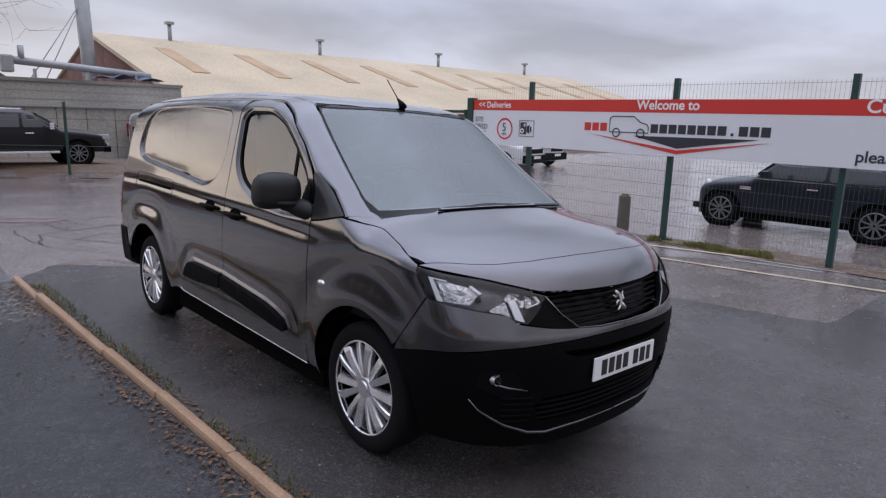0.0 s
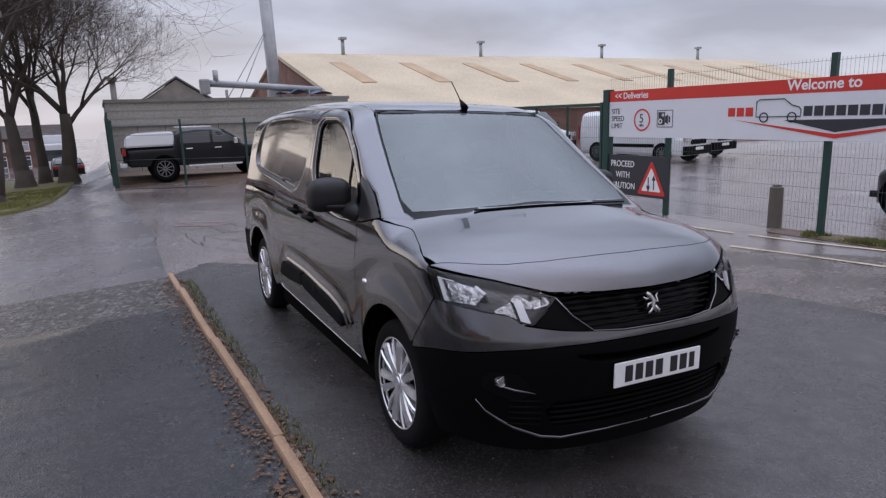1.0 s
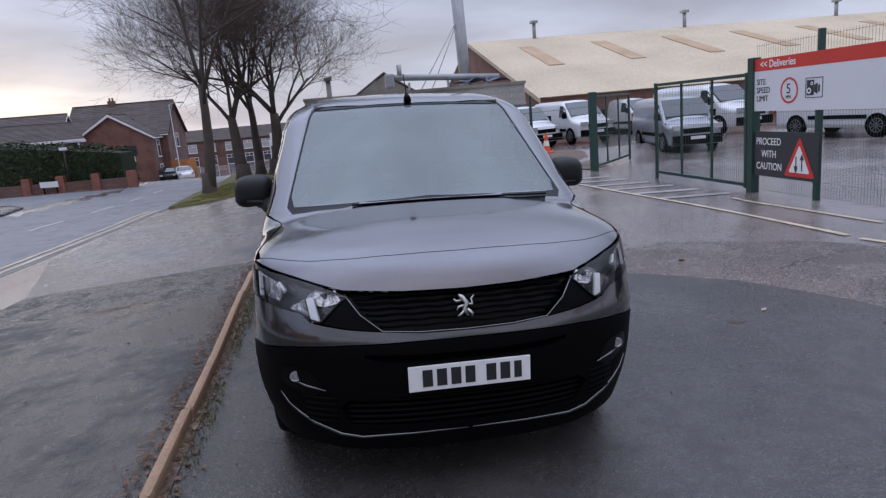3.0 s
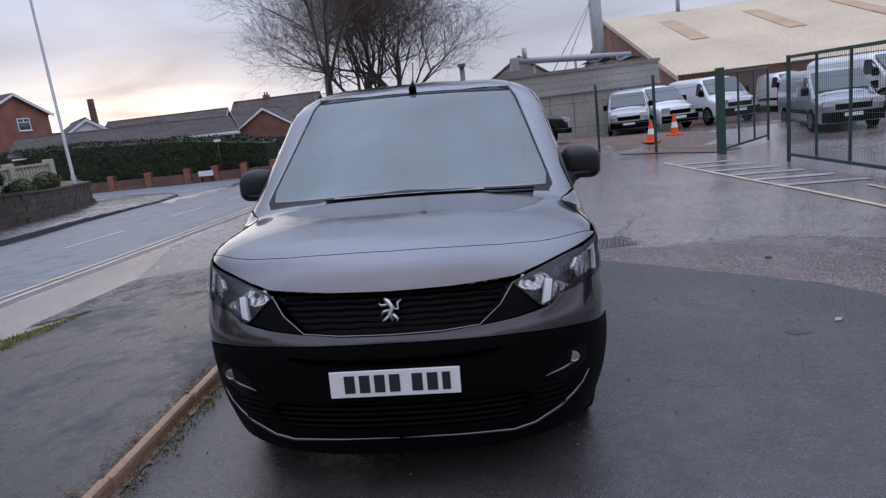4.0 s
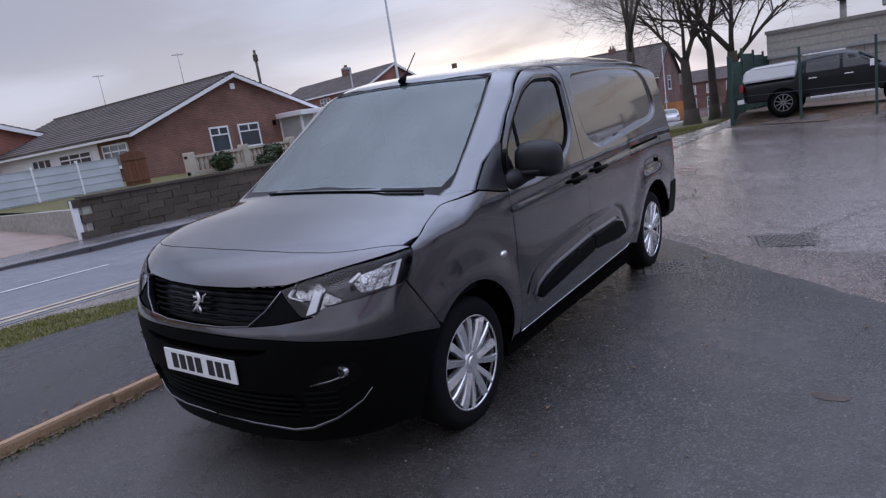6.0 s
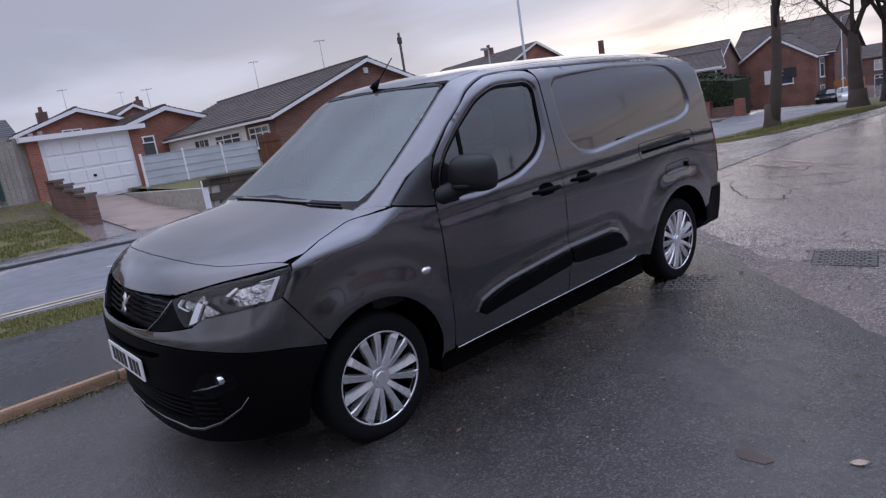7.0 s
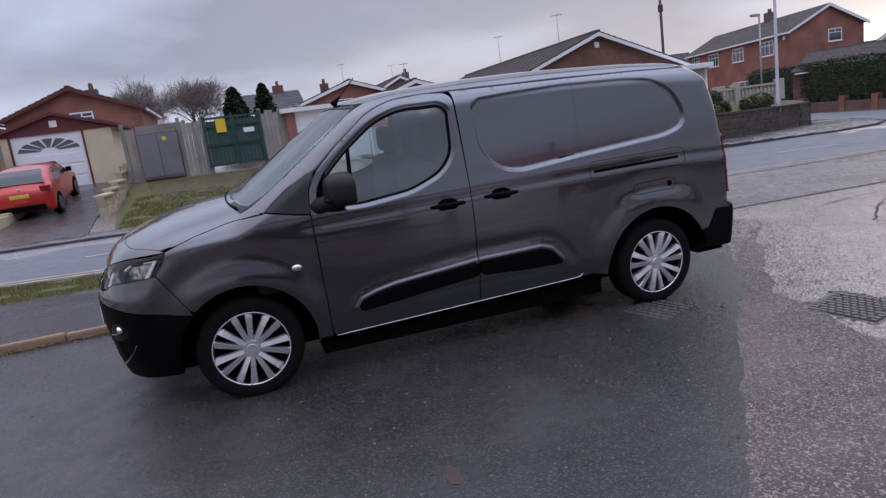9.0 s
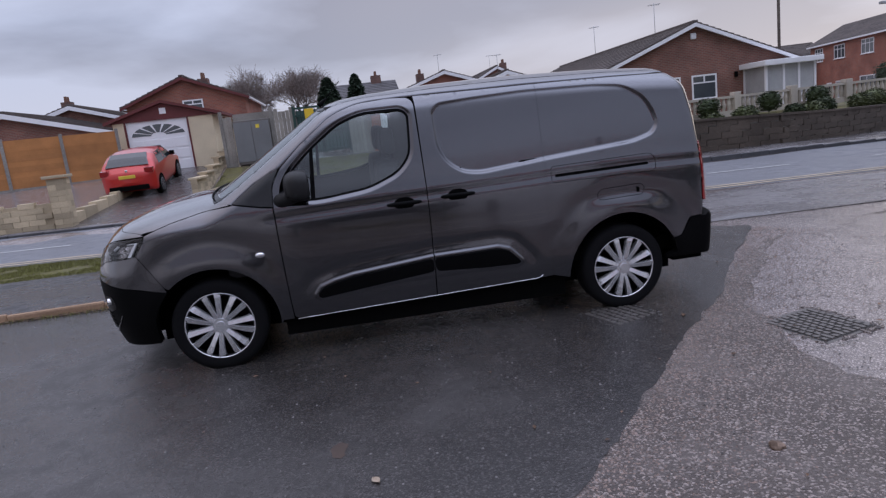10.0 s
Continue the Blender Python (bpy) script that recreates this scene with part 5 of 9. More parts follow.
BRICK_X = patterned("red_brown_brick", "x", ((.23, .085, .06), (.16, .06, .045)), (.20, .15, .125))
BRICK_Y = patterned("red_brown_brick_end", "y", ((.23, .085, .06), (.16, .06, .045)), (.20, .15, .125))
BRICK_RED = patterned("orange_red_brick", "x", ((.34, .10, .06), (.26, .075, .05)), (.24, .17, .14))
BRICK_RED_Y = patterned("orange_red_brick_end", "y", ((.34, .10, .06), (.26, .075, .05)), (.24, .17, .14))
BRICK_DARK = patterned("old_dark_brick", "x", ((.19, .09, .07), (.12, .06, .05)), (.13, .10, .09))
M_TILE = plain("brown_roof_tiles", (.085, .068, .062), .8, vary=.3, scale=5, bump=.3, bump_scale=25, island=.18)
M_TILE_GREY = plain("grey_roof_tiles", (.09, .085, .09), .8, vary=.3, scale=5, bump=.3, bump_scale=25, island=.18)
M_UPVC = plain("white_upvc", (.78, .78, .80), .4, vary=.05)
M_PANE = plain("dark_window_glass", (.06, .07, .08), .06, vary=.2, spec=.8)
M_CURTAIN_PANE = plain("pale_blind_behind_glass", (.42, .43, .44), .12, vary=.2, spec=.8)
M_GREEN = plain("dark_green_steel", (.016, .052, .043), .42, vary=.2, scale=8)
M_WIRE = plain("green_mesh_wire", (.06, .09, .08), .5, vary=.2)
M_GALV = plain("galvanised_grey_steel", (.33, .34, .35), .5, metal=.4, vary=.2)
M_CONC = plain("weathered_concrete", (.235, .22, .20), .9, vary=.45, scale=3, bump=.4, bump_scale=40)
M_CONC_DARK = plain("stained_grey_panels", (.36, .345, .31), .85, vary=.3, scale=1.6, bump=.05, bump_scale=30)
M_WOOD = plain("orange_stained_fence_wood", (.40, .17, .055), .75, vary=.25, scale=8, bump=.4, bump_scale=60, piece=.12)
M_CREAM_ROOF = plain("cream_fibre_cement", (.56, .47, .34), .85, vary=.2, scale=.9, bump=.2, bump_scale=12)
M_BROWN_ROOF = plain("browned_roof_sheet", (.43, .30, .185), .85, vary=.3, scale=2)
M_WHITE_BOARD = plain("white_sign_face", (.72, .73, .76), .35, vary=.04)
M_RED_BOARD = plain("red_sign_face", (.62, .045, .035), .35, vary=.05)
M_INK = plain("dark_sign_ink", (.035, .037, .045), .4, vary=.05)
M_WHITE_INK = plain("white_sign_ink", (.82, .82, .82), .4, vary=.03)
M_BARK = plain("grey_brown_bark", (.075, .06, .05), .95, vary=.35, scale=6, bump=.9, bump_scale=22)
# twigs of the far trees, distance haze put into the paler colour
M_HAZED_TWIG = plain("hazed_grey_brown_twigs", (.20, .165, .15), .95, vary=.3)
M_TWIG = plain("brown_twigs", (.088, .064, .050), .95, vary=.3)
M_HEDGE = plain("dark_hedge_leaves", (.028, .043, .014), .7, vary=.35, island=.5)
M_SHRUB = plain("green_shrub_leaves", (.062, .075, .028), .7, vary=.35, island=.5)
M_CONIFER = plain("dark_conifer", (.016, .032, .016), .8, vary=.3, island=.5)
M_GRASS = plain("mossy_grass_blades", (.14, .14, .036), .85, vary=.35, island=.5)
M_LEAF = plain("fallen_leaves", (.12, .066, .038), .8, vary=.3, island=.6, piece=.5)
M_STONE = plain("weathered_wall_stone", (.082, .064, .050), .9, vary=.5, scale=3, bump=.5, bump_scale=40, piece=.16)
M_CREAM_STONE = plain("cream_wall_stone", (.46, .37, .25), .9, vary=.25, scale=7, bump=.5, bump_scale=40, piece=.25)


# ---- tan kerb beside the bay ----
kerb = thing("kerb", pose(0, 0, 0), "tan concrete edging kerb beside the wet bay", "kerb", kind="structure")
bm = bmesh.new()
box(bm, -.029, -.4545, -.10, .029, .4545, .062, bevel=.022)
kerb_mesh = mesh_of("kerbstone", bm, M_KERB)
for k in range(18):
    y0 = 4.38 - k * .915
    st = new("kerbstone", kerb_mesh)
    st.parent = kerb
    x0 = kerb_x(y0) + .003 * math.sin(k * 2.1)
    st.matrix_basis = pose(x0, y0, height(x0, y0) + .012 - (.03 if k == 0 else 0), random.uniform(-.5, .5), random.uniform(-2, 2), math.degrees(math.atan2(kerb_x(y0 - .45) - kerb_x(y0 + .45), .9)) + random.uniform(-.4, .4))

# ---- ironwork in the ground ----
def grate(x, y, size, turn, label, cells=7):
    """A cast cover: a frame, partly overlapped by tarmac, round a field of raised blocks."""
    g = thing("drain_cover", pose(x, y, height(x, y) - .002, .5, 1.6, turn), label, "drain cover", group="drain covers")
    h = size / 2
    boxes("cover_frame", M_GALV_DARK, g, (-h, -h, -.02, h, -h + .028, .0055), (-h, h - .028, -.02, h, h, .0055), (-h, -h + .028, -.02, -h + .028, h - .028, .0055), (h - .028, -h + .028, -.02, h, h - .028, .0055))
    boxes("cover_plate", M_DRAIN, g, (-h + .026, -h + .026, -.022, h - .026, h - .026, .0065))
    pitch = (size - .064) / cells
    bm = bmesh.new()
    box(bm, -pitch * .40, -pitch * .33, 0, pitch * .40, pitch * .33, .0095, bevel=.004)
    block = mesh_of("cover_block", bm, M_GALV_DARK)
    for i in range(cells):
        for j in range(cells):
            ob = new("cover_block", block)
            ob.parent = g
            ob.matrix_basis = pose(-h + .032 + pitch * (i + .5 + (.22 if j % 2 else -.22) * (0 < i < cells - 1)), -h + .032 + pitch * (j + .5), .004, random.uniform(-2, 2), random.uniform(-2, 2), random.uniform(-8, 8))
    # crumbled tarmac lying over the rim
    bm = bmesh.new()
    rnd = random.Random(int(x * 100))
    for k in range(26):
        t, e = rnd.uniform(-h, h), rnd.choice((-h, h))
        u, v = (t, e) if k % 2 else (e, t)
        bmesh.ops.create_icosphere(bm, subdivisions=1, radius=1, matrix=Matrix.Translation((u, v, .004)) @ Matrix.Rotation(rnd.uniform(0, 6), 4, "Z") @ Matrix.Diagonal((rnd.uniform(.02, .06), rnd.uniform(.012, .03), rnd.uniform(.006, .011), 1)))
    tagged(part("crumbled_edge", bm, M_BAY if y < 3.3 else M_AGGREGATE, g, smooth=True), kind="stuff")


M_DRAIN = plain("dark_drain_dirt", (.022, .019, .016), .7, vary=.4, scale=20, bump=.4, bump_scale=120)
M_GALV_DARK = plain("worn_cast_iron", (.15, .137, .128), .45, metal=.5, vary=.3, scale=10, bump=.4, bump_scale=80)
grate(1.01, 2.86, .44, 20, "worn square cast iron drain cover in tarmac")
grate(1.77, 3.88, .50, 14, "worn square cast iron cover in broken concrete", 9)

# cracks in the concrete
random.seed(5)
for x0, y0, x1, y1 in ((-1.5, 9.4, .3, 8.3), (-1.2, 8.4, .5, 9.3), (-.9, 9.6, -.2, 7.6), (-1.55, 7.2, -1.35, 10.5), (-.4, 7.9, 1.1, 8.6), (3.6, 2.0, 4.9, 2.4), (1.9, 4.3, 2.6, 5.6), (2.2, 8.2, 4.3, 7.1), (0.2, 6.1, 1.4, 7.2)):
    n = 14
    pts = []
    for k in range(n + 1):
        t = k / n
        w = .10 * math.sin(math.pi * t)
        pts.append((x0 + (x1 - x0) * t + random.uniform(-w, w), y0 + (y1 - y0) * t + random.uniform(-w, w)))
    strip("crack", pts, .008, .0125, M_LINER, "dark weedy crack in the concrete", "crack")


# ---- writing ----
def lettering(name, text, at, size, mat, parent, label="", bold=.0, aspect=1.0):
    c = bpy.data.curves.new(name, "FONT")
    c.body, c.size, c.extrude, c.offset = text, size, .0015, bold
    tmp = bpy.data.objects.new(name, c)
    scene.collection.objects.link(tmp)
    me = bpy.data.meshes.new_from_object(tmp.evaluated_get(bpy.context.evaluated_depsgraph_get()))
    bpy.data.objects.remove(tmp)
    me.materials.clear()
    me.materials.append(mat)
    ob = new(name, me)
    ob.parent = parent
    ob.matrix_basis = at @ Matrix.Diagonal((aspect, 1, 1, 1))
    if label:
        ob["label"] = label
    return ob


def facing(x, y, z):
    """On a board that looks towards -x: text runs towards -y."""
    return Matrix(((0, 0, -1, x), (-1, 0, 0, y), (0, 1, 0, z), (0, 0, 0, 1)))


FENCE_X = 6.70
board = thing("welcome_sign", pose(0, 0, 0), "long red and white welcome sign on the green fence", "sign")
boxes("board", M_WHITE_BOARD, board, (FENCE_X - .06, -6.2, 1.235, FENCE_X - .045, 6.80, 1.885), label="white board")
boxes("red_band", M_RED_BOARD, board, (FENCE_X - .062, -6.2, 1.885, FENCE_X - .045, 6.80, 2.085), label="red header band")
FX0 = FENCE_X - .0635
lettering("letters", "<< Deliveries", facing(FX0, 6.62, 1.935), .165, M_WHITE_INK, board, "white lettering", .002, .93)
lettering("letters", "Welcome to", facing(FX0, 3.13, 1.935), .20, M_WHITE_INK, board, "white lettering", .004)
lettering("letters", "Cu", facing(FX0, -.02, 1.925), .23, M_WHITE_INK, board, "white lettering", .004)
lettering("letters", "please", facing(FX0, .02, 1.32), .20, M_INK, board, "dark lettering", .003)
for k, w in enumerate(("SITE", "SPEED", "LIMIT")):
    lettering("letters", w, facing(FX0, 6.70, 1.665 - k * .135), .135, M_INK, board, "dark lettering", 0, .92)


def ring_bm(bm, y, z, r0, r1, x):
    n = 40
    a = [bm.verts.new((x, y - r0 * math.cos(2 * math.pi * k / n), z + r0 * math.sin(2 * math.pi * k / n))) for k in range(n)]
    b = [bm.verts.new((x, y - r1 * math.cos(2 * math.pi * k / n), z + r1 * math.sin(2 * math.pi * k / n))) for k in range(n)]
    for k in range(n):
        bm.faces.new((a[k], a[(k + 1) % n], b[(k + 1) % n], b[k]))


def flat_shape(name, pts, x, mat, parent, thick=.003, label=""):
    bm = bmesh.new()
    prism(bm, pts, "x", x - thick, x)
    return part(name, bm, mat, parent, label)


bm = bmesh.new()
ring_bm(bm, 5.91, 1.545, .20, .168, FX0 - .001)
part("speed_ring", bm, M_RED_BOARD, board, "red speed limit ring")
lettering("letters", "5", facing(FX0, 5.98, 1.50), .22, M_INK, board, "dark numeral")
lettering("letters", "MPH", facing(FX0, 5.985, 1.425), .065, M_INK, board, "dark lettering", 0, .92)
boxes("camera_frame", M_INK, board, (FX0 - .001, 5.195, 1.415, FX0 + .002, 5.205, 1.71), (FX0 - .001, 5.540, 1.415, FX0 + .002, 5.550, 1.71), (FX0 - .001, 5.205, 1.415, FX0 + .002, 5.540, 1.425), (FX0 - .001, 5.205, 1.70, FX0 + .002, 5.540, 1.71), label="dark outlined camera symbol")
boxes("camera_body", M_INK, board, (FX0 - .002, 5.375, 1.455, FX0 + .002, 5.520, 1.675))
for y0, dz, r in ((5.415, .170, .026), (5.470, .065, .045)):
    bm = bmesh.new()
    ring_bm(bm, y0, 1.455 + dz, r, r * .5, FX0 - .004)
    part("camera_lens", bm, M_WHITE_INK, board)
flat_shape("camera_hood", [(5.365, 1.50), (5.365, 1.60), (5.30, 1.63), (5.30, 1.47)], FX0, M_INK, board)
boxes("camera_hood", M_INK, board, (FX0 - .002, 5.255, 1.50, FX0 + .002, 5.285, 1.60))
# name mark as plain shapes: bars, van outline, chevron
for k in range(3):
    boxes("name_bar", M_RED_BOARD, board, (FX0 - .002, 4.09 - k * .155, 1.58, FX0 + .002, 3.965 - k * .155, 1.71), label="red block of the name mark")
for k in range(12):
    w = .045 if k == 8 else .125
    y1 = 2.86 - k * .152
    if k == 8:
        boxes("name_bar", M_INK, board, (FX0 - .002, y1 - .08, 1.575, FX0 + .002, y1 - .04, 1.615))
    else:
        boxes("name_bar", M_INK, board, (FX0 - .002, y1 - w, 1.575, FX0 + .002, y1, 1.71), label="dark block of the name mark")
van_line = [(3.60, 1.57), (3.60, 1.79), (3.55, 1.82), (3.16, 1.82), (3.04, 1.73), (2.93, 1.70), (2.90, 1.66), (2.90, 1.57)]
bm = bmesh.new()
tube(bm, [(FX0, y, z) for y, z in van_line], .008, seg=5, cyclic=True)
part("van_outline", bm, M_INK, board, "thin dark outline of a van")
for y in (3.47, 3.03):
    bm = bmesh.new()
    ring_bm(bm, y, 1.56, .075, .055, FX0 - .003)
    part("wheel_outline", bm, M_INK, board)
flat_shape("chevron", [(3.98, 1.53), (2.40, 1.33), (1.06, 1.50), (2.40, 1.27)], FX0, M_RED_BOARD, board, label="red chevron stroke")
flat_shape("chevron", [(3.15, 1.52), (1.20, 1.535), (2.40, 1.355)], FX0, M_INK, board, label="dark chevron field")
# caution board
caution = thing("caution_sign", pose(0, 0, 0), "black board with a red two-way traffic triangle", "sign")
boxes("board", M_INK, caution, (FENCE_X - .06, 5.24, .15, FENCE_X - .045, 6.76, .90))
for k, (w, dy) in enumerate((("PROCEED", 0), ("WITH", .14), ("CAUTION", .01))):
    lettering("letters", w, facing(FX0, 6.69 - dy, .68 - k * .205), .165, M_WHITE_INK, caution, "white lettering", .001, .86)
tri = [(5.98, .20), (5.29, .20), (5.635, .83)]
flat_shape("triangle", rounded(tri, .06), FX0, M_RED_BOARD, caution, label="red triangle")
flat_shape("triangle_face", rounded([(5.87, .265), (5.40, .265), (5.635, .70)], .04), FX0 - .004, M_WHITE_INK, caution, .002, label="white triangle face")
for y, up in ((5.70, -1), (5.57, 1)):
    boxes("arrow", M_INK, caution, (FX0 - .009, y - .012, .30, FX0 - .006, y + .012, .52))
    tip = .56 if up > 0 else .28
    flat_shape("arrow_head", [(y - .045, tip - up * .09), (y + .045, tip - up * .09), (y, tip)], FX0 - .0095, M_INK, caution, .002)
    tip = .57 if up > 0 else .25
    flat_shape("arrow_head", [(y - .04, tip - up * .09), (y + .04, tip - up * .09), (y, tip)], FX0 - .006, M_INK, caution, .003)

# ---- green mesh fence and gates ----
fence = thing("mesh_fence", pose(0, 0, 0), "dark green welded mesh fence with steel posts", "fence")
posts = [6.84, 5.36, 2.53, 0.15, -2.6, -5.4]
for k, y in enumerate(posts):
    x, w, top = (FENCE_X - .02, .075, 2.12) if k == 0 else (FENCE_X + .03, .04, 2.40)
    g = height(x, y)
    boxes("post", M_GREEN, fence, (x - w, y - w, g - .05, x + w, y + w, top), bevel=.008)
for a, b in zip(posts, posts[1:]):
    bm = bmesh.new()
    n = int((a - b) / .055)
    g = height(FENCE_X, (a + b) / 2) + .05
    for k in range(1, n):
        y = a + (b - a) * k / n
        box(bm, FENCE_X - .003, y - .0011, g, FENCE_X - .0005, y + .0011, 2.34)
    for k in range(12):
        z = g + (2.30 - g) * k / 11
        box(bm, FENCE_X + .002, b, z - .0019, FENCE_X + .0055, a, z + .0019)
    tagged(part("mesh_panel", bm, M_WIRE, fence), kind="stuff")


def gate(at, width, label, mesh=False):
    g = thing("yard_gate", at, label, "gate", group="yard gates")
    for nm, s in (("gate_stile", (0, -.03, .05, .06, .03, 2.05)), ("gate_stile", (width - .06, -.03, -.05, width, .03, 2.05)), ("gate_rail", (.06, -.025, 1.98, width - .06, .025, 2.04)), ("gate_rail", (.06, -.025, .08, width - .06, .025, .14))):
        boxes(nm, M_GREEN, g, s, bevel=.006)
    for k in (1, 2):
        boxes("gate_bar", M_GREEN, g, (width * k / 3 - .02, -.02, .14, width * k / 3 + .02, .02, 1.98))
    bm = bmesh.new()
    n = int(width / .06)
    for k in range(1, n):
        box(bm, width * k / n - .002, -.002, .14, width * k / n + .002, .002, 1.98)
    for k in range(1, 9):
        box(bm, .06, -.003, .14 + 1.84 * k / 9 - .002, width - .06, .003, .14 + 1.84 * k / 9 + .002)
    tagged(part("gate_mesh", bm, M_WIRE, g), kind="stuff")


gate(pose(FENCE_X - .03, 6.98, -.16, 0, 0, 91), 3.2, "closed dark green steel gate leaf with mesh")
gate(pose(6.55, 13.55, -.28, 0, 0, 48), 3.3, "open dark green steel gate leaf with mesh")
gp = thing("gate_post", pose(6.48, 13.42, height(6.48, 13.42)), "thick square dark green gate post", "post")
boxes("post_body", M_GREEN, gp, (-.09, -.09, -.05, .09, .09, 2.12), bevel=.012)
for k in range(4):
    boxes("hinge", M_GREEN, gp, (-.03, .09, .3 + k * .5, .05, .15, .36 + k * .5))
yard_fence = thing("yard_fence", pose(0, 0, 0), "row of slim green posts with thin wires", "fence")
line = [(-1.75, 21.0), (.3, 20.35), (2.24, 19.6), (4.3, 18.2), (5.6, 16.2), (6.45, 13.5)]
for x, y in line[:-1]:
    g = height(x, y)
    boxes("post", M_GREEN, yard_fence, (x - .035, y - .035, g - .05, x + .035, y + .035, g + 2.25))
for (x0, y0), (x1, y1) in zip(line, line[1:]):
    for h in (.15, .95, 1.75):
        curve_part("wire", [(x0, y0, height(x0, y0) + h), (x1, y1, height(x1, y1) + h)], .006, M_WIRE, yard_fence)
side_fence = thing("side_fence", pose(0, 0, 0), "green steel fence panels beside the footpath", "fence")
for k in range(4):
    y0 = 21.05 + k * 2.4
    g = height(-1.8, y0)
    boxes("post", M_GREEN, side_fence, (-1.86, y0 - .04, g - .05, -1.78, y0 + .04, g + 2.3))
    bm = bmesh.new()
    for j in range(24):
        box(bm, -1.83, y0 + .1 * j, g + .05, -1.81, y0 + .1 * j + .055, g + 2.1)
    tagged(part("pale_run", bm, M_GREEN, side_fence), kind="stuff")
sheet("dirt_strip", [(-1.85, 20.4), (.3, 19.8), (2.24, 19.1), (4.4, 17.7), (5.8, 15.5), (6.5, 13.9), (7.4, 14.5), (8.2, 18.5), (7.4, 23), (4, 27), (-1.7, 28)], .02, M_DIRT, .5, label="strip of brown earth and dead leaves under the fence", category="earth")
sheet("moss_strip", [(6.55, -6), (6.55, 1.4), (6.5, 3.2), (6.95, 3.3), (7.3, 1), (7.3, -6)], .012, M_DIRT, .3, label="earth and moss strip under the mesh fence", category="earth")
sheet("moss_strip", [(6.62, 1.2), (6.58, 2.6), (6.75, 2.7), (6.95, 1.3)], .02, M_GRASSBED, .2, label="patch of green moss by the fence post", category="moss")

bol = thing("bollard", pose(6.98, 3.41, height(6.98, 3.41)), "worn grey concrete bollard with a domed top", "bollard")
bm = bmesh.new()
vs = cyl(bm, (0, 0, -.05), (0, 0, .66), .105, .098, 18)
bmesh.ops.bevel(bm, geom=[e for e in bm.edges if all(v.co.z > .6 for v in e.verts)], offset=.035, segments=3, affect="EDGES")
part("bollard_body", bm, plain("bollard_concrete", (.14, .12, .10), .95, vary=.35, scale=9, bump=.7, bump_scale=60), bol, smooth=False)


def traffic_cone(x, y, label):
    c = thing("traffic_cone", pose(x, y, height(x, y) + .02, 0, 0, 20), label, "traffic cone", group="traffic cones")
    orange = plain("orange_cone_plastic", (.75, .10, .02), .55, vary=.15)
    boxes("cone_base", orange, c, (-.21, -.21, 0, .21, .21, .05), bevel=.015)
    for z0, z1, m in ((.05, .26, orange), (.26, .44, M_WHITE_INK), (.44, .72, orange)):
        bm = bmesh.new()
        cyl(bm, (0, 0, z0), (0, 0, z1), .155 - .165 * z0, .155 - .165 * z1, 18)
        part("cone_band" if m is M_WHITE_INK else "cone_body", bm, m, c, smooth=False)


traffic_cone(5.94, 18.0, "orange traffic cone with a white band by the fence")
traffic_cone(6.95, 18.9, "orange traffic cone with a white band by the fence")

# ---- industrial sheds ----
shed = thing("corrugated_shed", pose(0, 0, 0), "long low shed clad in stained grey panels", "shed")
boxes("wall", M_CONC_DARK, shed, (-1.7, 29, -1.2, 9.25, 37, 1.75), label="grey panel wall")
for z0 in (2.02, 2.36):
    boxes("fascia_joint", M_GALV, shed, (-1.76, 28.955, z0, 9.31, 28.975, z0 + .03))
boxes("fascia", M_CONC_DARK, shed, (-1.75, 28.97, 1.75, 9.3, 37, 2.72))
boxes("fascia_cap", M_CONC, shed, (-1.8, 28.88, 2.72, 9.35, 37.1, 2.86), label="pale capping along the roof edge")
boxes("gutter", M_GALV, shed, (-1.75, 28.85, 1.70, 9.3, 28.95, 1.79))
for k in range(9):
    boxes("wall_joint", M_LINER, shed, (-.6 + k * 1.15, 28.985, -1.0, -.585 + k * 1.15, 28.999, 1.70))
duct = thing("roof_duct", pose(0, 0, 0), "long galvanised duct lying on the shed roof", "duct")
curve_part("duct_pipe", [(2.7, 29.6, 3.55), (4.5, 29.7, 3.45), (8.2, 29.8, 3.2)], .16, M_GALV, duct)
boxes("duct_end", M_GALV, duct, (2.3, 29.4, 3.05, 2.75, 29.85, 3.75), bevel=.08)
curve_part("duct_stub", [(3.05, 29.6, 3.5), (3.05, 29.6, 4.15)], .12, M_GALV, duct)
for x in (3.5, 5.5, 7.5):
    boxes("duct_foot", M_GALV, duct, (x - .04, 29.55, 2.86, x + .04, 29.85, 3.25))
heap = thing("roof_sheeting", pose(7.2, 29.9, 2.88), "crumpled blue and grey tarpaulin on the shed roof", "tarpaulin")
bm = bmesh.new()
bmesh.ops.create_grid(bm, x_segments=20, y_segments=8, size=1)
for v in bm.verts:
    v.co = Vector((v.co.x * 1.5, v.co.y * .5, .12 + .22 * max(0, noise.noise(v.co * 2.3) + .45) * (1 - v.co.x ** 4)))
part("sheet_of_tarpaulin", bm, plain("blue_grey_tarpaulin", (.09, .12, .18), .6, vary=.4), heap, smooth=True)

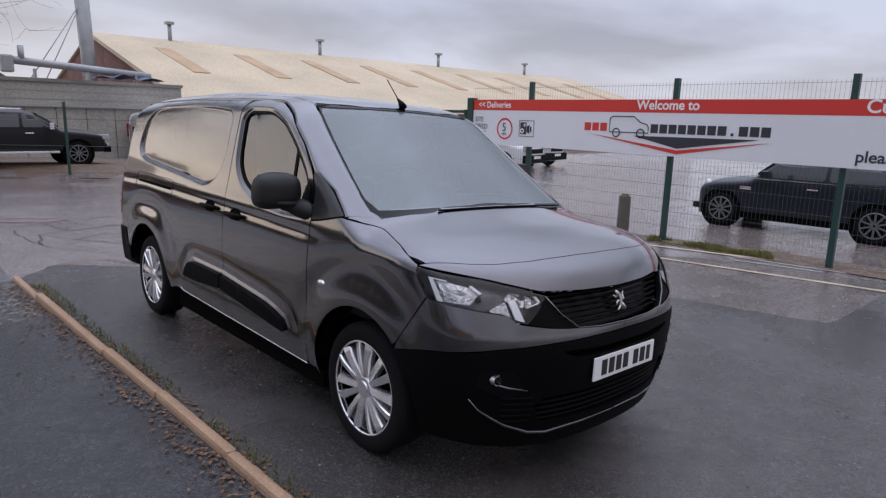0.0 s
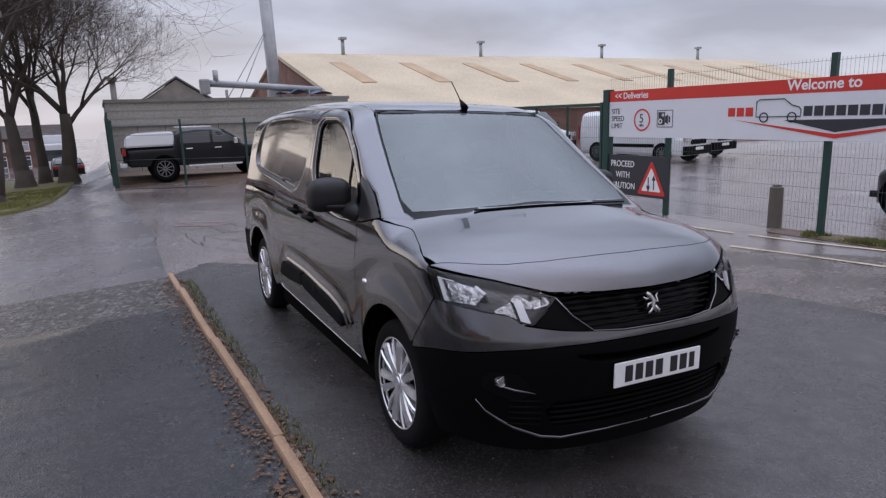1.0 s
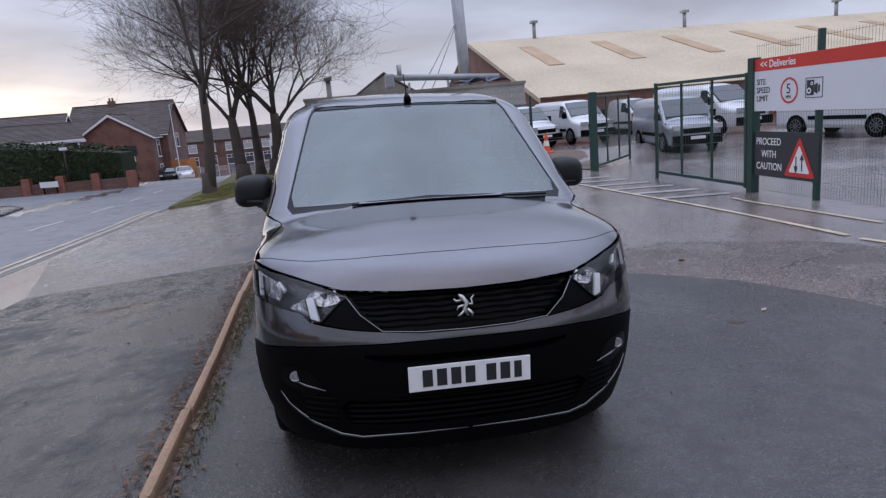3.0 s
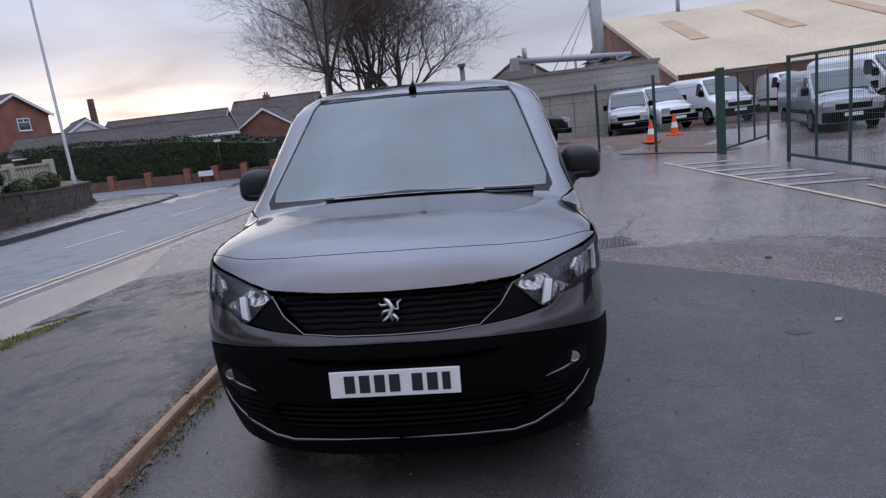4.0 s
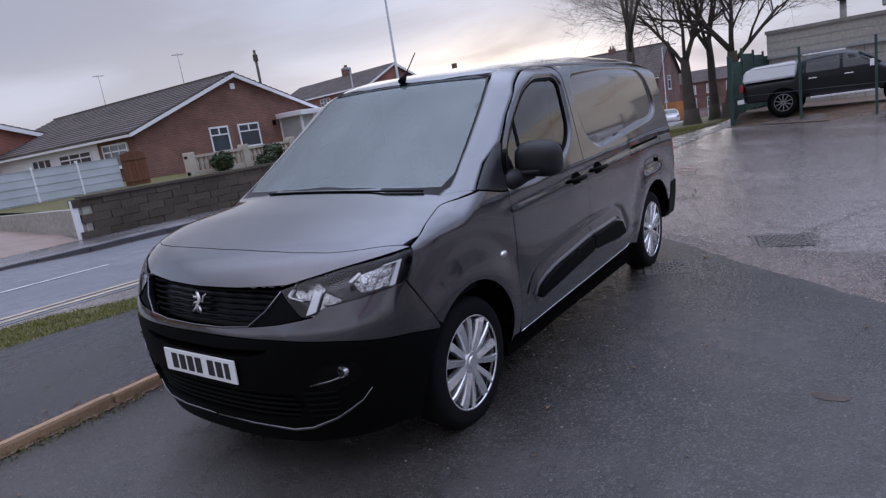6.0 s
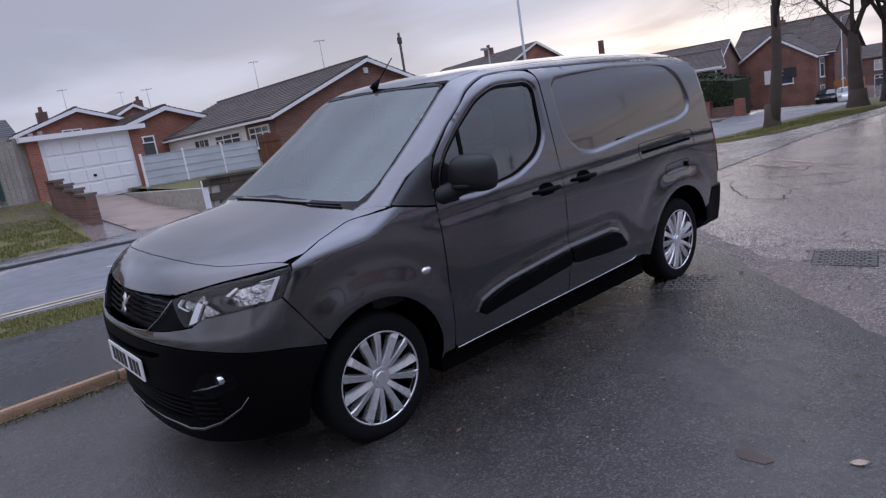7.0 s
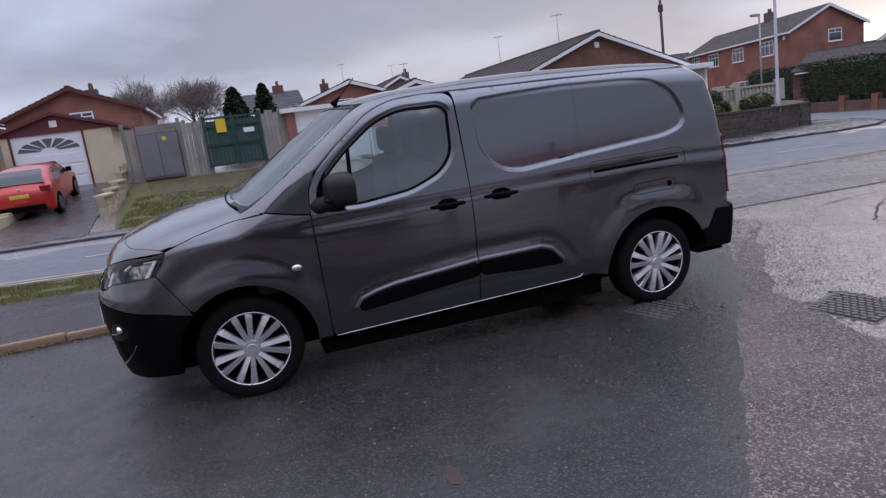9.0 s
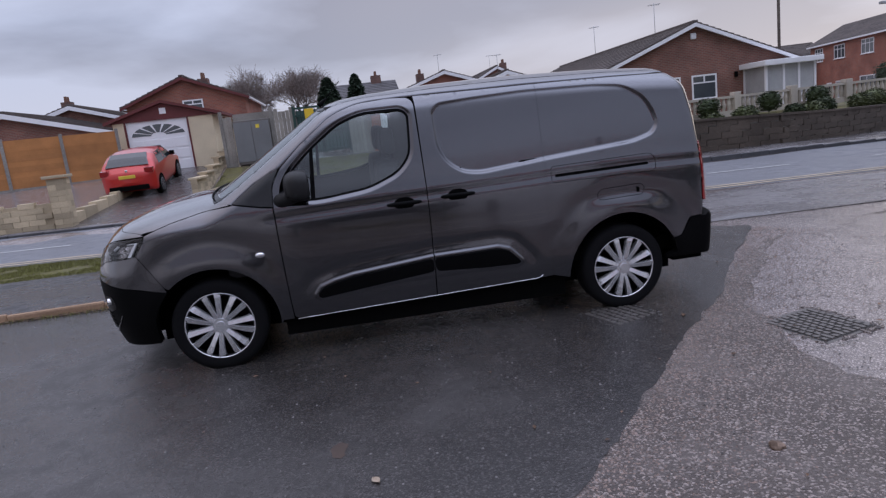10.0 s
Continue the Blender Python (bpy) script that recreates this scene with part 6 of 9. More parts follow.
big = thing("cream_roofed_factory", pose(0, 0, 0), "long brick factory with a cream corrugated roof", "factory")
GX0, GX1, EY, RY, EZ, RZ = 11.5, 70.0, 33.0, 51.7, 1.98, 7.15
boxes("wall", BRICK_Y, big, (GX0, EY + .3, -1.5, GX1, EY + .6, EZ - .05))
bm = bmesh.new()
prism(bm, [(EY + .35, -1.5), (RY * 2 - EY - .35, -1.5), (RY * 2 - EY - .35, EZ), (RY, RZ - .12), (EY + .35, EZ)], "x", GX0 + .05, GX0 + .35)
part("gable_wall", bm, BRICK_X, big, "old brick gable end")
bm = bmesh.new()
n = int((GX1 - GX0) / .09)
rows = []
for k in range(n + 1):
    x = GX0 - .15 + (GX1 - GX0 + .15) * k / n
    w = .025 * (1 if k % 2 else -1)
    rows.append((bm.verts.new((x, EY, EZ + w)), bm.verts.new((x, RY, RZ + w))))
for a, b in zip(rows, rows[1:]):
    bm.faces.new((a[0], b[0], b[1], a[1]))
part("front_roof", bm, M_CREAM_ROOF, big, "cream corrugated roof slope", smooth=False)
bm = bmesh.new()
prism(bm, [(RY, RZ), (RY * 2 - EY, EZ), (RY * 2 - EY, EZ - .1), (RY, RZ - .1)], "x", GX0 - .15, GX1)
part("back_roof", bm, M_CREAM_ROOF, big)
bm = bmesh.new()
prism(bm, [(EY - .1, EZ - .02), (RY, RZ + .05), (RY, RZ - .22), (EY - .1, EZ - .3)], "x", GX0 - .2, GX0 - .12)
part("barge_board", bm, M_CREAM_ROOF, big)
bm = bmesh.new()
prism(bm, [(GX1 - .1, EZ - 3)] + [(GX1 - .1, EZ), (GX1 + 5, EZ - 1), (GX1 + 5, EZ - 3)], "y", EY + 4, RY + 10)
part("far_lean_to", bm, M_CREAM_ROOF, big)
slope = math.atan2(RZ - EZ, RY - EY)
for k in range(9):
    x = GX0 + 3.2 + k * 6.1
    t0, t1 = .42, .80
    bm = bmesh.new()
    box(bm, x, EY + (RY - EY) * t0, -.02, x + 1.17, EY + (RY - EY) * t1, .02)
    for v in bm.verts:
        v.co.z += EZ + (RZ - EZ) * (v.co.y - EY) / (RY - EY) + .04
    part("rooflight", bm, M_BROWN_ROOF, big, "browned translucent roof strip")
for k, x in enumerate((17.2, 31.0, 46.0, 60.5)):
    v = thing("roof_vent", pose(x, RY - .2, RZ), "small grey metal roof vent with a cap", "vent", group="roof vents")
    curve_part("vent_pipe", [(0, 0, -.1), (0, 0, 1.15)], .16, M_GALV, v)
    boxes("vent_cap", M_GALV, v, (-.3, -.3, 1.15, .3, .3, 1.38), bevel=.05)
stack = thing("chimney_stack", pose(9.9, 46.0, -1.0, 0, -1.5, 0), "tall grey metal chimney stack", "chimney")
curve_part("stack_pipe", [(0, 0, 0), (0, 0, 6), (0, 0, 12.6)], .45, M_GALV, stack)
for dx in (-3.8, -2.9):
    curve_part("stay_wire", [(0, 0, 9.5), (dx, -1, 4.2)], .03, M_GALV, stack)
far_shed = thing("gabled_shed", pose(5.8, 73, -1.2), "pale gabled shed far behind the yard", "shed")
bm = bmesh.new()
prism(bm, [(-4.6, 0), (4.6, 0), (4.6, 4.6), (0, 7.6), (-4.6, 4.6)], "y", 0, 14)
part("gable_wall", bm, M_CONC, far_shed)
bm = bmesh.new()
prism(bm, [(-4.9, 4.5), (0, 7.75), (4.9, 4.5), (4.9, 4.7), (0, 7.95), (-4.9, 4.7)], "y", -.2, 14.2)
part("roof", bm, M_TILE_GREY, far_shed)
flue = thing("roof_flue", pose(-.6, 62, -1), "slim dark metal flue", "flue")
curve_part("flue_pipe", [(0, 0, 0), (0, 0, 6.6)], .25, M_GALV_DARK, flue)
boxes("flue_cap", M_GALV_DARK, flue, (-.4, -.4, 6.6, .4, .4, 6.9), bevel=.05)

# ---- parked vehicles ----
def paint(name, colour, metal=.2, coat=.9, spec=.5):
    return plain(name, colour, .3, metal=metal, vary=.05, scale=3, coat=coat, spec=spec)


M_WHITE_PAINT = paint("white_van_paint", (.66, .67, .69), 0)
M_SILVER_PAINT = paint("silver_blue_paint", (.30, .32, .36), .5)
M_BLACK_PAINT = paint("black_car_paint", (.006, .0065, .008), 0, .12, .25)
M_NAVY_PAINT = paint("dark_navy_paint", (.009, .011, .019), 0, .25, .3)
M_RED_PAINT = paint("bright_red_paint", (.50, .018, .015))
M_CAR_GLASS = plain("dark_car_glass", (.025, .03, .034), .05, vary=.2, spec=.9)
M_LAMP_CLEAR = plain("clear_lamp", (.55, .56, .58), .1, metal=.5, vary=.1)
M_ALLOY = plain("dull_grey_alloy", (.20, .20, .21), .35, metal=.6, vary=.15)
M_YELLOW_PLATE = plain("yellow_plate", (.72, .52, .06), .4, vary=.05)


def road_wheel(parent, x, y, r, side, width=.2, spokes=10):
    w = new("wheel")
    w.parent = parent
    w.matrix_basis = pose(x, y, r)
    bm = bmesh.new()
    cyl(bm, (-width / 2, 0, 0), (width / 2, 0, 0), r, r, 28)
    bmesh.ops.bevel(bm, geom=[e for e in bm.edges if len(e.link_faces) == 2 and any(len(f.verts) > 8 for f in e.link_faces)], offset=.03, segments=2, affect="EDGES")
    part("tyre", bm, M_RUBBER, w, smooth=False)
    bm = bmesh.new()
    o = side * (width / 2 + .003)
    cyl(bm, (o - side * .03, 0, 0), (o, 0, 0), r * .66, r * .66, 24)
    part("rim", bm, M_LINER, w)
    bm = bmesh.new()
    tube(bm, [(o, r * .655 * math.cos(2 * math.pi * k / 28), r * .655 * math.sin(2 * math.pi * k / 28)) for k in range(28)], .011, seg=6, cyclic=True)
    part("rim_lip", bm, M_ALLOY, w, smooth=True)
    for k in range(spokes):
        a = 2 * math.pi * k / spokes
        boxes("spoke", M_ALLOY, w, (o - .004 * side, -.014, .02, o + .010 * side, .014, r * .66), at=Matrix.Rotation(a, 4, "X"))


def car(name, at, label, category, body_mat, profile, belt, width, taper, wheels, wheel_r, panes, screens, lamps, extras=(), rounds=(), group="", nose=.45, tail=.3, soft=.14):
    """A parked vehicle, nose at y = 0 and tail towards +y: body, wheels, side panes, screens and lamps are parts."""
    c = thing(name, at, label, category, group=group)
    top, length = max(z for _, z in profile), max(y for y, _ in profile)

    def span(y):
        """The lowest and highest place of the outline at a station."""
        zs = []
        for (y0, z0), (y1, z1) in zip(profile, profile[1:] + profile[:1]):
            if min(y0, y1) <= y <= max(y0, y1) and y0 != y1:
                zs.append(z0 + (z1 - z0) * (y - y0) / (y1 - y0))
        return min(zs), max(zs)

    def hw(z, y=None):
        """The half-breadth at a height, and, where given, at a station."""
        t = max(0, (z - belt) / (top - belt))
        w = width * (1 - (1 - taper) * t ** 1.15) * (1 - .035 * max(0, (belt - .25 - z) / .5) ** 2)
        if y is None:
            return w
        n, e = min(1, max(0, y / nose)), min(1, max(0, (length - y) / tail))
        d = min(1, max(0, (span(y)[1] - z) / soft))
        return w * (1 - (1 - n) ** 3) ** .34 * (1 - (1 - e) ** 3) ** .34 * (1 - (1 - d) ** 2.3) ** .43

    def spread(n):
        return [length * (.5 - .5 * math.cos(math.pi * k / n)) for k in range(n + 1)]
    bm = bmesh.new()
    rows = []
    for y in sorted(set(spread(34) + [min(length - .002, max(.002, q + d)) for q, _ in profile for d in (-.02, .02)])):
        lo, hi = span(min(length - .0005, max(.0005, y)))
        row = [(0, lo)] + [(hw(z, min(length - .0005, max(.0005, y))), z) for z in [lo + (hi - lo) * f for f in (0, .1, .25, .4, .55, .68, .78, .86, .92, .96, .985)]] + [(0, hi)]
        rows.append([bm.verts.new((-x, y, z)) for x, z in row] + [bm.verts.new((x, y, z)) for x, z in reversed(row[1:-1])])
    for q, r in zip(rows, rows[1:]):
        for k in range(len(q)):
            bm.faces.new((q[k], q[(k + 1) % len(q)], r[(k + 1) % len(q)], r[k]))
    bm.faces.new(rows[0]), bm.faces.new(rows[-1])
    bmesh.ops.remove_doubles(bm, verts=bm.verts[:], dist=1e-4)
    bmesh.ops.recalc_face_normals(bm, faces=bm.faces[:])
    part("body", bm, body_mat, c, smooth=True)
    for y in wheels:
        for s in (1, -1):
            bm = bmesh.new()
            cyl(bm, (s * (width - .12), y, wheel_r), (s * (width + .006), y, wheel_r), wheel_r * 1.17, wheel_r * 1.17, 28)
            part("wheel_arch", bm, M_LINER, c)
            road_wheel(c, s * (width - .085), y, wheel_r, s)
    for poly in panes:
        for s in (1, -1):
            bm = bmesh.new()
            v, f = fill(rounded(poly, .05), .14)
            vs = [bm.verts.new((s * (hw(z, y) + .006), y, z)) for y, z in v]
            for t in f:
                bm.faces.new([vs[i] for i in t])
            edge = [e for e in bm.edges if len(e.link_faces) == 1]
            for q in bmesh.ops.extrude_edge_only(bm, edges=edge)["geom"]:
                if isinstance(q, bmesh.types.BMVert):
                    q.co.x -= s * .03
            bmesh.ops.recalc_face_normals(bm, faces=bm.faces[:])
            part("side_window", bm, M_CAR_GLASS, c)
    for nm, (y0, z0), (y1, z1), f0, f1 in screens:
        bm = bmesh.new()
        strips = []
        for k in range(7):
            y = y0 + (y1 - y0) * k / 6
            z, f = span(y)[1] + .010, f0 + (f1 - f0) * k / 6
            strips.append([bm.verts.new((u * hw(z) * f, y, z + lift)) for u, lift in ((-1, -.05), (-1, 0), (-.96, .012), (0, .02), (.96, .012), (1, 0), (1, -.05))])
        for q, r in zip(strips, strips[1:]):
            for k in range(6):
                bm.faces.new((q[k], q[k + 1], r[k + 1], r[k]))
        bmesh.ops.recalc_face_normals(bm, faces=bm.faces[:])
        part(nm, bm, M_CAR_GLASS, c)
    for nm, mat, s, both in lamps:
        for sg in ((1, -1) if both else (1,)):
            x0, y0, z0, x1, y1, z1 = s
            boxes(nm, mat, c, (sg * x0, y0, z0, sg * x1, y1, z1), bevel=.012)
    for nm, mat, s in extras:
        boxes(nm, mat, c, s, bevel=.015)
    for nm, mat, (x0, y0, z0), (rx, ry, rz) in rounds:
        for sg in (1, -1):
            bm = bmesh.new()
            bmesh.ops.create_uvsphere(bm, u_segments=20, v_segments=12, radius=1, matrix=Matrix.Translation((sg * x0, y0, z0)) @ Matrix.Rotation(radians(sg * 35), 4, "Z") @ Matrix.Diagonal((rx, ry, rz, 1)))
            part(nm, bm, mat, c, smooth=True)
    return c


def panel_van(at, label, paint_mat, k=1.0, plate=True):
    """A medium delivery van of plain shape."""
    prof = [(0, .35), (0, .78), (.10, 1.0), (.85, 1.18), (1.65, 1.86), (1.95, 1.96), (4.85, 1.96), (4.95, 1.8), (4.98, .40), (4.9, .28), (.1, .25)]
    return car("delivery_van", at @ Matrix.Scale(k, 4), label, "van", paint_mat, prof, 1.15, .93, .84, (.95, 4.0), .335,
               [[(1.15, 1.22), (1.95, 1.2), (1.95, 1.72), (1.68, 1.72), (1.4, 1.5)]],
               [("windscreen", (.93, 1.24), (1.62, 1.82), .90, .92)],
               [("headlight", M_LAMP_CLEAR, (.52, -.012, .78, .86, .12, .96), True), ("tail_light", M_RED_LENS, (.84, 4.92, .8, .93, 4.995, 1.4), True), ("door_mirror", M_BLACK, (.93, 1.2, 1.15, 1.12, 1.32, 1.4), True)],
               [("grille", M_BLACK, (-.5, -.015, .66, .5, .05, .84)), ("bumper", M_BLACK, (-.86, -.04, .28, .86, .12, .60)), ("number_plate", M_PLATE, (-.26, -.055, .45, .26, -.03, .56)), ("door_strip", M_BLACK, (.925, 1.3, .55, .945, 3.5, .68)), ("door_strip", M_BLACK, (-.945, 1.3, .55, -.925, 3.5, .68))], group="yard vans", nose=.4, tail=.15, soft=.2)


def ground_pose(x, y, rz):
    return pose(x, y, height(x, y) + .02, 0, 0, rz)


# the yard: noses towards the gate
panel_van(ground_pose(11.34, 16.4, -10), "silver-blue small van parked nose out in the yard", M_SILVER_PAINT, .94)
panel_van(ground_pose(15.6, 19.5, 12), "white van with roof bars parked behind a silver van", M_WHITE_PAINT)
panel_van(ground_pose(17.6, 14.0, 10), "white long van parked nose out behind the welcome sign", M_WHITE_PAINT)
panel_van(ground_pose(20.9, 15.5, 8), "white van parked deep in the yard", M_WHITE_PAINT)
panel_van(ground_pose(11.3, 24.5, 9), "white van with a dark bumper in the yard row", M_WHITE_PAINT)
panel_van(ground_pose(13.0, 34.0, 43), "white van parked slantwise by the factory", M_WHITE_PAINT)
panel_van(ground_pose(8.9, 24.6, 16), "white van behind the orange cones in the yard row", M_WHITE_PAINT, .95)
panel_van(ground_pose(6.6, 23.9, -12), "pale silver van with a dark bumper by the grey shed", paint("pale_silver_paint", (.42, .43, .45), .3), .9)
panel_van(ground_pose(17.3, 30.5, 15), "white van parked in a row by the factory", M_WHITE_PAINT)
panel_van(ground_pose(20.5, 29.5, 15), "white van parked in a row by the factory", M_WHITE_PAINT)

# black pickup with a white load cover
UP = .0
PICK = [(y, z + UP) for y, z in [(0, .52), (0, .80), (.06, .95), (.22, 1.06), (.7, 1.13), (1.40, 1.20), (1.75, 1.48), (2.05, 1.66), (2.35, 1.74), (2.9, 1.75), (3.45, 1.70), (3.62, 1.62), (3.72, 1.16), (5.25, 1.14), (5.30, .95), (5.28, .62), (5.1, .5), (.15, .44)]]
pick = car("pickup_truck", ground_pose(3.80, 21.85, 90), "black pickup truck with a white hard load cover", "pickup", M_BLACK_PAINT, PICK, 1.15 + UP, .9, .80, (.95, 4.05), .40,
           [[(y, z + UP) for y, z in q] for q in ([(1.68, 1.22), (2.42, 1.22), (2.42, 1.62), (2.12, 1.60)], [(2.50, 1.22), (3.5, 1.22), (3.42, 1.56), (2.50, 1.63)])],
           [("windscreen", (1.45, 1.24 + UP), (2.0, 1.63 + UP), .9, .9)],
           [("headlight", M_LAMP_CLEAR, (.48, -.015, .84 + UP, .84, .32, 1.0 + UP), True), ("tail_light", M_RED_LENS, (.76, 5.2, .88 + UP, .895, 5.31, 1.12 + UP), True), ("door_mirror", M_CHROME, (.9, 1.62, 1.16 + UP, 1.10, 1.74, 1.36 + UP), True), ("side_step", M_SILVER, (.82, 1.5, .42, 1.0, 3.3, .49), True), ("roof_bar", M_SILVER, (.70, 2.4, 1.74 + UP, .74, 3.5, 1.79 + UP), True), ("door_handle", M_CHROME, (.885, 2.15, 1.02 + UP, .915, 2.38, 1.06 + UP), True), ("door_handle", M_CHROME, (.885, 3.1, 1.02 + UP, .915, 3.33, 1.06 + UP), True), ("fog_light", M_LAMP_CLEAR, (.55, -.01, .60 + UP, .75, .05, .70 + UP), True)],
           [("grille", M_CHROME, (-.42, -.02, .70 + UP, .42, .05, .98 + UP)), ("bumper", M_BLACK, (-.80, -.06, .42 + UP, .80, .15, .62 + UP)), ("rear_bumper", M_SILVER, (-.8, 5.2, .5 + UP, .8, 5.42, .64 + UP))])
bm = bmesh.new()
prism(bm, [(y, z + UP) for y, z in [(3.66, 1.16), (5.24, 1.15), (5.18, 1.50), (4.9, 1.62), (3.9, 1.66), (3.66, 1.64)]], "x", -.84, .84)
for v in bm.verts:
    v.co.x *= 1 - .12 * max(0, (v.co.z - 1.2 - UP) / .5)
bmesh.ops.bevel(bm, geom=bm.edges[:], offset=.05, segments=3, affect="EDGES")
part("load_cover", bm, M_WHITE_PAINT, pick, "white hard load cover")

# dark small hatchback behind the fence
MINI = [(0, .30), (.0, .52), (.06, .66), (.16, .77), (.45, .86), (1.0, .93), (1.12, .96), (1.52, 1.30), (1.72, 1.38), (2.3, 1.405), (3.0, 1.37), (3.22, 1.30), (3.52, 1.02), (3.66, .86), (3.72, .55), (3.70, .30), (3.55, .19), (.12, .17)]
car("small_hatchback", ground_pose(10.12, 3.42, 181), "dark navy small hatchback parked behind the fence", "car", M_NAVY_PAINT, MINI, .90, .845, .80, (.62, 3.10), .315,
    [[(1.25, .95), (2.3, .95), (2.3, 1.29), (1.68, 1.31)], [(2.36, .95), (3.25, .96), (3.06, 1.28), (2.36, 1.30)]],
    [("windscreen", (1.16, 1.01), (1.52, 1.31), .84, .86)],
    [("door_mirror", M_NAVY_PAINT, (.83, 1.3, .93, 1.0, 1.42, 1.06), True), ("side_vent", M_CHROME, (.843, .93, .70, .853, 1.13, .76), True), ("door_handle", M_CHROME, (.838, 2.05, .78, .862, 2.22, .81), True), ("sill", M_LINER, (.72, .98, .19, .846, 2.75, .30), True)],
    [("chrome_line", M_CHROME, (.832, 1.15, .905, .850, 3.3, .922)), ("chrome_line", M_CHROME, (-.850, 1.15, .905, -.832, 3.3, .922)), ("grille", M_BLACK, (-.35, -.012, .36, .35, .05, .52)), ("bumper", M_NAVY_PAINT, (-.6, -.03, .24, .6, .1, .36))],
    rounds=[("headlight", M_LAMP_CLEAR, (.585, .235, .70), (.115, .07, .125))], nose=.62, tail=.4, soft=.12)

# red hatchback on the drive
HATCH = [(0, .38), (0, .62), (.08, .76), (.30, .86), (1.05, 1.00), (1.4, 1.21), (1.75, 1.40), (2.1, 1.48), (2.7, 1.50), (3.25, 1.45), (3.6, 1.30), (3.88, 1.06), (4.05, .93), (4.1, .60), (4.05, .38), (3.9, .27), (.12, .24)]
car("red_hatchback", pose(-21.35, -5.95, height(-21.35, -5.95) - .03, -9.0, 0, -90), "bright red hatchback parked on a sloping drive", "car", M_RED_PAINT, HATCH, .98, .87, .80, (.8, 3.35), .32,
    [[(1.45, 1.02), (2.35, 1.02), (2.35, 1.40), (1.95, 1.40)], [(2.42, 1.02), (3.25, 1.03), (3.1, 1.38), (2.42, 1.40)]],
    [("windscreen", (1.1, 1.05), (1.72, 1.40), .88, .9), ("rear_window", (3.30, 1.44), (3.84, 1.10), .80, .82)],
    [("tail_light", M_RED_LENS, (.56, 3.86, .86, .835, 4.03, 1.04), True), ("door_mirror", M_BLACK, (.86, 1.45, 1.0, 1.02, 1.56, 1.15), True), ("door_handle", M_RED_PAINT, (.862, 2.1, .90, .885, 2.3, .935), True)],
    [("number_plate", M_YELLOW_PLATE, (-.26, 4.075, .74, .26, 4.11, .85)), ("bumper_insert", M_BLACK, (-.62, 4.02, .34, .62, 4.13, .50)), ("rear_wiper", M_BLACK, (-.02, 3.66, 1.19, .22, 3.70, 1.215)), ("badge", M_CHROME, (-.04, 4.02, .95, .04, 4.05, 1.02))], nose=.5, tail=.34, soft=.13)
# far cars along the street
for x, y, rz, m, lab in ((-16.6, 68.5, 20, M_WHITE_PAINT, "white car parked at the far kerb"), (-18.4, 68.0, 12, M_BLACK_PAINT, "black car parked at the far kerb"), (-4.4, 47, 185, M_BLACK_PAINT, "dark car standing on the street"), (-4.6, 56, 183, M_SILVER_PAINT, "silver car standing on the street")):
    car("parked_car", ground_pose(x, y, rz), lab, "car", m, HATCH, .98, .87, .80, (.8, 3.35), .32,
        [[(1.45, 1.02), (2.35, 1.02), (2.35, 1.40), (1.95, 1.40)], [(2.42, 1.02), (3.25, 1.03), (3.1, 1.38), (2.42, 1.40)]],
        [("windscreen", (1.1, 1.05), (1.72, 1.40), .88, .9), ("rear_window", (3.32, 1.42), (3.82, 1.13), .86, .86)],
        [("headlight", M_LAMP_CLEAR, (.5, 0, .66, .82, .15, .84), True), ("tail_light", M_RED_LENS, (.50, 3.86, .82, .86, 4.08, 1.0), True)], group="street cars")
lorry = thing("box_lorry", ground_pose(-5.6, 60, 0), "white box lorry on the far street", "lorry")
boxes("cab", M_WHITE_PAINT, lorry, (-1.2, 0, .5, 1.2, 1.9, 3.0), bevel=.12)
boxes("cargo_box", M_WHITE_PAINT, lorry, (-1.25, 2.1, .9, 1.25, 8, 3.7), bevel=.04)
boxes("windscreen", M_CAR_GLASS, lorry, (-1.05, -.02, 1.6, 1.05, .05, 2.5))
boxes("bumper", M_BLACK, lorry, (-1.2, -.1, .35, 1.2, .2, .9))
for y in (1.0, 6.5):
    for s in (1, -1):
        road_wheel(lorry, s * 1.05, y, .48, s, .3)

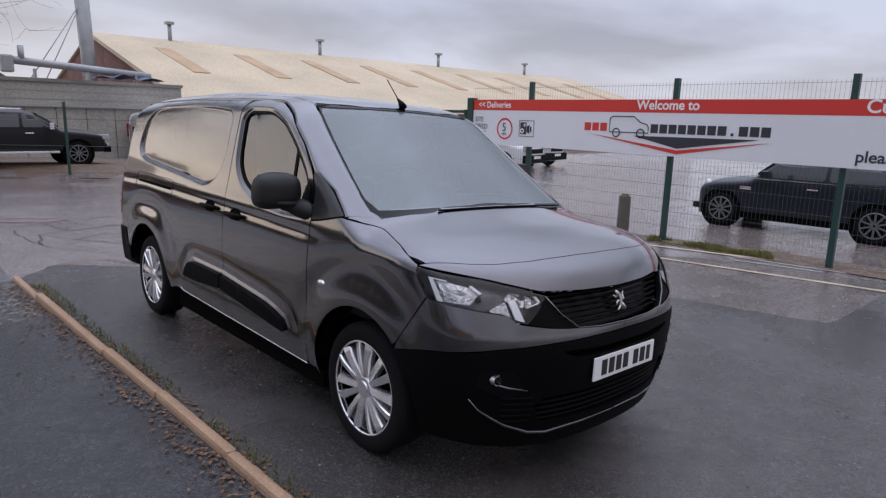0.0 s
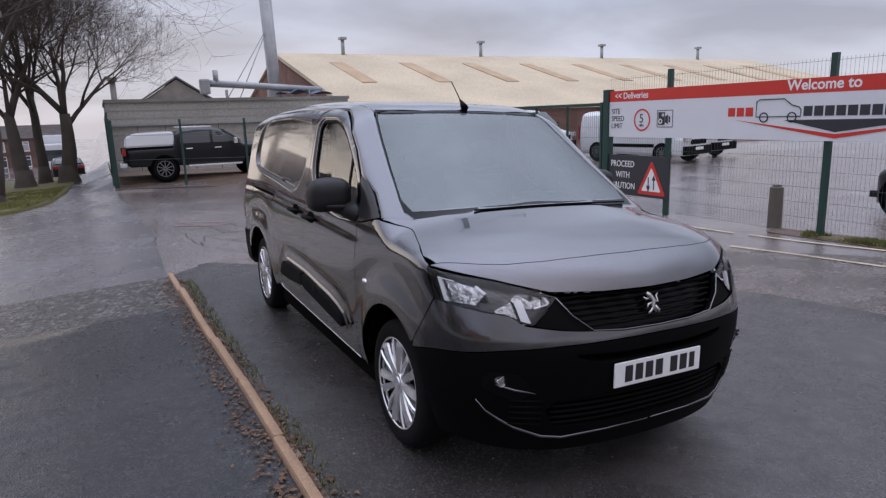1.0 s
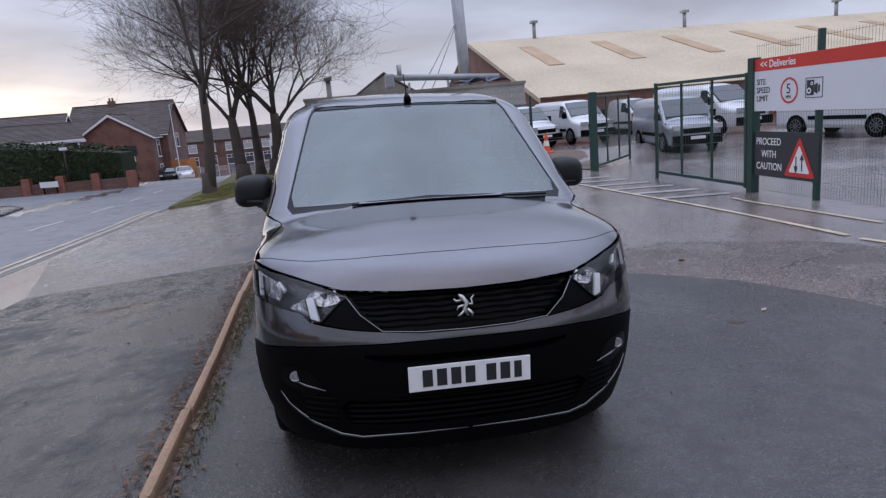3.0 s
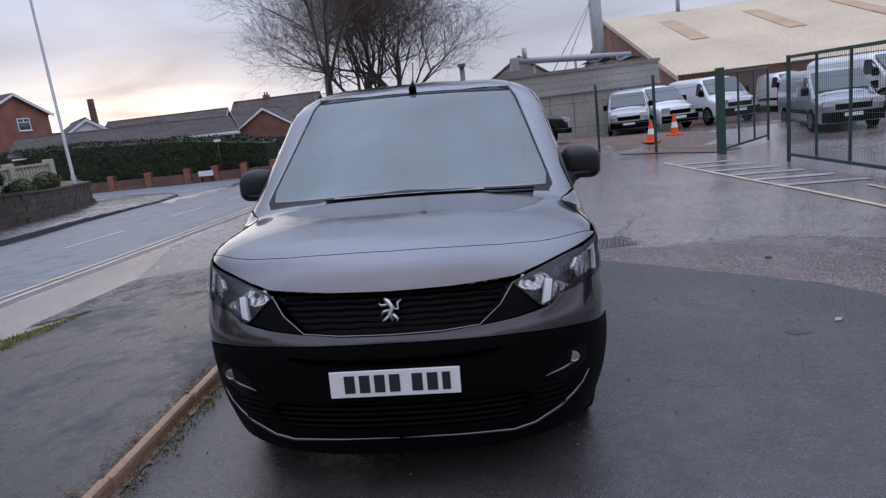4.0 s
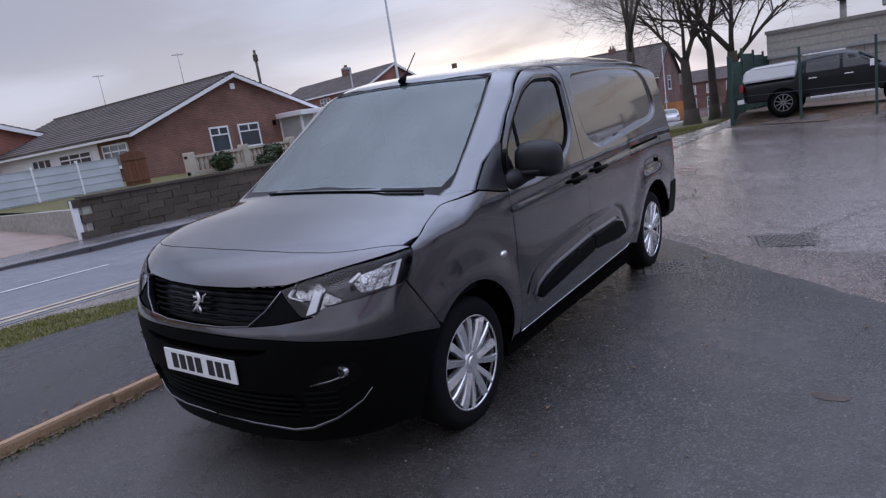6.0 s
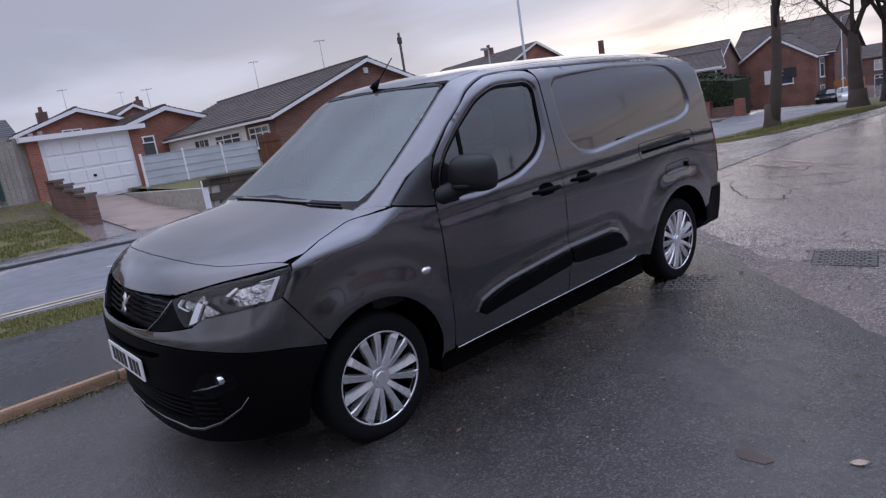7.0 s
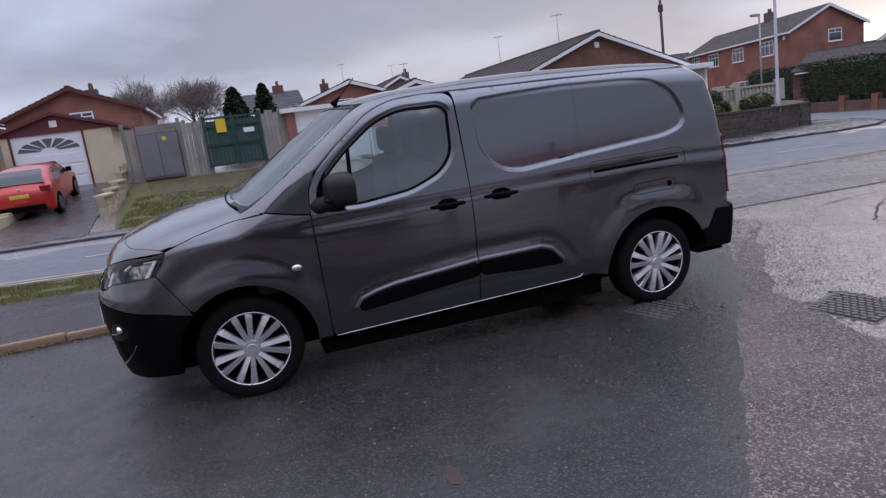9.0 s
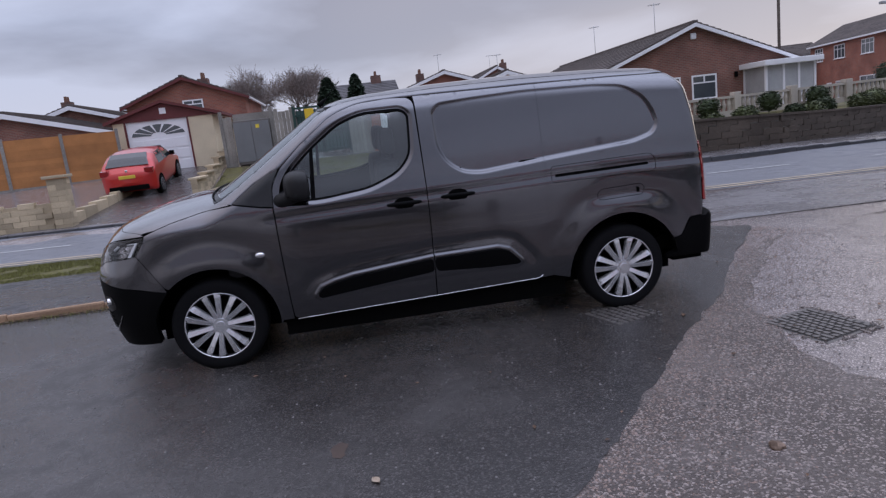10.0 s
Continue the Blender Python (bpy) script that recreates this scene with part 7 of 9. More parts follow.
# ---- houses ----
def window(parent, axis, u0, z0, u1, z1, face, out=1, panes=2, mat=None, top_light=True):
    """A white framed window in a wall across axis, at face, looking out along out: frame bars, glass, sill are parts of it."""
    w = new("window")
    w.parent = parent

    def bx(name, m, a0, b0, a1, b1, d0, d1, p):
        lo, hi = face + out * d0, face + out * d1
        s = (lo, a0, b0, hi, a1, b1) if axis == "x" else (a0, lo, b0, a1, hi, b1)
        return boxes(name, m, p, s)
    t = .075
    bx("pane", mat or M_PANE, u0 + t, z0 + t, u1 - t, z1 - t, -.05, .012, w)
    bx("frame_top", M_UPVC, u0, z1 - t, u1, z1, -.05, .035, w)
    bx("frame_bottom", M_UPVC, u0, z0, u1, z0 + t, -.05, .035, w)
    bx("frame_side", M_UPVC, u0, z0 + t, u0 + t, z1 - t, -.05, .035, w)
    bx("frame_side", M_UPVC, u1 - t, z0 + t, u1, z1 - t, -.05, .035, w)
    for k in range(1, panes):
        c = u0 + (u1 - u0) * k / panes
        low = z0 + (z1 - z0) * .68 if panes == 2 and top_light else z0 + t
        bx("mullion", M_UPVC, c - .035, low, c + .035, z1 - t, -.05, .032, w)
    if top_light:
        zt = z0 + (z1 - z0) * .68
        bx("transom", M_UPVC, u0 + t, zt - .03, u1 - t, zt + .03, -.05, .030, w)
    bx("sill", M_UPVC, u0 - .06, z0 - .06, u1 + .06, z0, -.05, .10, w)
    return w


def tiled_slope(parent, axis, lo, hi, a, b, mat, name="roof_slope"):
    """A roof slope in overlapping courses from eave a = (u, z) up to ridge b = (u, z), drawn out from lo to hi along axis."""
    n = max(6, int(math.hypot(b[0] - a[0], b[1] - a[1]) / .32))
    bm = bmesh.new()
    for k in range(n):
        u0, z0 = a[0] + (b[0] - a[0]) * k / n, a[1] + (b[1] - a[1]) * k / n
        u1, z1 = a[0] + (b[0] - a[0]) * (k + 1.1) / n, a[1] + (b[1] - a[1]) * (k + 1.1) / n
        pts = [(u0, z0 + .07), (u1, z1 + .03), (u1, z1 - .05), (u0, z0 - .02)]
        m = max(1, int(abs(hi - lo) / 1.2))
        for j in range(m):
            l0, l1 = lo + (hi - lo) * j / m, lo + (hi - lo) * (j + 1) / m
            if axis == "x":
                prism_fast(bm, [(l0, p, q) for p, q in pts], [(l1, p, q) for p, q in pts])
            else:
                prism_fast(bm, [(p, l0, q) for p, q in pts], [(p, l1, q) for p, q in pts])
    return tagged(part(name, bm, mat, parent), kind="stuff")


def prism_fast(bm, A, B):
    a, b = [bm.verts.new(p) for p in A], [bm.verts.new(p) for p in B]
    n = len(a)
    bm.faces.new(a[::-1]), bm.faces.new(b)
    for i in range(n):
        bm.faces.new((a[i], a[(i + 1) % n], b[(i + 1) % n], b[i]))


def aerial_mast(x, y, z, h, lean=0, label="thin television aerial on a pole"):
    m = thing("television_aerial", pose(x, y, z, 0, lean, 0), label, "aerial", group="aerials")
    curve_part("mast", [(0, 0, -.3), (0, 0, h)], .016, M_GALV, m)
    curve_part("boom", [(-.05, -.32, h - .1), (.05, .32, h - .05)], .012, M_GALV, m)
    for k in range(6):
        y0 = -.28 + k * .11
        curve_part("element", [(-.14, y0, h - .1), (.14, y0, h - .06)], .007, M_GALV, m)


def chimney(parent, x, y, z, h=1.1, w=.35):
    c = boxes("chimney", BRICK_DARK, parent, (x - w, y - w, z - .4, x + w, y + w, z + h))
    for d in (-.16, .16):
        bm = bmesh.new()
        cyl(bm, (x + d, y, z + h), (x + d, y, z + h + .35), .11, .09, 12)
        part("chimney_pot", bm, plain("clay_pot", (.16, .08, .055), .85), c)


def gable_house(name, at, label, w, d, eave, ridge, wall_front, wall_side, roof, wins=(), side_wins=(), barge=.18, chim=None, over=.3, base=-1.5, trim=None):
    """A house whose gable looks along its own +x; w: width of the gable (along y), d: depth behind it."""
    h = thing(name, at, label, "house", group="houses")
    bm = bmesh.new()
    prism(bm, [(-w / 2, base), (w / 2, base), (w / 2, eave), (0, ridge), (-w / 2, eave)], "x", -.25, 0)
    part("gable_wall", bm, wall_front, h)
    boxes("side_wall", wall_side, h, (-d, -w / 2, base, -.25, -w / 2 + .25, eave))
    boxes("side_wall", wall_side, h, (-d, w / 2 - .25, base, -.25, w / 2, eave))
    bm = bmesh.new()
    prism(bm, [(-w / 2, base), (w / 2, base), (w / 2, eave), (0, ridge), (-w / 2, eave)], "x", -d - .25, -d)
    part("back_wall", bm, wall_front, h)
    k = (ridge - eave) / (w / 2)
    for s in (1, -1):
        tiled_slope(h, "x", -d - .3, over, (s * (w / 2 + over), eave - k * over + .06), (0, ridge + .08), roof)
        bm = bmesh.new()
        prism(bm, [(s * (w / 2 + over), eave - k * over - barge), (s * (w / 2 + over), eave - k * over + .03), (0, ridge + .06), (0, ridge - barge)], "x", over - .05, over + .03)
        part("barge_board", bm, trim or M_UPVC, h, "dark barge board" if trim else "white barge board")
        boxes("gutter", M_UPVC, h, (-d, s * (w / 2 + over) - .06, eave - k * over - .1, over - .06, s * (w / 2 + over) + .06, eave - k * over + .0))
    boxes("ridge_tiles", roof, h, (-d - .3, -.13, ridge + .06, over, .13, ridge + .18), bevel=.04)
    for u0, z0, u1, z1, n in wins:
        window(h, "x", u0, z0, u1, z1, 0.0, 1, n)
    for sd, u0, z0, u1, z1, n in side_wins:
        window(h, "y", u0, z0, u1, z1, sd * (w / 2 + .035), sd, n)
    if chim:
        chimney(h, *chim)
    return h


# bungalow with a glazed porch
BX, BY = -22.6, 17.55
bung = gable_house("brick_bungalow", pose(BX, BY, 0), "brown brick bungalow with white porch and barge boards", 10.6, 17, 2.85, 4.85, BRICK_X, BRICK_Y, M_TILE,
                   wins=[(-1.75, 1.45, -.70, 2.62, 2), (-.15, 1.5, 1.10, 2.62, 2)], side_wins=[(-1, -2.6, 1.5, -.6, 2.5, 3), (-1, -6.6, 1.6, -3.6, 2.45, 3), (-1, -9.4, 1.0, -7.4, 2.45, 3)], barge=.11)
boxes("white_cladding", M_UPVC, bung, (-16.5, -5.325, .6, -3.0, -5.298, 2.80), label="white boarded side wall")
boxes("alarm_box", M_UPVC, bung, (0, -.14, 4.22, .09, .14, 4.5), bevel=.05, label="white alarm box")
boxes("lantern", M_BLACK, bung, (0, 2.0, 2.35, .12, 2.12, 2.6), bevel=.02)
porch = new("porch")
porch.parent = bung
PY0, PY1, PD = 2.45, 4.95, 1.6
boxes("porch_roof", M_UPVC, porch, (0, PY0 - .2, 2.62, PD + .25, PY1 + .2, 2.86), bevel=.03)
boxes("porch_base", M_UPVC, porch, (0, PY0, .9, PD, PY1, 1.32))
for y in (PY0, PY0 + .85, PY0 + 1.6, PY1 - .1):
    boxes("porch_post", M_UPVC, porch, (PD - .1, y, 1.32, PD, y + .1, 2.62))
boxes("porch_post", M_UPVC, porch, (0, PY0, 1.32, .1, PY0 + .1, 2.62))
for y0, y1 in ((PY0 + .1, PY0 + .85), (PY0 + .95, PY0 + 1.6), (PY0 + 1.7, PY1 - .1)):
    boxes("porch_pane", M_CURTAIN_PANE, porch, (PD - .06, y0, 1.32, PD - .04, y1, 2.62))
boxes("porch_pane", M_CURTAIN_PANE, porch, (.1, PY0 + .04, 1.32, PD - .1, PY0 + .06, 2.62))
aerial_mast(-26.4, 17.75, 4.75, 1.8)
aerial_mast(-34.1, 17.75, 4.75, 2.0)

# raised front garden, stone wall, balustrade
sheet("garden", [(-13.3, 5.2), (-13.4, 15), (-14.5, 18.3), (-15.8, 21.2), (-16.6, 23.2), (-17.5, 24.6), (-18.9, 25.7), (-21.5, 26.7), (-36, 30), (-36, 5.2)], 0, M_GRASSBED, 1.5, label="raised front garden of rough turf", category="garden")
garden = scene.objects["garden"]
for v in garden.data.vertices:
    v.co.z = float(np.interp(v.co.y, [12, 22], [.62, .38])) + .28 * min(1, max(0, (-v.co.x - 13.3) / 9))
edge_wall = thing("garden_edge_wall", pose(0, 0, 0), "rendered edge wall of the raised garden", "wall")
boxes("edge_run", M_CONC_DARK, edge_wall, (-36, 5.05, -.3, -13.1, 5.25, .70))
WALL_LINE = [(-12.95, 4.9), (-13.05, 12), (-13.3, 15), (-14.4, 18.3), (-15.7, 21.2), (-16.5, 23.2), (-17.4, 24.7), (-18.8, 25.8), (-21.5, 26.8)]
wall = thing("garden_wall", pose(0, 0, 0), "low weathered stone block garden wall with flat coping", "wall", kind="structure")


def wall_top(y):
    return float(np.interp(y, [5, 12, 18.5, 22, 26], [.97, .88, .60, .50, .42]))


bm = bmesh.new()
box(bm, -.221, -.10, -.0695, .221, .10, .0695, bevel=.006)
stone_mesh = mesh_of("wall_stone", bm, M_STONE)
random.seed(11)
for (x0, y0), (x1, y1) in zip(WALL_LINE, WALL_LINE[1:]):
    ln_ = math.hypot(x1 - x0, y1 - y0)
    n = max(1, round(ln_ / .72))
    ang = math.degrees(math.atan2(y1 - y0, x1 - x0))
    for row in range(5):
        for k in range(n):
            t = (k + .5 + (-.25, .2, -.1, .3, -.3)[row]) / n
            if not 0 < t < 1:
                continue
            x, y = x0 + (x1 - x0) * t, y0 + (y1 - y0) * t
            top = wall_top(y)
            g = height(x, y)
            st = new("wall_stone", stone_mesh)
            st.parent = wall
            st.matrix_basis = pose(x + random.uniform(-.012, .012), y, top - .10 - (4 - row) * (top - g) / 5, random.uniform(-1, 1), random.uniform(-1, 1), ang) @ Matrix.Diagonal((ln_ / n / .45, 1, (top - g) / 5 / .142, 1))
    bm = bmesh.new()
    prism_fast(bm, [(x0 - .13, y0, -.5), (x0 + .05, y0, -.5), (x0 + .05, y0, wall_top(y0) - .08), (x0 - .13, y0, wall_top(y0) - .08)], [(x1 - .13, y1, -.5), (x1 + .05, y1, -.5), (x1 + .05, y1, wall_top(y1) - .08), (x1 - .13, y1, wall_top(y1) - .08)])
    part("wall_core", bm, M_CONC_DARK, wall)
    bm = bmesh.new()
    t0, t1 = wall_top(y0), wall_top(y1)
    prism_fast(bm, [(x0 - .17, y0, t0 - .03), (x0 + .15, y0, t0 - .03), (x0 + .15, y0, t0 + .04), (x0 - .17, y0, t0 + .04)], [(x1 - .17, y1, t1 - .03), (x1 + .15, y1, t1 - .03), (x1 + .15, y1, t1 + .04), (x1 - .17, y1, t1 + .04)])
    part("coping", bm, M_STONE, wall)
gp2 = thing("gate_post", pose(-12.95, 4.75, height(-12.95, 4.75)), "white painted gate post at the wall's end", "post")
boxes("post_body", M_UPVC, gp2, (-.06, -.06, -.05, .06, .06, .95), bevel=.01)
bal = thing("balustrade", pose(0, 0, 0), "low cream concrete balustrade in the front garden", "fence")
M_BAL = plain("cream_painted_concrete", (.44, .40, .34), .8, vary=.2)
boxes("handrail", M_BAL, bal, (-19.2, 12.0, 1.42, -19.0, 25.0, 1.52))
boxes("plinth", M_BAL, bal, (-19.2, 12.0, .7, -19.0, 25.0, .92))
bm = bmesh.new()
cyl(bm, (0, 0, 0), (0, 0, .25), .05, .085, 8)
cyl(bm, (0, 0, .25), (0, 0, .5), .085, .05, 8)
bal_mesh = mesh_of("baluster", bm, M_BAL)
for k in range(60):
    b = new("baluster", bal_mesh)
    b.parent = bal
    b.matrix_basis = pose(-19.1, 12.2 + k * .215, .92)
for k in range(6):
    boxes("pier", M_BAL, bal, (-19.28, 12.0 + k * 2.55, .7, -18.92, 12.3 + k * 2.55, 1.65), bevel=.03)

# two-storey terrace beyond the side road: long front to the road, gable to the right
T = pose(-40.3, 52.5, -.5, 0, 0, -13)
terr = thing("brick_terrace", T, "two-storey orange brick houses with a brown tiled roof", "house", group="houses")
# local frame: gable looks along +x, front looks along -y
EAVE, TOP = 6.35, 8.05
boxes("front_wall", BRICK_RED_Y, terr, (-19, -3.5, -1, 0, -3.25, EAVE))
bm = bmesh.new()
prism(bm, [(-3.25, -1), (3.5, -1), (3.5, EAVE), (.1, TOP), (-3.25, EAVE)], "x", -.25, .0)
part("gable_wall", bm, BRICK_RED, terr)
boxes("back_wall", BRICK_RED_Y, terr, (-19, 3.25, -1, -.25, 3.5, EAVE))
for s in (1, -1):
    tiled_slope(terr, "x", -19.3, .35, (s * 3.85, EAVE - .15), (.1, TOP + .1), M_TILE)
    bm = bmesh.new()
    prism(bm, [(s * 3.85, EAVE - .35), (s * 3.85, EAVE - .13), (.1, TOP + .12), (.1, TOP - .1)], "x", .28, .36)
    part("barge_board", bm, M_UPVC, terr, "white barge board")
boxes("gutter", M_UPVC, terr, (-19, -3.95, EAVE - .3, .3, -3.8, EAVE - .15))
window(terr, "x", .1, 4.9, 1.4, 6.0, 0, 1, 2)
for x0, wd in ((-17.2, .8), (-13.2, 1.0), (-8.4, 1.0), (-3.4, 1.0)):
    window(terr, "y", x0 - wd, 4.5, x0 + wd, 5.85, -3.5, -1, 3)
window(terr, "y", -13.9, .6, -11.2, 2.3, -3.5, -1, 2, M_CURTAIN_PANE, False)
window(terr, "y", -9.6, .7, -6.2, 2.5, -3.5, -1, 3)
d = boxes("front_door", M_UPVC, terr, (-4.9, -3.56, .1, -3.9, -3.49, 2.3), label="white front door")
boxes("door_pane", M_PANE, d, (-4.7, -3.575, 1.2, -4.1, -3.562, 2.0))
d = boxes("front_door", M_UPVC, terr, (-15.6, -3.56, .1, -14.7, -3.49, 2.2), label="white front door")
boxes("door_pane", M_PANE, d, (-15.4, -3.575, .5, -14.9, -3.562, 2.0))
chimney(terr, -8.5, .1, TOP, .9, .4)
boxes("side_door", M_UPVC, terr, (0, -2.9, .1, .06, -2.2, 2.0), label="white side door")
boxes("alarm_box", M_UPVC, terr, (-.9, -3.6, 5.6, -.6, -3.5, 5.95), bevel=.02)
gable_house("brick_house", T @ pose(-24, -1.2, 0, 0, 0, 90), "lower brick house at the end of the row", 12, 7, 4.9, 6.9, BRICK_RED, BRICK_RED_Y, M_TILE)
# lower wing with white gable to the right of the terrace
wing = gable_house("white_gabled_wing", pose(-35.5, 55.0, -.6, 0, 0, -50), "low house with a small white gable", 7, 9, 3.2, 5.4, M_UPVC, BRICK_Y, M_TILE_GREY)

# hedge, low wall and long dark roofs behind it
random.seed(21)
def leaf_mass(name, mat, box_fn, count, size, parent=None, label="", category="", kind="stuff", seed=1):
    """Many small leaf blades filling a shape."""
    rng = np.random.RandomState(seed)
    verts, faces = [], []
    for i in range(count):
        c = box_fn(rng)
        a = Matrix.Rotation(rng.uniform(0, 6.28), 3, "Z") @ Matrix.Rotation(rng.uniform(-1.3, 1.3), 3, "X")
        s = size * rng.uniform(.6, 1.5)
        k = len(verts)
        for q in ((-.5, 0, 0), (0, -.28, .04), (.5, 0, 0), (0, .28, .04)):
            verts.append(tuple(Vector(c) + a @ (Vector(q) * s)))
        faces.append((k, k + 1, k + 2, k + 3))
    me = bpy.data.meshes.new(name)
    me.from_pydata(verts, [], faces)
    me.materials.append(mat)
    ob = new(name, me)
    if parent:
        ob.parent = parent
    return tagged(ob, label, category, kind=kind)


HEDGE = [(-11.6, 33.6), (-17, 35.2), (-26, 38.5), (-40, 44)]
hedge = thing("hedge", pose(0, 0, 0), "tall dark clipped evergreen hedge behind a low wall", "hedge")
hl_len = [math.hypot(b[0] - a[0], b[1] - a[1]) for a, b in zip(HEDGE, HEDGE[1:])]
for i, ((x0, y0), (x1, y1)) in enumerate(zip(HEDGE, HEDGE[1:])):
    d = Vector((x1 - x0, y1 - y0)).normalized()
    nv = Vector((-d.y, d.x))
    h0, h1 = (1.2, 1.85, 2.3, 2.5)[i:i + 2]

    def place(rng, x0=x0, y0=y0, x1=x1, y1=y1, nv=nv, h0=h0, h1=h1):
        t = rng.uniform(0, 1)
        face = rng.uniform()
        off = rng.choice((-.75, .75)) + rng.normal(0, .07) if face < .72 else rng.uniform(-.75, .75)
        bump = .22 * noise.noise((x0 + (x1 - x0) * t * 1.0, y0 + (y1 - y0) * t, 3.0))
        z = rng.uniform(-.5, h0 + (h1 - h0) * t + bump) if face < .72 else h0 + (h1 - h0) * t + bump + rng.normal(0, .06)
        return (x0 + (x1 - x0) * t + nv.x * off, y0 + (y1 - y0) * t + nv.y * off, z)
    leaf_mass("hedge_leaves", M_HEDGE, place, int(hl_len[i] * 900), .13, hedge, seed=31 + i)
    bm = bmesh.new()
    w = nv * .6
    prism_fast(bm, [(x0 + w.x, y0 + w.y, -.8), (x0 - w.x, y0 - w.y, -.8), (x0 - w.x, y0 - w.y, h0 - .15), (x0 + w.x, y0 + w.y, h0 - .15)], [(x1 + w.x, y1 + w.y, -.8), (x1 - w.x, y1 - w.y, -.8), (x1 - w.x, y1 - w.y, h1 - .15), (x1 + w.x, y1 + w.y, h1 - .15)])
    part("hedge_core", bm, M_HEDGE, hedge)
low = thing("brick_wall", pose(0, 0, 0), "low brick wall with piers in front of the hedge", "wall", kind="structure")
for (x0, y0), (x1, y1) in zip([(-11.2, 32.4), (-17, 34.0), (-26, 37.2), (-40, 42.6)], [(-17, 34.0), (-26, 37.2), (-40, 42.6)]):
    bm = bmesh.new()
    prism_fast(bm, [(x0, y0 - .1, -1.2), (x0, y0 + .12, -1.2), (x0, y0 + .12, -.22), (x0, y0 - .1, -.22)], [(x1, y1 - .1, -1.2), (x1, y1 + .12, -1.2), (x1, y1 + .12, -.22), (x1, y1 - .1, -.22)])
    part("wall_run", bm, BRICK_DARK, low)
    for k in range(3):
        t = k / 3
        boxes("pier", BRICK_RED_Y, low, (x0 + (x1 - x0) * t - .2, y0 + (y1 - y0) * t - .22, -1.2, x0 + (x1 - x0) * t + .2, y0 + (y1 - y0) * t + .2, .12))
ns = thing("street_sign", pose(-15.6, 33.2, -.75, 0, 0, -20), "small white street nameplate on short legs", "sign")
boxes("plate", M_UPVC, ns, (-.55, -.02, .35, .55, .02, .65))
for s in (-.4, .4):
    boxes("leg", M_BLACK, ns, (s - .03, .02, -.1, s + .03, .06, .6))
for x, y, rz, w, d, e, r, lab in ((-20.5, 50.5, 27, 9, 15, 2.0, 3.25, "long low house with a dark tiled roof"), (-31, 60, 27, 9, 14, 2.3, 3.8, "house with a dark tiled roof and chimney"), (-26.5, 66, 10, 9, 12, 2.4, 4.6, "house with a dark tiled roof behind the hedge")):
    gable_house("dark_roofed_house", pose(x, y, 0, 0, 0, rz), lab, w, d, e, r, BRICK_DARK, BRICK_DARK, M_TILE, barge=.08)
car_port = thing("white_canopy", pose(-23.2, 42.6, 1.9, 0, 0, 24), "long white flat canopy roof above the hedge", "canopy")
boxes("canopy_roof", M_UPVC, car_port, (-6, -1.2, 0, 6, 1.2, .14))
for x in (-5.6, 0, 5.6):
    boxes("canopy_post", M_UPVC, car_port, (x - .05, -1.0, -2.8, x + .05, -.9, 0))

# brick public house by the far trees
pub = gable_house("brick_corner_house", pose(-19.0, 77.5, 0), "large old brown brick house with a steep dark roof", 9.0, 10.5, 2.2, 5.7, BRICK_DARK, BRICK_X, M_TILE,
                  wins=[(-.6, .4, .7, 2.0, 2), (-2.6, -2.4, -1.4, -.9, 2)], barge=.08, trim=M_BLACK, base=-4.2, chim=(-6.5, 0, 5.6, .6, .35))
boxes("roof_window", M_PANE, pub, (-4.6, -3.1, 3.42, -3.7, -2.5, 3.95), label="small window in the roof slope")
front = gable_house("brick_front_gable", pose(-23.8, 70.2, 0, 0, 0, -90), "brown brick house wing with a white edged gable", 8.0, 7.2, 1.9, 4.4, BRICK_Y, BRICK_DARK, M_TILE,
                    wins=[(.6, -.6, 1.9, .8, 2)], side_wins=[(1, -2.2, -.4, -1.0, 1.5, 2), (1, -2.2, -3.0, -1.0, -1.2, 2), (1, -4.6, -.4, -3.4, 1.5, 2)], barge=.2, base=-4.2)
boxes("wall_sign", M_UPVC, front, (.0, -.9, -.4, .06, -.1, 1.0), label="plain white sign on the wall")
boxes("wall_sign", M_INK, front, (.0, 1.0, .0, .08, 2.2, 1.0), label="dark pub sign on the wall")
row = thing("brick_terrace_row", pose(-10, 110, -4.4), "far row of red brick terraced houses", "house", group="houses")
boxes("front_wall", BRICK_DARK, row, (-26, 0, -.6, 3, 1, 4.8))
tiled_slope(row, "x", -26.2, 3.2, (-.3, 4.7), (4, 6.6), M_TILE)
for k in range(9):
    window(row, "y", -24 + k * 3.0, 2.9, -22.6 + k * 3.0, 4.3, 0, -1, 2, M_CURTAIN_PANE)
    window(row, "y", -24 + k * 3.0, .6, -22.6 + k * 3.0, 2.2, 0, -1, 2)
hoard = thing("orange_hoarding", pose(-18.9, 72.3, -3.6, 0, 0, -90), "orange board fence beside the corner house", "fence")
for k in range(3):
    boxes("board", M_WOOD, hoard, (0, k * .9, 0, .08, k * .9 + .88, 2.6))

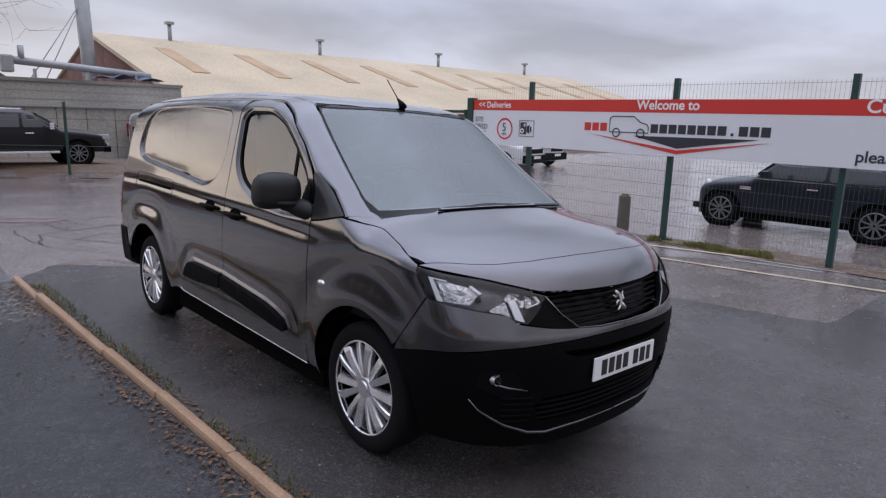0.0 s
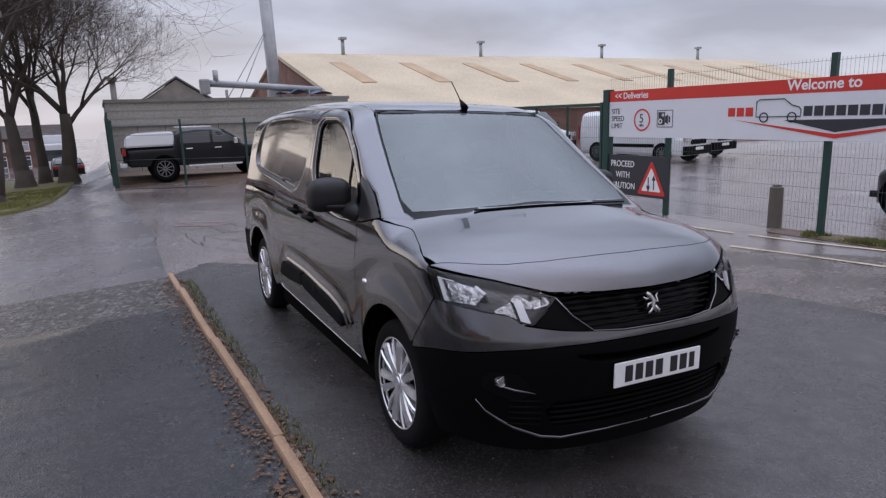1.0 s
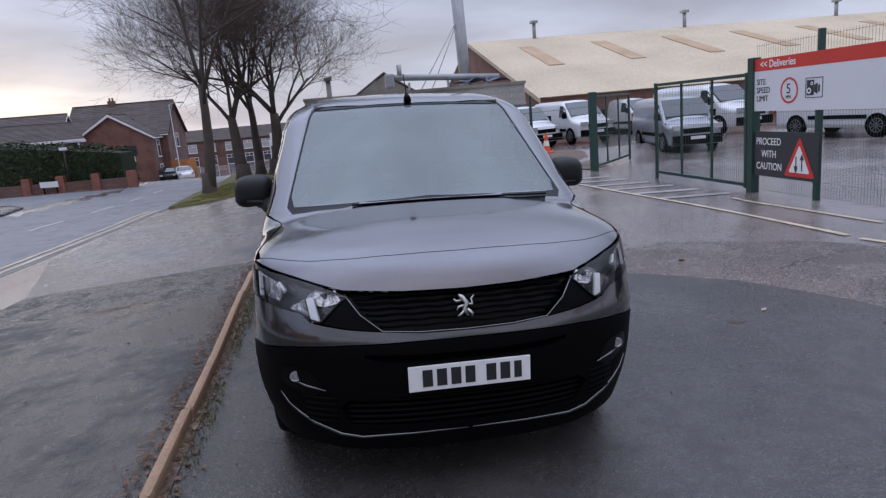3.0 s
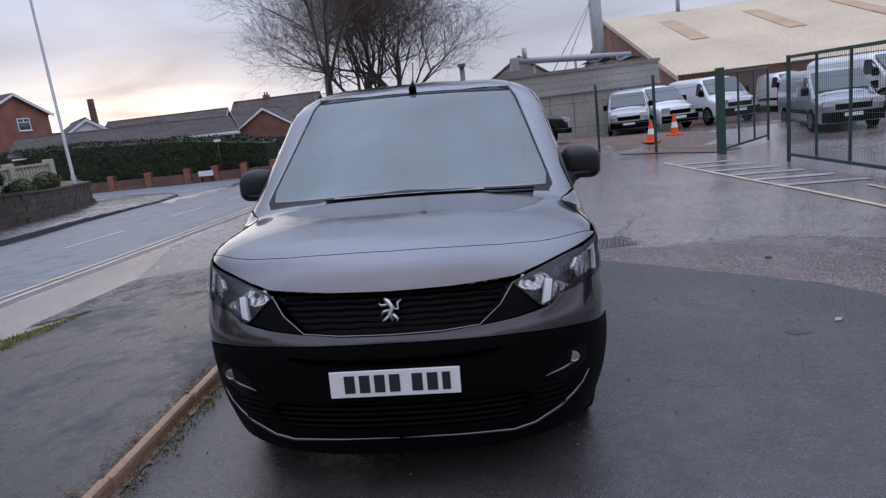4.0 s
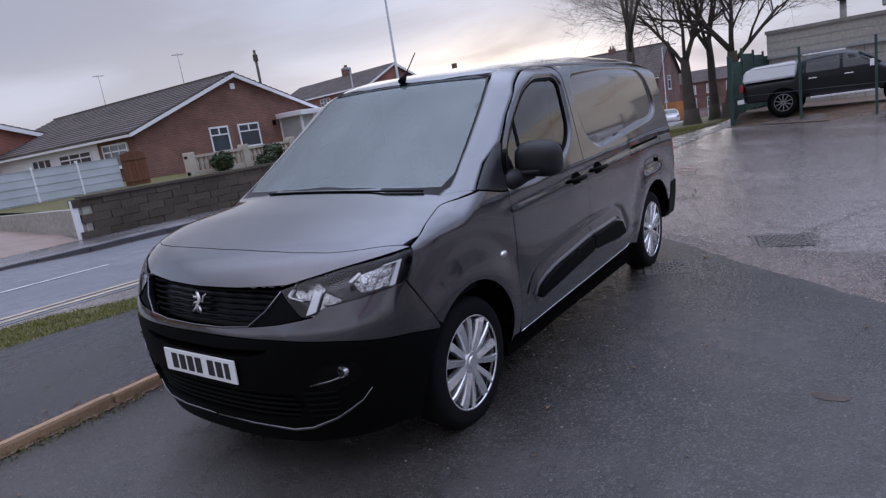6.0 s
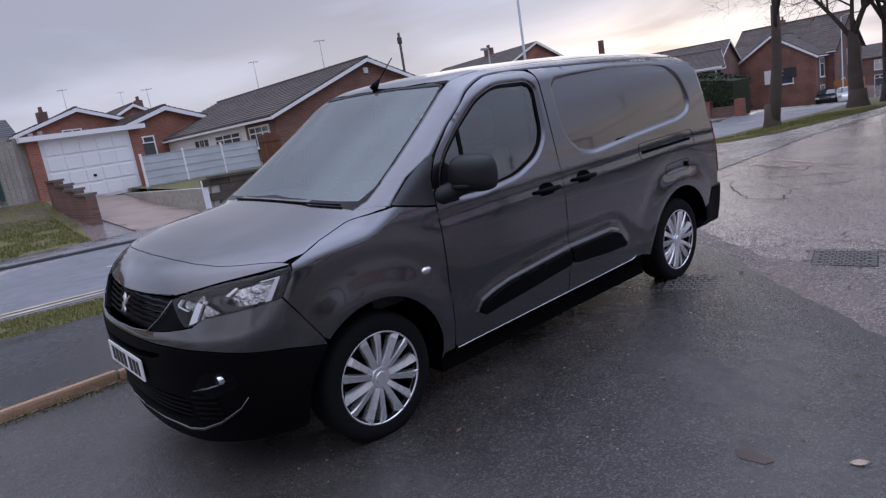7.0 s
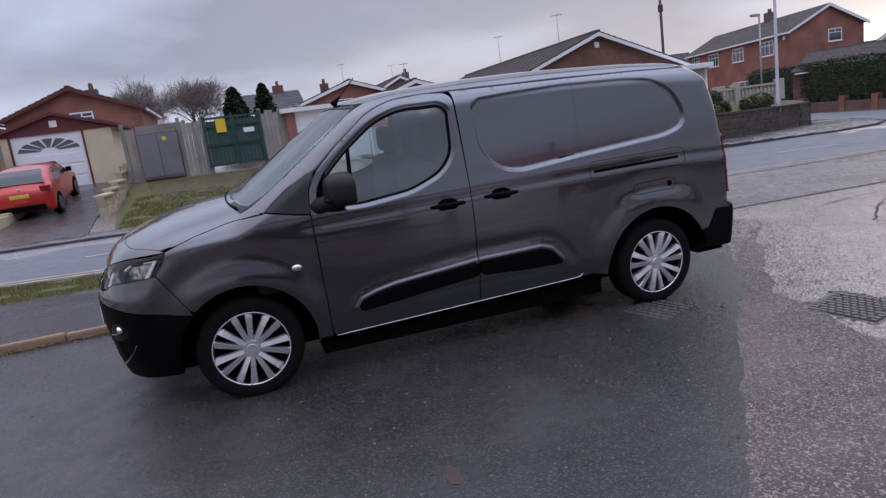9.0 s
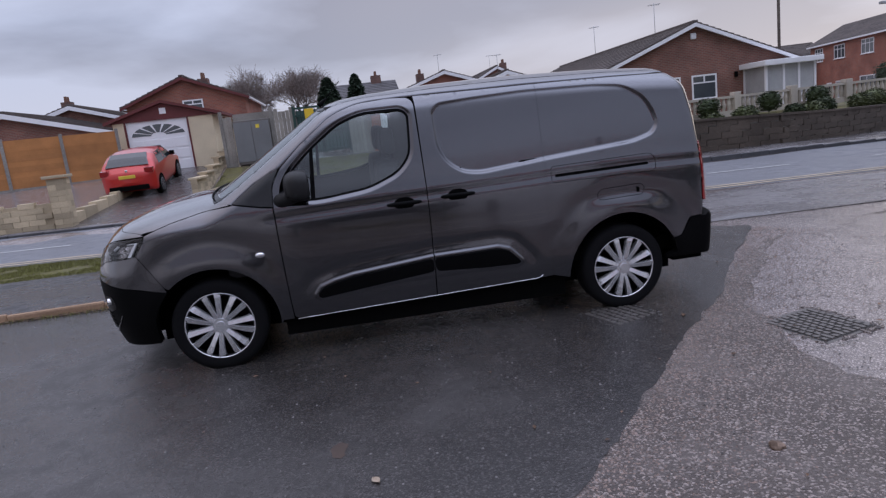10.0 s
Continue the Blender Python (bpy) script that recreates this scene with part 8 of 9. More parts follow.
# white garage with a panelled door, sheet fence, brick side wall
GAX, GAY = -21.0, 4.28
gar = thing("white_garage", pose(GAX, GAY, 0), "flat-roofed garage with a white panelled door", "garage")
boxes("side_wall", BRICK_RED_Y, gar, (-5, -1.75, .4, -.02, -1.5, 2.95))
boxes("side_wall", BRICK_RED_Y, gar, (-5, 1.5, .4, -.02, 1.75, 2.95))
boxes("pier", BRICK_RED, gar, (-.25, -1.78, .4, .0, -1.42, 2.9))
boxes("pier", BRICK_RED, gar, (-.25, 1.42, .4, .0, 1.78, 2.9))
boxes("fascia", M_UPVC, gar, (-5.1, -1.95, 2.86, .2, 1.95, 3.02))
gdoor = boxes("garage_door", M_UPVC, gar, (-.12, -1.42, .72, -.06, 1.42, 2.86), label="white panelled up-and-over door")
for r in range(4):
    for k in range(5):
        boxes("door_panel", M_UPVC, gdoor, (-.062, -1.3 + k * .53, .80 + r * .51, -.035, -.84 + k * .53, 1.22 + r * .51), bevel=.012)
boxes("door_handle", M_BLACK, gdoor, (-.06, -.05, 1.45, -.01, .05, 1.53))
M_SHEET = plain("pale_blue_grey_sheet", (.46, .49, .53), .5, vary=.15)
sf = thing("sheet_fence", pose(-19.6, 5.46, 0), "low pale grey metal sheet fence with white posts", "fence")
for k in range(3):
    for j in range(5):
        boxes("sheet_panel", M_SHEET, sf, (-.03 + .006 * (j % 2), k * 1.42, .62 + j * .25, .02 + .006 * (j % 2), k * 1.42 + 1.38, .855 + j * .25))
        boxes("panel_rib", M_SHEET, sf, (.02, k * 1.42, .855 + j * .25, .04, k * 1.42 + 1.38, .87 + j * .25))
    boxes("fence_post", M_UPVC, sf, (-.05, k * 1.42 - .05, .5, .05, k * 1.42 + .01, 1.95))
wg = thing("garden_gate", pose(-19.5, 10.2, 0), "brown boarded garden gate with an arched top", "gate")
M_BROWN_WOOD = plain("brown_stained_wood", (.13, .05, .025), .7, vary=.25, scale=8, bump=.3, bump_scale=60, piece=.12)
for k in range(6):
    boxes("board", M_BROWN_WOOD, wg, (-.03, -.45 + k * .15, .75, .03, -.31 + k * .15, 1.92 + .10 * math.sin(math.pi * (k + .5) / 6)))
for z in (.95, 1.7):
    boxes("gate_rail", M_BROWN_WOOD, wg, (.03, -.44, z, .055, .44, z + .1))

# brick house behind the white garage and other roofs
gable_house("brick_bungalow", pose(-36, 12.4, .6), "red brick house with a low tiled gable roof", 5.4, 9, 3.2, 4.1, BRICK_RED, BRICK_RED_Y, M_TILE, wins=[(-2.2, 1.4, -.9, 2.6, 2), (.9, 1.4, 2.2, 2.6, 2)])
gable_house("brick_house", pose(-45, 9.9, 0), "red brick gabled house seen over the fence", 7.2, 9, 4.7, 5.9, BRICK_RED, BRICK_RED_Y, M_TILE, wins=[(-1.1, 4.0, .1, 4.65, 2)], chim=(-2, -1.6, 5.4, .7, .3))
gable_house("brick_house", pose(-56, 17, 1.2), "brick house with a brown roof", 9, 14, 3.4, 5.6, BRICK_X, BRICK_Y, M_TILE, chim=(-2, 1.2, 5.6, .5, .3))
roof_house = thing("grey_roofed_house", pose(-46, 3.9, 0), "house with a long grey tiled roof slope", "house", group="houses")
boxes("front_wall", BRICK_X, roof_house, (-6, -2.6, -1, 0, 2.4, 4.2))
tiled_slope(roof_house, "y", -2.8, 2.6, (.4, 4.4), (-3, 6.0), M_TILE_GREY)
chimney(roof_house, -3, 1.0, 6.0, .5, .4)
for x, y, z, h in ((-47, 9.9, 6.0, 1.5), (-38, 12.4, 4.7, 1.4), (-58, 16.9, 6.6, 1.6)):
    aerial_mast(x, y, z, h)

# weathered board fence on concrete posts, with green gate and steel cabinet
M_GREY_BOARD = plain("weathered_grey_boards", (.30, .275, .245), .9, vary=.4, scale=4, bump=.5, bump_scale=40, piece=.22)
cf = thing("board_fence", pose(-21.3, 0, 0), "weathered grey board fence between concrete posts", "fence")
rnd = random.Random(31)
for y0, y1 in ((-3.32, -2.95), (-1.45, -.55), (1.60, 3.0)):
    n = max(2, round((y1 - y0) / .16))
    for k in range(n):
        u = y0 + (y1 - y0) * k / n
        boxes("board", M_GREY_BOARD, cf, (-.02 + .012 * (k % 2), u, .95, .012 + .012 * (k % 2), u + (y1 - y0) / n - .008, 3.02 + rnd.uniform(-.09, .12)))
    for z in (1.35, 2.55):
        boxes("fence_rail", M_GREY_BOARD, cf, (-.07, y0, z, -.02, y1, z + .09))
boxes("board", M_GREY_BOARD, cf, (-.40, -2.95, .95, -.37, -1.45, 3.05))
for y0 in (-3.36, -1.42, -.5, 1.55, 3.05):
    boxes("fence_post", M_CONC, cf, (-.07, y0 - .06, .7, .07, y0 + .06, 3.18))
gg = thing("green_gate", pose(-21.2, .52, 0), "dark green barred steel gate with a yellow notice", "gate")
for y in (-1.05, -.02, 1.0):
    boxes("gate_stile", M_GREEN, gg, (-.04, y - .05, 1.15, .04, y + .05, 3.1))
for z in (1.25, 2.0, 2.7, 3.0):
    boxes("gate_rail", M_GREEN, gg, (-.03, -1.0, z - .04, .03, .95, z + .04))
for k in range(14):
    boxes("gate_pale", M_GREEN, gg, (.03, -.93 + k * .14, 1.2, .05, -.90 + k * .14, 2.95))
boxes("backing", plain("green_tinted_sheet", (.06, .12, .11), .6), gg, (-.10, -1.0, 1.2, -.07, .95, 2.9))
boxes("yellow_notice", plain("yellow_notice", (.75, .50, .03), .5), gg, (.052, -.62, 2.45, .06, -.26, 2.95), label="yellow warning notice")
boxes("white_notice", M_UPVC, gg, (.052, .35, 2.35, .06, .75, 2.52))
cab = thing("utility_cabinet", pose(-21.0, -2.2, 0), "grey steel utility cabinet with double doors", "cabinet")
boxes("cabinet_body", M_GALV_DARK, cab, (-.35, -.70, 1.05, .0, .70, 2.75), bevel=.02)
for y0 in (-.68, .01):
    boxes("cabinet_door", plain("grey_cabinet_paint", (.16, .165, .17), .55, vary=.2), cab, (0, y0, 1.15, .025, y0 + .67, 2.68), bevel=.006)
boxes("yellow_label", plain("yellow_label", (.72, .55, .06), .5), cab, (.026, .16, 2.42, .03, .3, 2.56))
sheet("grass_bank", [(-12.9, -2.9), (-12.9, 1.9), (-16.5, 2.4), (-20.9, 2.6), (-20.9, -3.4), (-16, -3.3)], .015, M_GRASSBED, .5, label="mossy grass bank with bare earth", category="grass")
sheet("grass_bank", [(-16.2, -2.2), (-16.2, 1.9), (-20.8, 2.5), (-20.8, -2.8)], .03, paving("dark_bank_earth", (.060, .042, .026), (.135, .125, .035), (.6, .95), grain=50, bump=1.0, patch=1.1), .6, label="bare brown earth of the bank", category="earth")
stub = thing("stepped_brick_wall", pose(0, 0, 0), "dark stepped brick wall beside the drive", "wall")
for k in range(4):
    x0 = -15.4 - k * 1.1
    boxes("wall_step", BRICK_DARK, stub, (x0 - 1.1, 2.55, .1, x0, 2.8, 1.0 + .16 * k))
    boxes("step_coping", M_GALV_DARK, stub, (x0 - 1.1, 2.5, 1.0 + .16 * k, x0, 2.85, 1.07 + .16 * k))
sheet("drive", [(-12.6, 2.9), (-12.6, 4.6), (-21, 6.4), (-21, 3.0)], .02, plain("pinkish_concrete_drive", (.26, .20, .17), .85, vary=.25, bump=.3), .6, label="pale concrete drive to the white garage", category="drive")

# cream garage, drive, walls and wooden fence
CGX = -23.0
cg = thing("cream_garage", pose(CGX, -5.84, .05), "cream garage with maroon gable and fan-lit white door", "garage")
M_CREAMW = plain("cream_render", (.62, .53, .38), .85, vary=.15)
M_MAROON = plain("maroon_boards", (.12, .022, .022), .6, vary=.2)
boxes("side_wall", M_CREAMW, cg, (-6, -2.05, .6, 0, -1.85, 3.25))
boxes("side_wall", M_CREAMW, cg, (-6, 1.7, .6, 0, 1.9, 3.25))
boxes("front_pier", M_CREAMW, cg, (-.2, .92, .6, .0, 1.7, 3.2))
boxes("front_pier", M_CREAMW, cg, (-.2, -1.85, .6, .0, -1.62, 3.2))
bm = bmesh.new()
prism(bm, [(-2.2, 3.2), (2.05, 3.2), (0, 3.85)], "x", -.2, .03)
part("gable_board", bm, M_MAROON, cg)
for s in (1, -1):
    bm = bmesh.new()
    prism(bm, [(s * 2.35, 3.15), (s * 2.35, 3.27), (0, 3.98), (0, 3.86)], "x", -6, .2)
    part("roof_slope", bm, M_MAROON, cg)
boxes("round_vent", M_UPVC, cg, (.03, -.14, 3.42, .05, .12, 3.66), bevel=.008)
for y in (-1.62, .86):
    boxes("door_post", M_MAROON, cg, (-.1, y, 1.05, .02, y + .07, 3.2))
cdoor = boxes("garage_door", M_UPVC, cg, (-.1, -1.55, 1.05, -.04, .86, 3.2), label="white panelled garage door")
for r in range(3):
    for k in range(4):
        boxes("door_panel", M_UPVC, cdoor, (-.042, -1.47 + k * .58, 1.12 + r * .46, -.022, -.97 + k * .58, 1.50 + r * .46), bevel=.01)
for k in range(7):
    a0, a1 = math.pi * k / 7 + .05, math.pi * (k + 1) / 7 - .05
    bm = bmesh.new()
    prism(bm, [(-.345 + 1.05 * math.cos(a0), 2.58 + .45 * math.sin(a0)), (-.345 + 1.05 * math.cos((a0 + a1) / 2), 2.58 + .46 * math.sin((a0 + a1) / 2)), (-.345 + 1.05 * math.cos(a1), 2.58 + .45 * math.sin(a1)), (-.345 + .3 * math.cos(a1), 2.58 + .13 * math.sin(a1)), (-.345 + .3 * math.cos(a0), 2.58 + .13 * math.sin(a0))], "x", -.05, -.03)
    part("fan_light", bm, M_PANE, cdoor)
gable_house("brick_house", pose(-33.4, -7.0, 0), "red-brown brick house behind the cream garage", 6.4, 8, 4.75, 6.0, BRICK_RED, BRICK_RED_Y, M_TILE, wins=[(-.2, 4.0, .9, 4.8, 2)], barge=.1, trim=M_MAROON, chim=(-3, .6, 5.5, .7, .3))
gable_house("brick_bungalow", pose(-29, -14.5, 1.0), "brick bungalow with white fascia boards", 11, 9, 2.1, 3.6, BRICK_X, BRICK_Y, M_TILE, wins=[(-3.4, .9, -2.2, 1.9, 2), (-1.2, .9, .2, 1.9, 2)])
gable_house("brick_bungalow", pose(-37, -14.4, 1.4), "brick bungalow with white barge boards", 9, 9, 2.6, 4.0, BRICK_X, BRICK_Y, M_TILE, chim=(-3, -1.2, 3.9, .7, .3))
wf = thing("wooden_fence", pose(0, 0, 0), "orange stained wooden fence panels between concrete posts", "fence")
for k in range(5):
    x0, y0 = -22.45 + k * .62, -7.62 - k * 1.86
    a = math.degrees(math.atan2(-1.86, .62))
    at = pose(x0, y0, 0, 0, 0, a)
    boxes("concrete_post", M_CONC, wf, (-.06, -.06, .5, .06, .06, 3.05), at=at)
    boxes("gravel_board", M_CONC, wf, (.06, -.03, .75, 1.9, .03, 1.15), at=at)
    for j in range(9):
        boxes("board", M_WOOD, wf, (.06, -.02 + .006 * (j % 2), 1.15 + j * .2, 1.9, .02 + .006 * (j % 2), 1.365 + j * .2), at=at)
stone_wall = thing("stone_wall", pose(0, 0, 0), "cream stone block wall with a capped pillar", "wall")
bm = bmesh.new()
box(bm, -.1, -.196, -.0735, .1, .196, .0735, bevel=.010)
cream_mesh = mesh_of("wall_block", bm, M_CREAM_STONE)
boxes("wall_core", M_CREAM_STONE, stone_wall, (-12.86, -10.9, .1, -12.70, -6.55, .80))
rnd = random.Random(17)
for r in range(5):
    for k in range(11):
        if r == 4 and rnd.random() < .4:
            continue
        b = new("wall_block", cream_mesh)
        b.parent = stone_wall
        b.matrix_basis = pose(-12.76 + rnd.uniform(-.008, .008), -6.75 - k * .398 - (.2 if r % 2 else 0), .19 + r * .149)
boxes("pillar_core", M_CREAM_STONE, stone_wall, (-12.94, -6.47, .05, -12.56, -6.09, 1.36))
for r in range(9):
    for j in (-.105, .105):
        b = new("pillar_block", cream_mesh)
        b.parent = stone_wall
        b.matrix_basis = pose(-12.75, -6.28, .14 + r * .149, 0, 0, 90 if r % 2 else 0) @ pose(j, 0, 0) @ Matrix.Diagonal((1.04, 1.06, 1, 1))
boxes("pillar_cap", M_CREAM_STONE, stone_wall, (-13.03, -6.56, 1.42, -12.47, -6.0, 1.50), bevel=.02)
drive_wall = thing("drive_wall", pose(0, 0, 0), "stepped cream stone wall running up beside the drive", "wall")
for k in range(6):
    x0 = -15.6 - k * 1.55
    z0 = height(x0, -3.6)
    for r in range(4):
        for j in range(4):
            b = new("wall_block", cream_mesh)
            b.parent = drive_wall
            b.matrix_basis = pose(x0 - .2 - j * .385, -3.55 - .02 * k, z0 + .05 + r * .15, 0, 0, 90)
    boxes("coping", M_CREAM_STONE, drive_wall, (x0 - 1.55, -3.72 - .02 * k, z0 + .57, x0, -3.38 - .02 * k, z0 + .64), bevel=.015)
kerb_wall = thing("low_drive_edging", pose(0, 0, 0), "low cream stone edging beside the drive", "wall")
for k in range(7):
    x0 = -13.1 - k * .95
    z0 = height(x0, -6.4)
    boxes("edging_block", M_CREAM_STONE, kerb_wall, (x0 - .92, -6.5, z0 - .1, x0, -6.25, z0 + .34), bevel=.02)
sheet("drive", [(-12.4, -6.2), (-12.4, -3.5), (-15.5, -3.75), (-24.4, -3.9), (-24.4, -7.9), (-15.5, -6.4)], .02, paving("wet_dark_drive", (.06, .05, .047), (.10, .085, .08), (.2, .5)), .6, label="wet dark tarmac drive", category="drive")

# far pavement with its kerb
sheet("pavement", [(-11.3, 19), (-11.1, 12), (-11.15, 4), (-11.5, 0), (-11.8, -4), (-12.3, -10), (-13.2, -10), (-12.8, -4), (-12.8, 4.5), (-12.95, 12), (-13.2, 15), (-14.3, 18.3), (-15.6, 21.2), (-16.4, 23.2), (-17.3, 24.8), (-18.7, 25.9), (-21.5, 26.9), (-21.2, 28.0), (-16.05, 26.2), (-13.5, 24.2), (-12.05, 22.0)], .05, M_PAVE, .6, .16, label="grey far pavement with dark kerb edge", category="pavement")
fk = thing("far_kerb", pose(0, 0, 0), "dark grey kerbstones along the far pavement", "kerb", kind="structure")
KL = [(-12.3, -10), (-11.8, -4), (-11.5, 0), (-11.15, 4), (-11.1, 12), (-11.3, 19), (-12.05, 22.0), (-13.5, 24.2), (-16.05, 26.2), (-21.2, 28.0)]
bm = bmesh.new()
box(bm, -.5, -.065, -.11, .5, .065, .062, bevel=.015)
fk_mesh = mesh_of("kerbstone", bm, M_KERB_GREY)
for (x0, y0), (x1, y1) in zip(KL, KL[1:]):
    L = math.hypot(x1 - x0, y1 - y0)
    n = max(1, round(L / .92))
    for k in range(n):
        t = (k + .5) / n
        x, y = x0 + (x1 - x0) * t, y0 + (y1 - y0) * t
        b = new("kerbstone", fk_mesh)
        b.parent = fk
        b.matrix_basis = pose(x, y, height(min(x, -11.2) if y < 18 else x, y) + .0, 0, 0, math.degrees(math.atan2(y1 - y0, x1 - x0))) @ Matrix.Diagonal((L / n - .012, 1, 1, 1))


def street_lamp(x, y, h, label, lean=0):
    l = thing("street_lamp", pose(x, y, height(x, y), 0, lean, 0), label, "street lamp", group="street lamps")
    bm = bmesh.new()
    tube(bm, [(0, 0, -.1), (0, 0, 1.3), (0, 0, 1.32), (0, 0, h)], [.095, .095, .065, .045], seg=12)
    part("lamp_post", bm, M_GALV, l, smooth=True)
    bm = bmesh.new()
    tube(bm, [(0, 0, h - .05), (.4, .25, h + .12), (.9, .6, h + .18)], [.04, .035, .03], seg=8)
    part("lamp_arm", bm, M_GALV, l, smooth=True)
    boxes("lamp_head", M_GALV, l, (.75, .45, h + .12, 1.35, .75, h + .24), bevel=.03)


street_lamp(-15.75, 21.35, 8.4, "tall slim grey street lamp by the garden wall")
street_lamp(-17.9, 71.6, 8.4, "slim grey street lamp by the corner house")
fp = thing("footpath_sign_post", pose(-14.74, 33.7, -.75), "thin wooden post in front of the hedge", "post")
curve_part("post_shaft", [(0, 0, 0), (0, 0, 2.65)], .05, M_BARK, fp)
boxes("plate", M_UPVC, fp, (-.2, -.07, 2.2, .2, -.05, 2.35))
pole = thing("telegraph_pole", pose(-44.8, 38.5, .2), "dark wooden telegraph pole above the roofs", "pole")
curve_part("pole_shaft", [(0, 0, -.6), (0, 0, 9.7)], .12, M_BARK, pole)
boxes("pole_box", M_BARK, pole, (-.12, -.2, 8.7, .16, .16, 9.3), bevel=.03)
post = thing("street_lamp", pose(-33.6, 38.3, 0), "thin old concrete lamp post before the far house", "street lamp", group="street lamps")
curve_part("lamp_post", [(0, 0, -.6), (0, 0, 6.4)], .06, M_GALV, post)
boxes("lamp_head", M_GALV, post, (-.15, -.75, 6.32, .15, -.05, 6.5), bevel=.04)
flue2 = thing("brick_chimney", pose(-40.8, 65.3, -1), "tall far factory chimney", "chimney")
bm = bmesh.new()
cyl(bm, (0, 0, 0), (0, 0, 8.4), .45, .33, 16)
part("chimney_shaft", bm, BRICK_DARK, flue2)

# ---- trees, shrubs, grass, litter ----
def bare_tree(name, at, label, height_m, trunk_r, seed, crown=1.0, levels=5, thin=.004, fork=3.0, twig_mat=None):
    """A leafless tree: tapered trunk, limbs, branches and fine twigs."""
    rng = random.Random(seed)
    t = thing(name, at, label, "tree", group="street trees")
    trunk, twigs = bmesh.new(), bmesh.new()

    def grow(p, d, length, r, level):
        n = 4 if level < 2 else 3
        pts, rad = [p.copy()], [r]
        q, dd = p.copy(), d.copy()
        for k in range(n):
            dd = (dd + Vector((rng.uniform(-1, 1), rng.uniform(-1, 1), rng.uniform(-.3, .7))) * (.10 + .05 * level)).normalized()
            q = q + dd * length / n
            pts.append(q.copy())
            rad.append(r * (1 - .42 * (k + 1) / n))
        tube(trunk if level < 3 else twigs, pts, rad, seg=10 if level == 0 else 6 if level < 3 else 3)
        if level >= levels:
            return
        kids = {0: 4, 1: 4, 2: 5, 3: 6, 4: 4, 5: 3}[level]
        for k in range(kids):
            f = rng.uniform(.35, 1.0) if level else rng.uniform(.8, 1.0)
            i = min(n - 1, int(f * n))
            base = pts[i] + (pts[i + 1] - pts[i]) * (f * n - i)
            az = 2 * math.pi * (k + rng.uniform(0, .8)) / kids
            spread = rng.uniform(.45, .95) if level else rng.uniform(.35, .75)
            side = dd.orthogonal().normalized()
            side = (Matrix.Rotation(az, 3, dd) @ side)
            nd = (dd * math.cos(spread) + side * math.sin(spread) + Vector((0, 0, .12))).normalized()
            grow(base, nd, length * rng.uniform(.62, .86) * (crown if level == 0 else 1) * (.88 if level == 0 else 1), max(thin, rad[i] * rng.uniform(.44, .62)), level + 1)
    grow(Vector((0, 0, -.15)), Vector((rng.uniform(-.06, .06), rng.uniform(-.06, .06), 1)).normalized(), fork, trunk_r, 0)
    # root flare
    tube(trunk, [(0, 0, -.2), (0, 0, .0), (0, 0, .35), (0, 0, .8)], [trunk_r * 1.7, trunk_r * 1.45, trunk_r * 1.12, trunk_r * .98], seg=12)
    part("trunk", trunk, M_BARK, t, smooth=True)
    tagged(part("crown", twigs, twig_mat or M_TWIG, t, "fine bare twigs"), kind="stuff")
    return t


for x, y, h, r, sd, fk, lv in ((-5.1, 20.5, 9, .21, 23, 4.0, 6), (-5.15, 29.6, 10, .33, 9, 3.4, 6), (-4.55, 31.6, 10, .24, 13, 4.2, 6), (-3.55, 30.2, 10, .36, 17, 3.2, 6)):
    bare_tree("bare_tree", pose(x, y, height(x, y)), "leafless roadside tree with a grey-brown trunk and dense twigs", h, r, sd, 1.45, lv, fork=fk)
for x, y, r, sd, fk, lab in ((-60, -2.2, .3, 41, 3.15, "round brown bare tree beyond the roofs"), (-62, -7.4, .26, 43, 3.1, "round grey bare tree beyond the roofs"), (-70, -21, .28, 47, 2.2, "far bare tree beyond the houses")):
    bare_tree("bare_tree", pose(x, y, height(x, y)), lab, 8, r, sd, 1.0, 6, thin=.013, fork=fk, twig_mat=M_HAZED_TWIG)
sheet("tree_verge", [(-5.35, 15.7), (-4.2, 15.8), (-3.6, 17.5), (-3.35, 22), (-3.3, 40), (-6.9, 40), (-6.2, 28), (-5.8, 21)], .07, M_GRASSBED, .6, .12, label="kerbed grass verge round the tree trunks", category="verge")
sheet("grass_verge", [(-8.2, -14), (-6.75, -4.0), (-6.15, -1.2), (-5.75, .8), (-4.7, 2.2), (-3.95, 3.3), (-3.98, 2.6), (-4.28, 1.6), (-4.95, -1), (-5.05, -3), (-5.2, -14)], .025, M_GRASSBED, .5, label="mossy grass verge between road and footpath", category="verge")


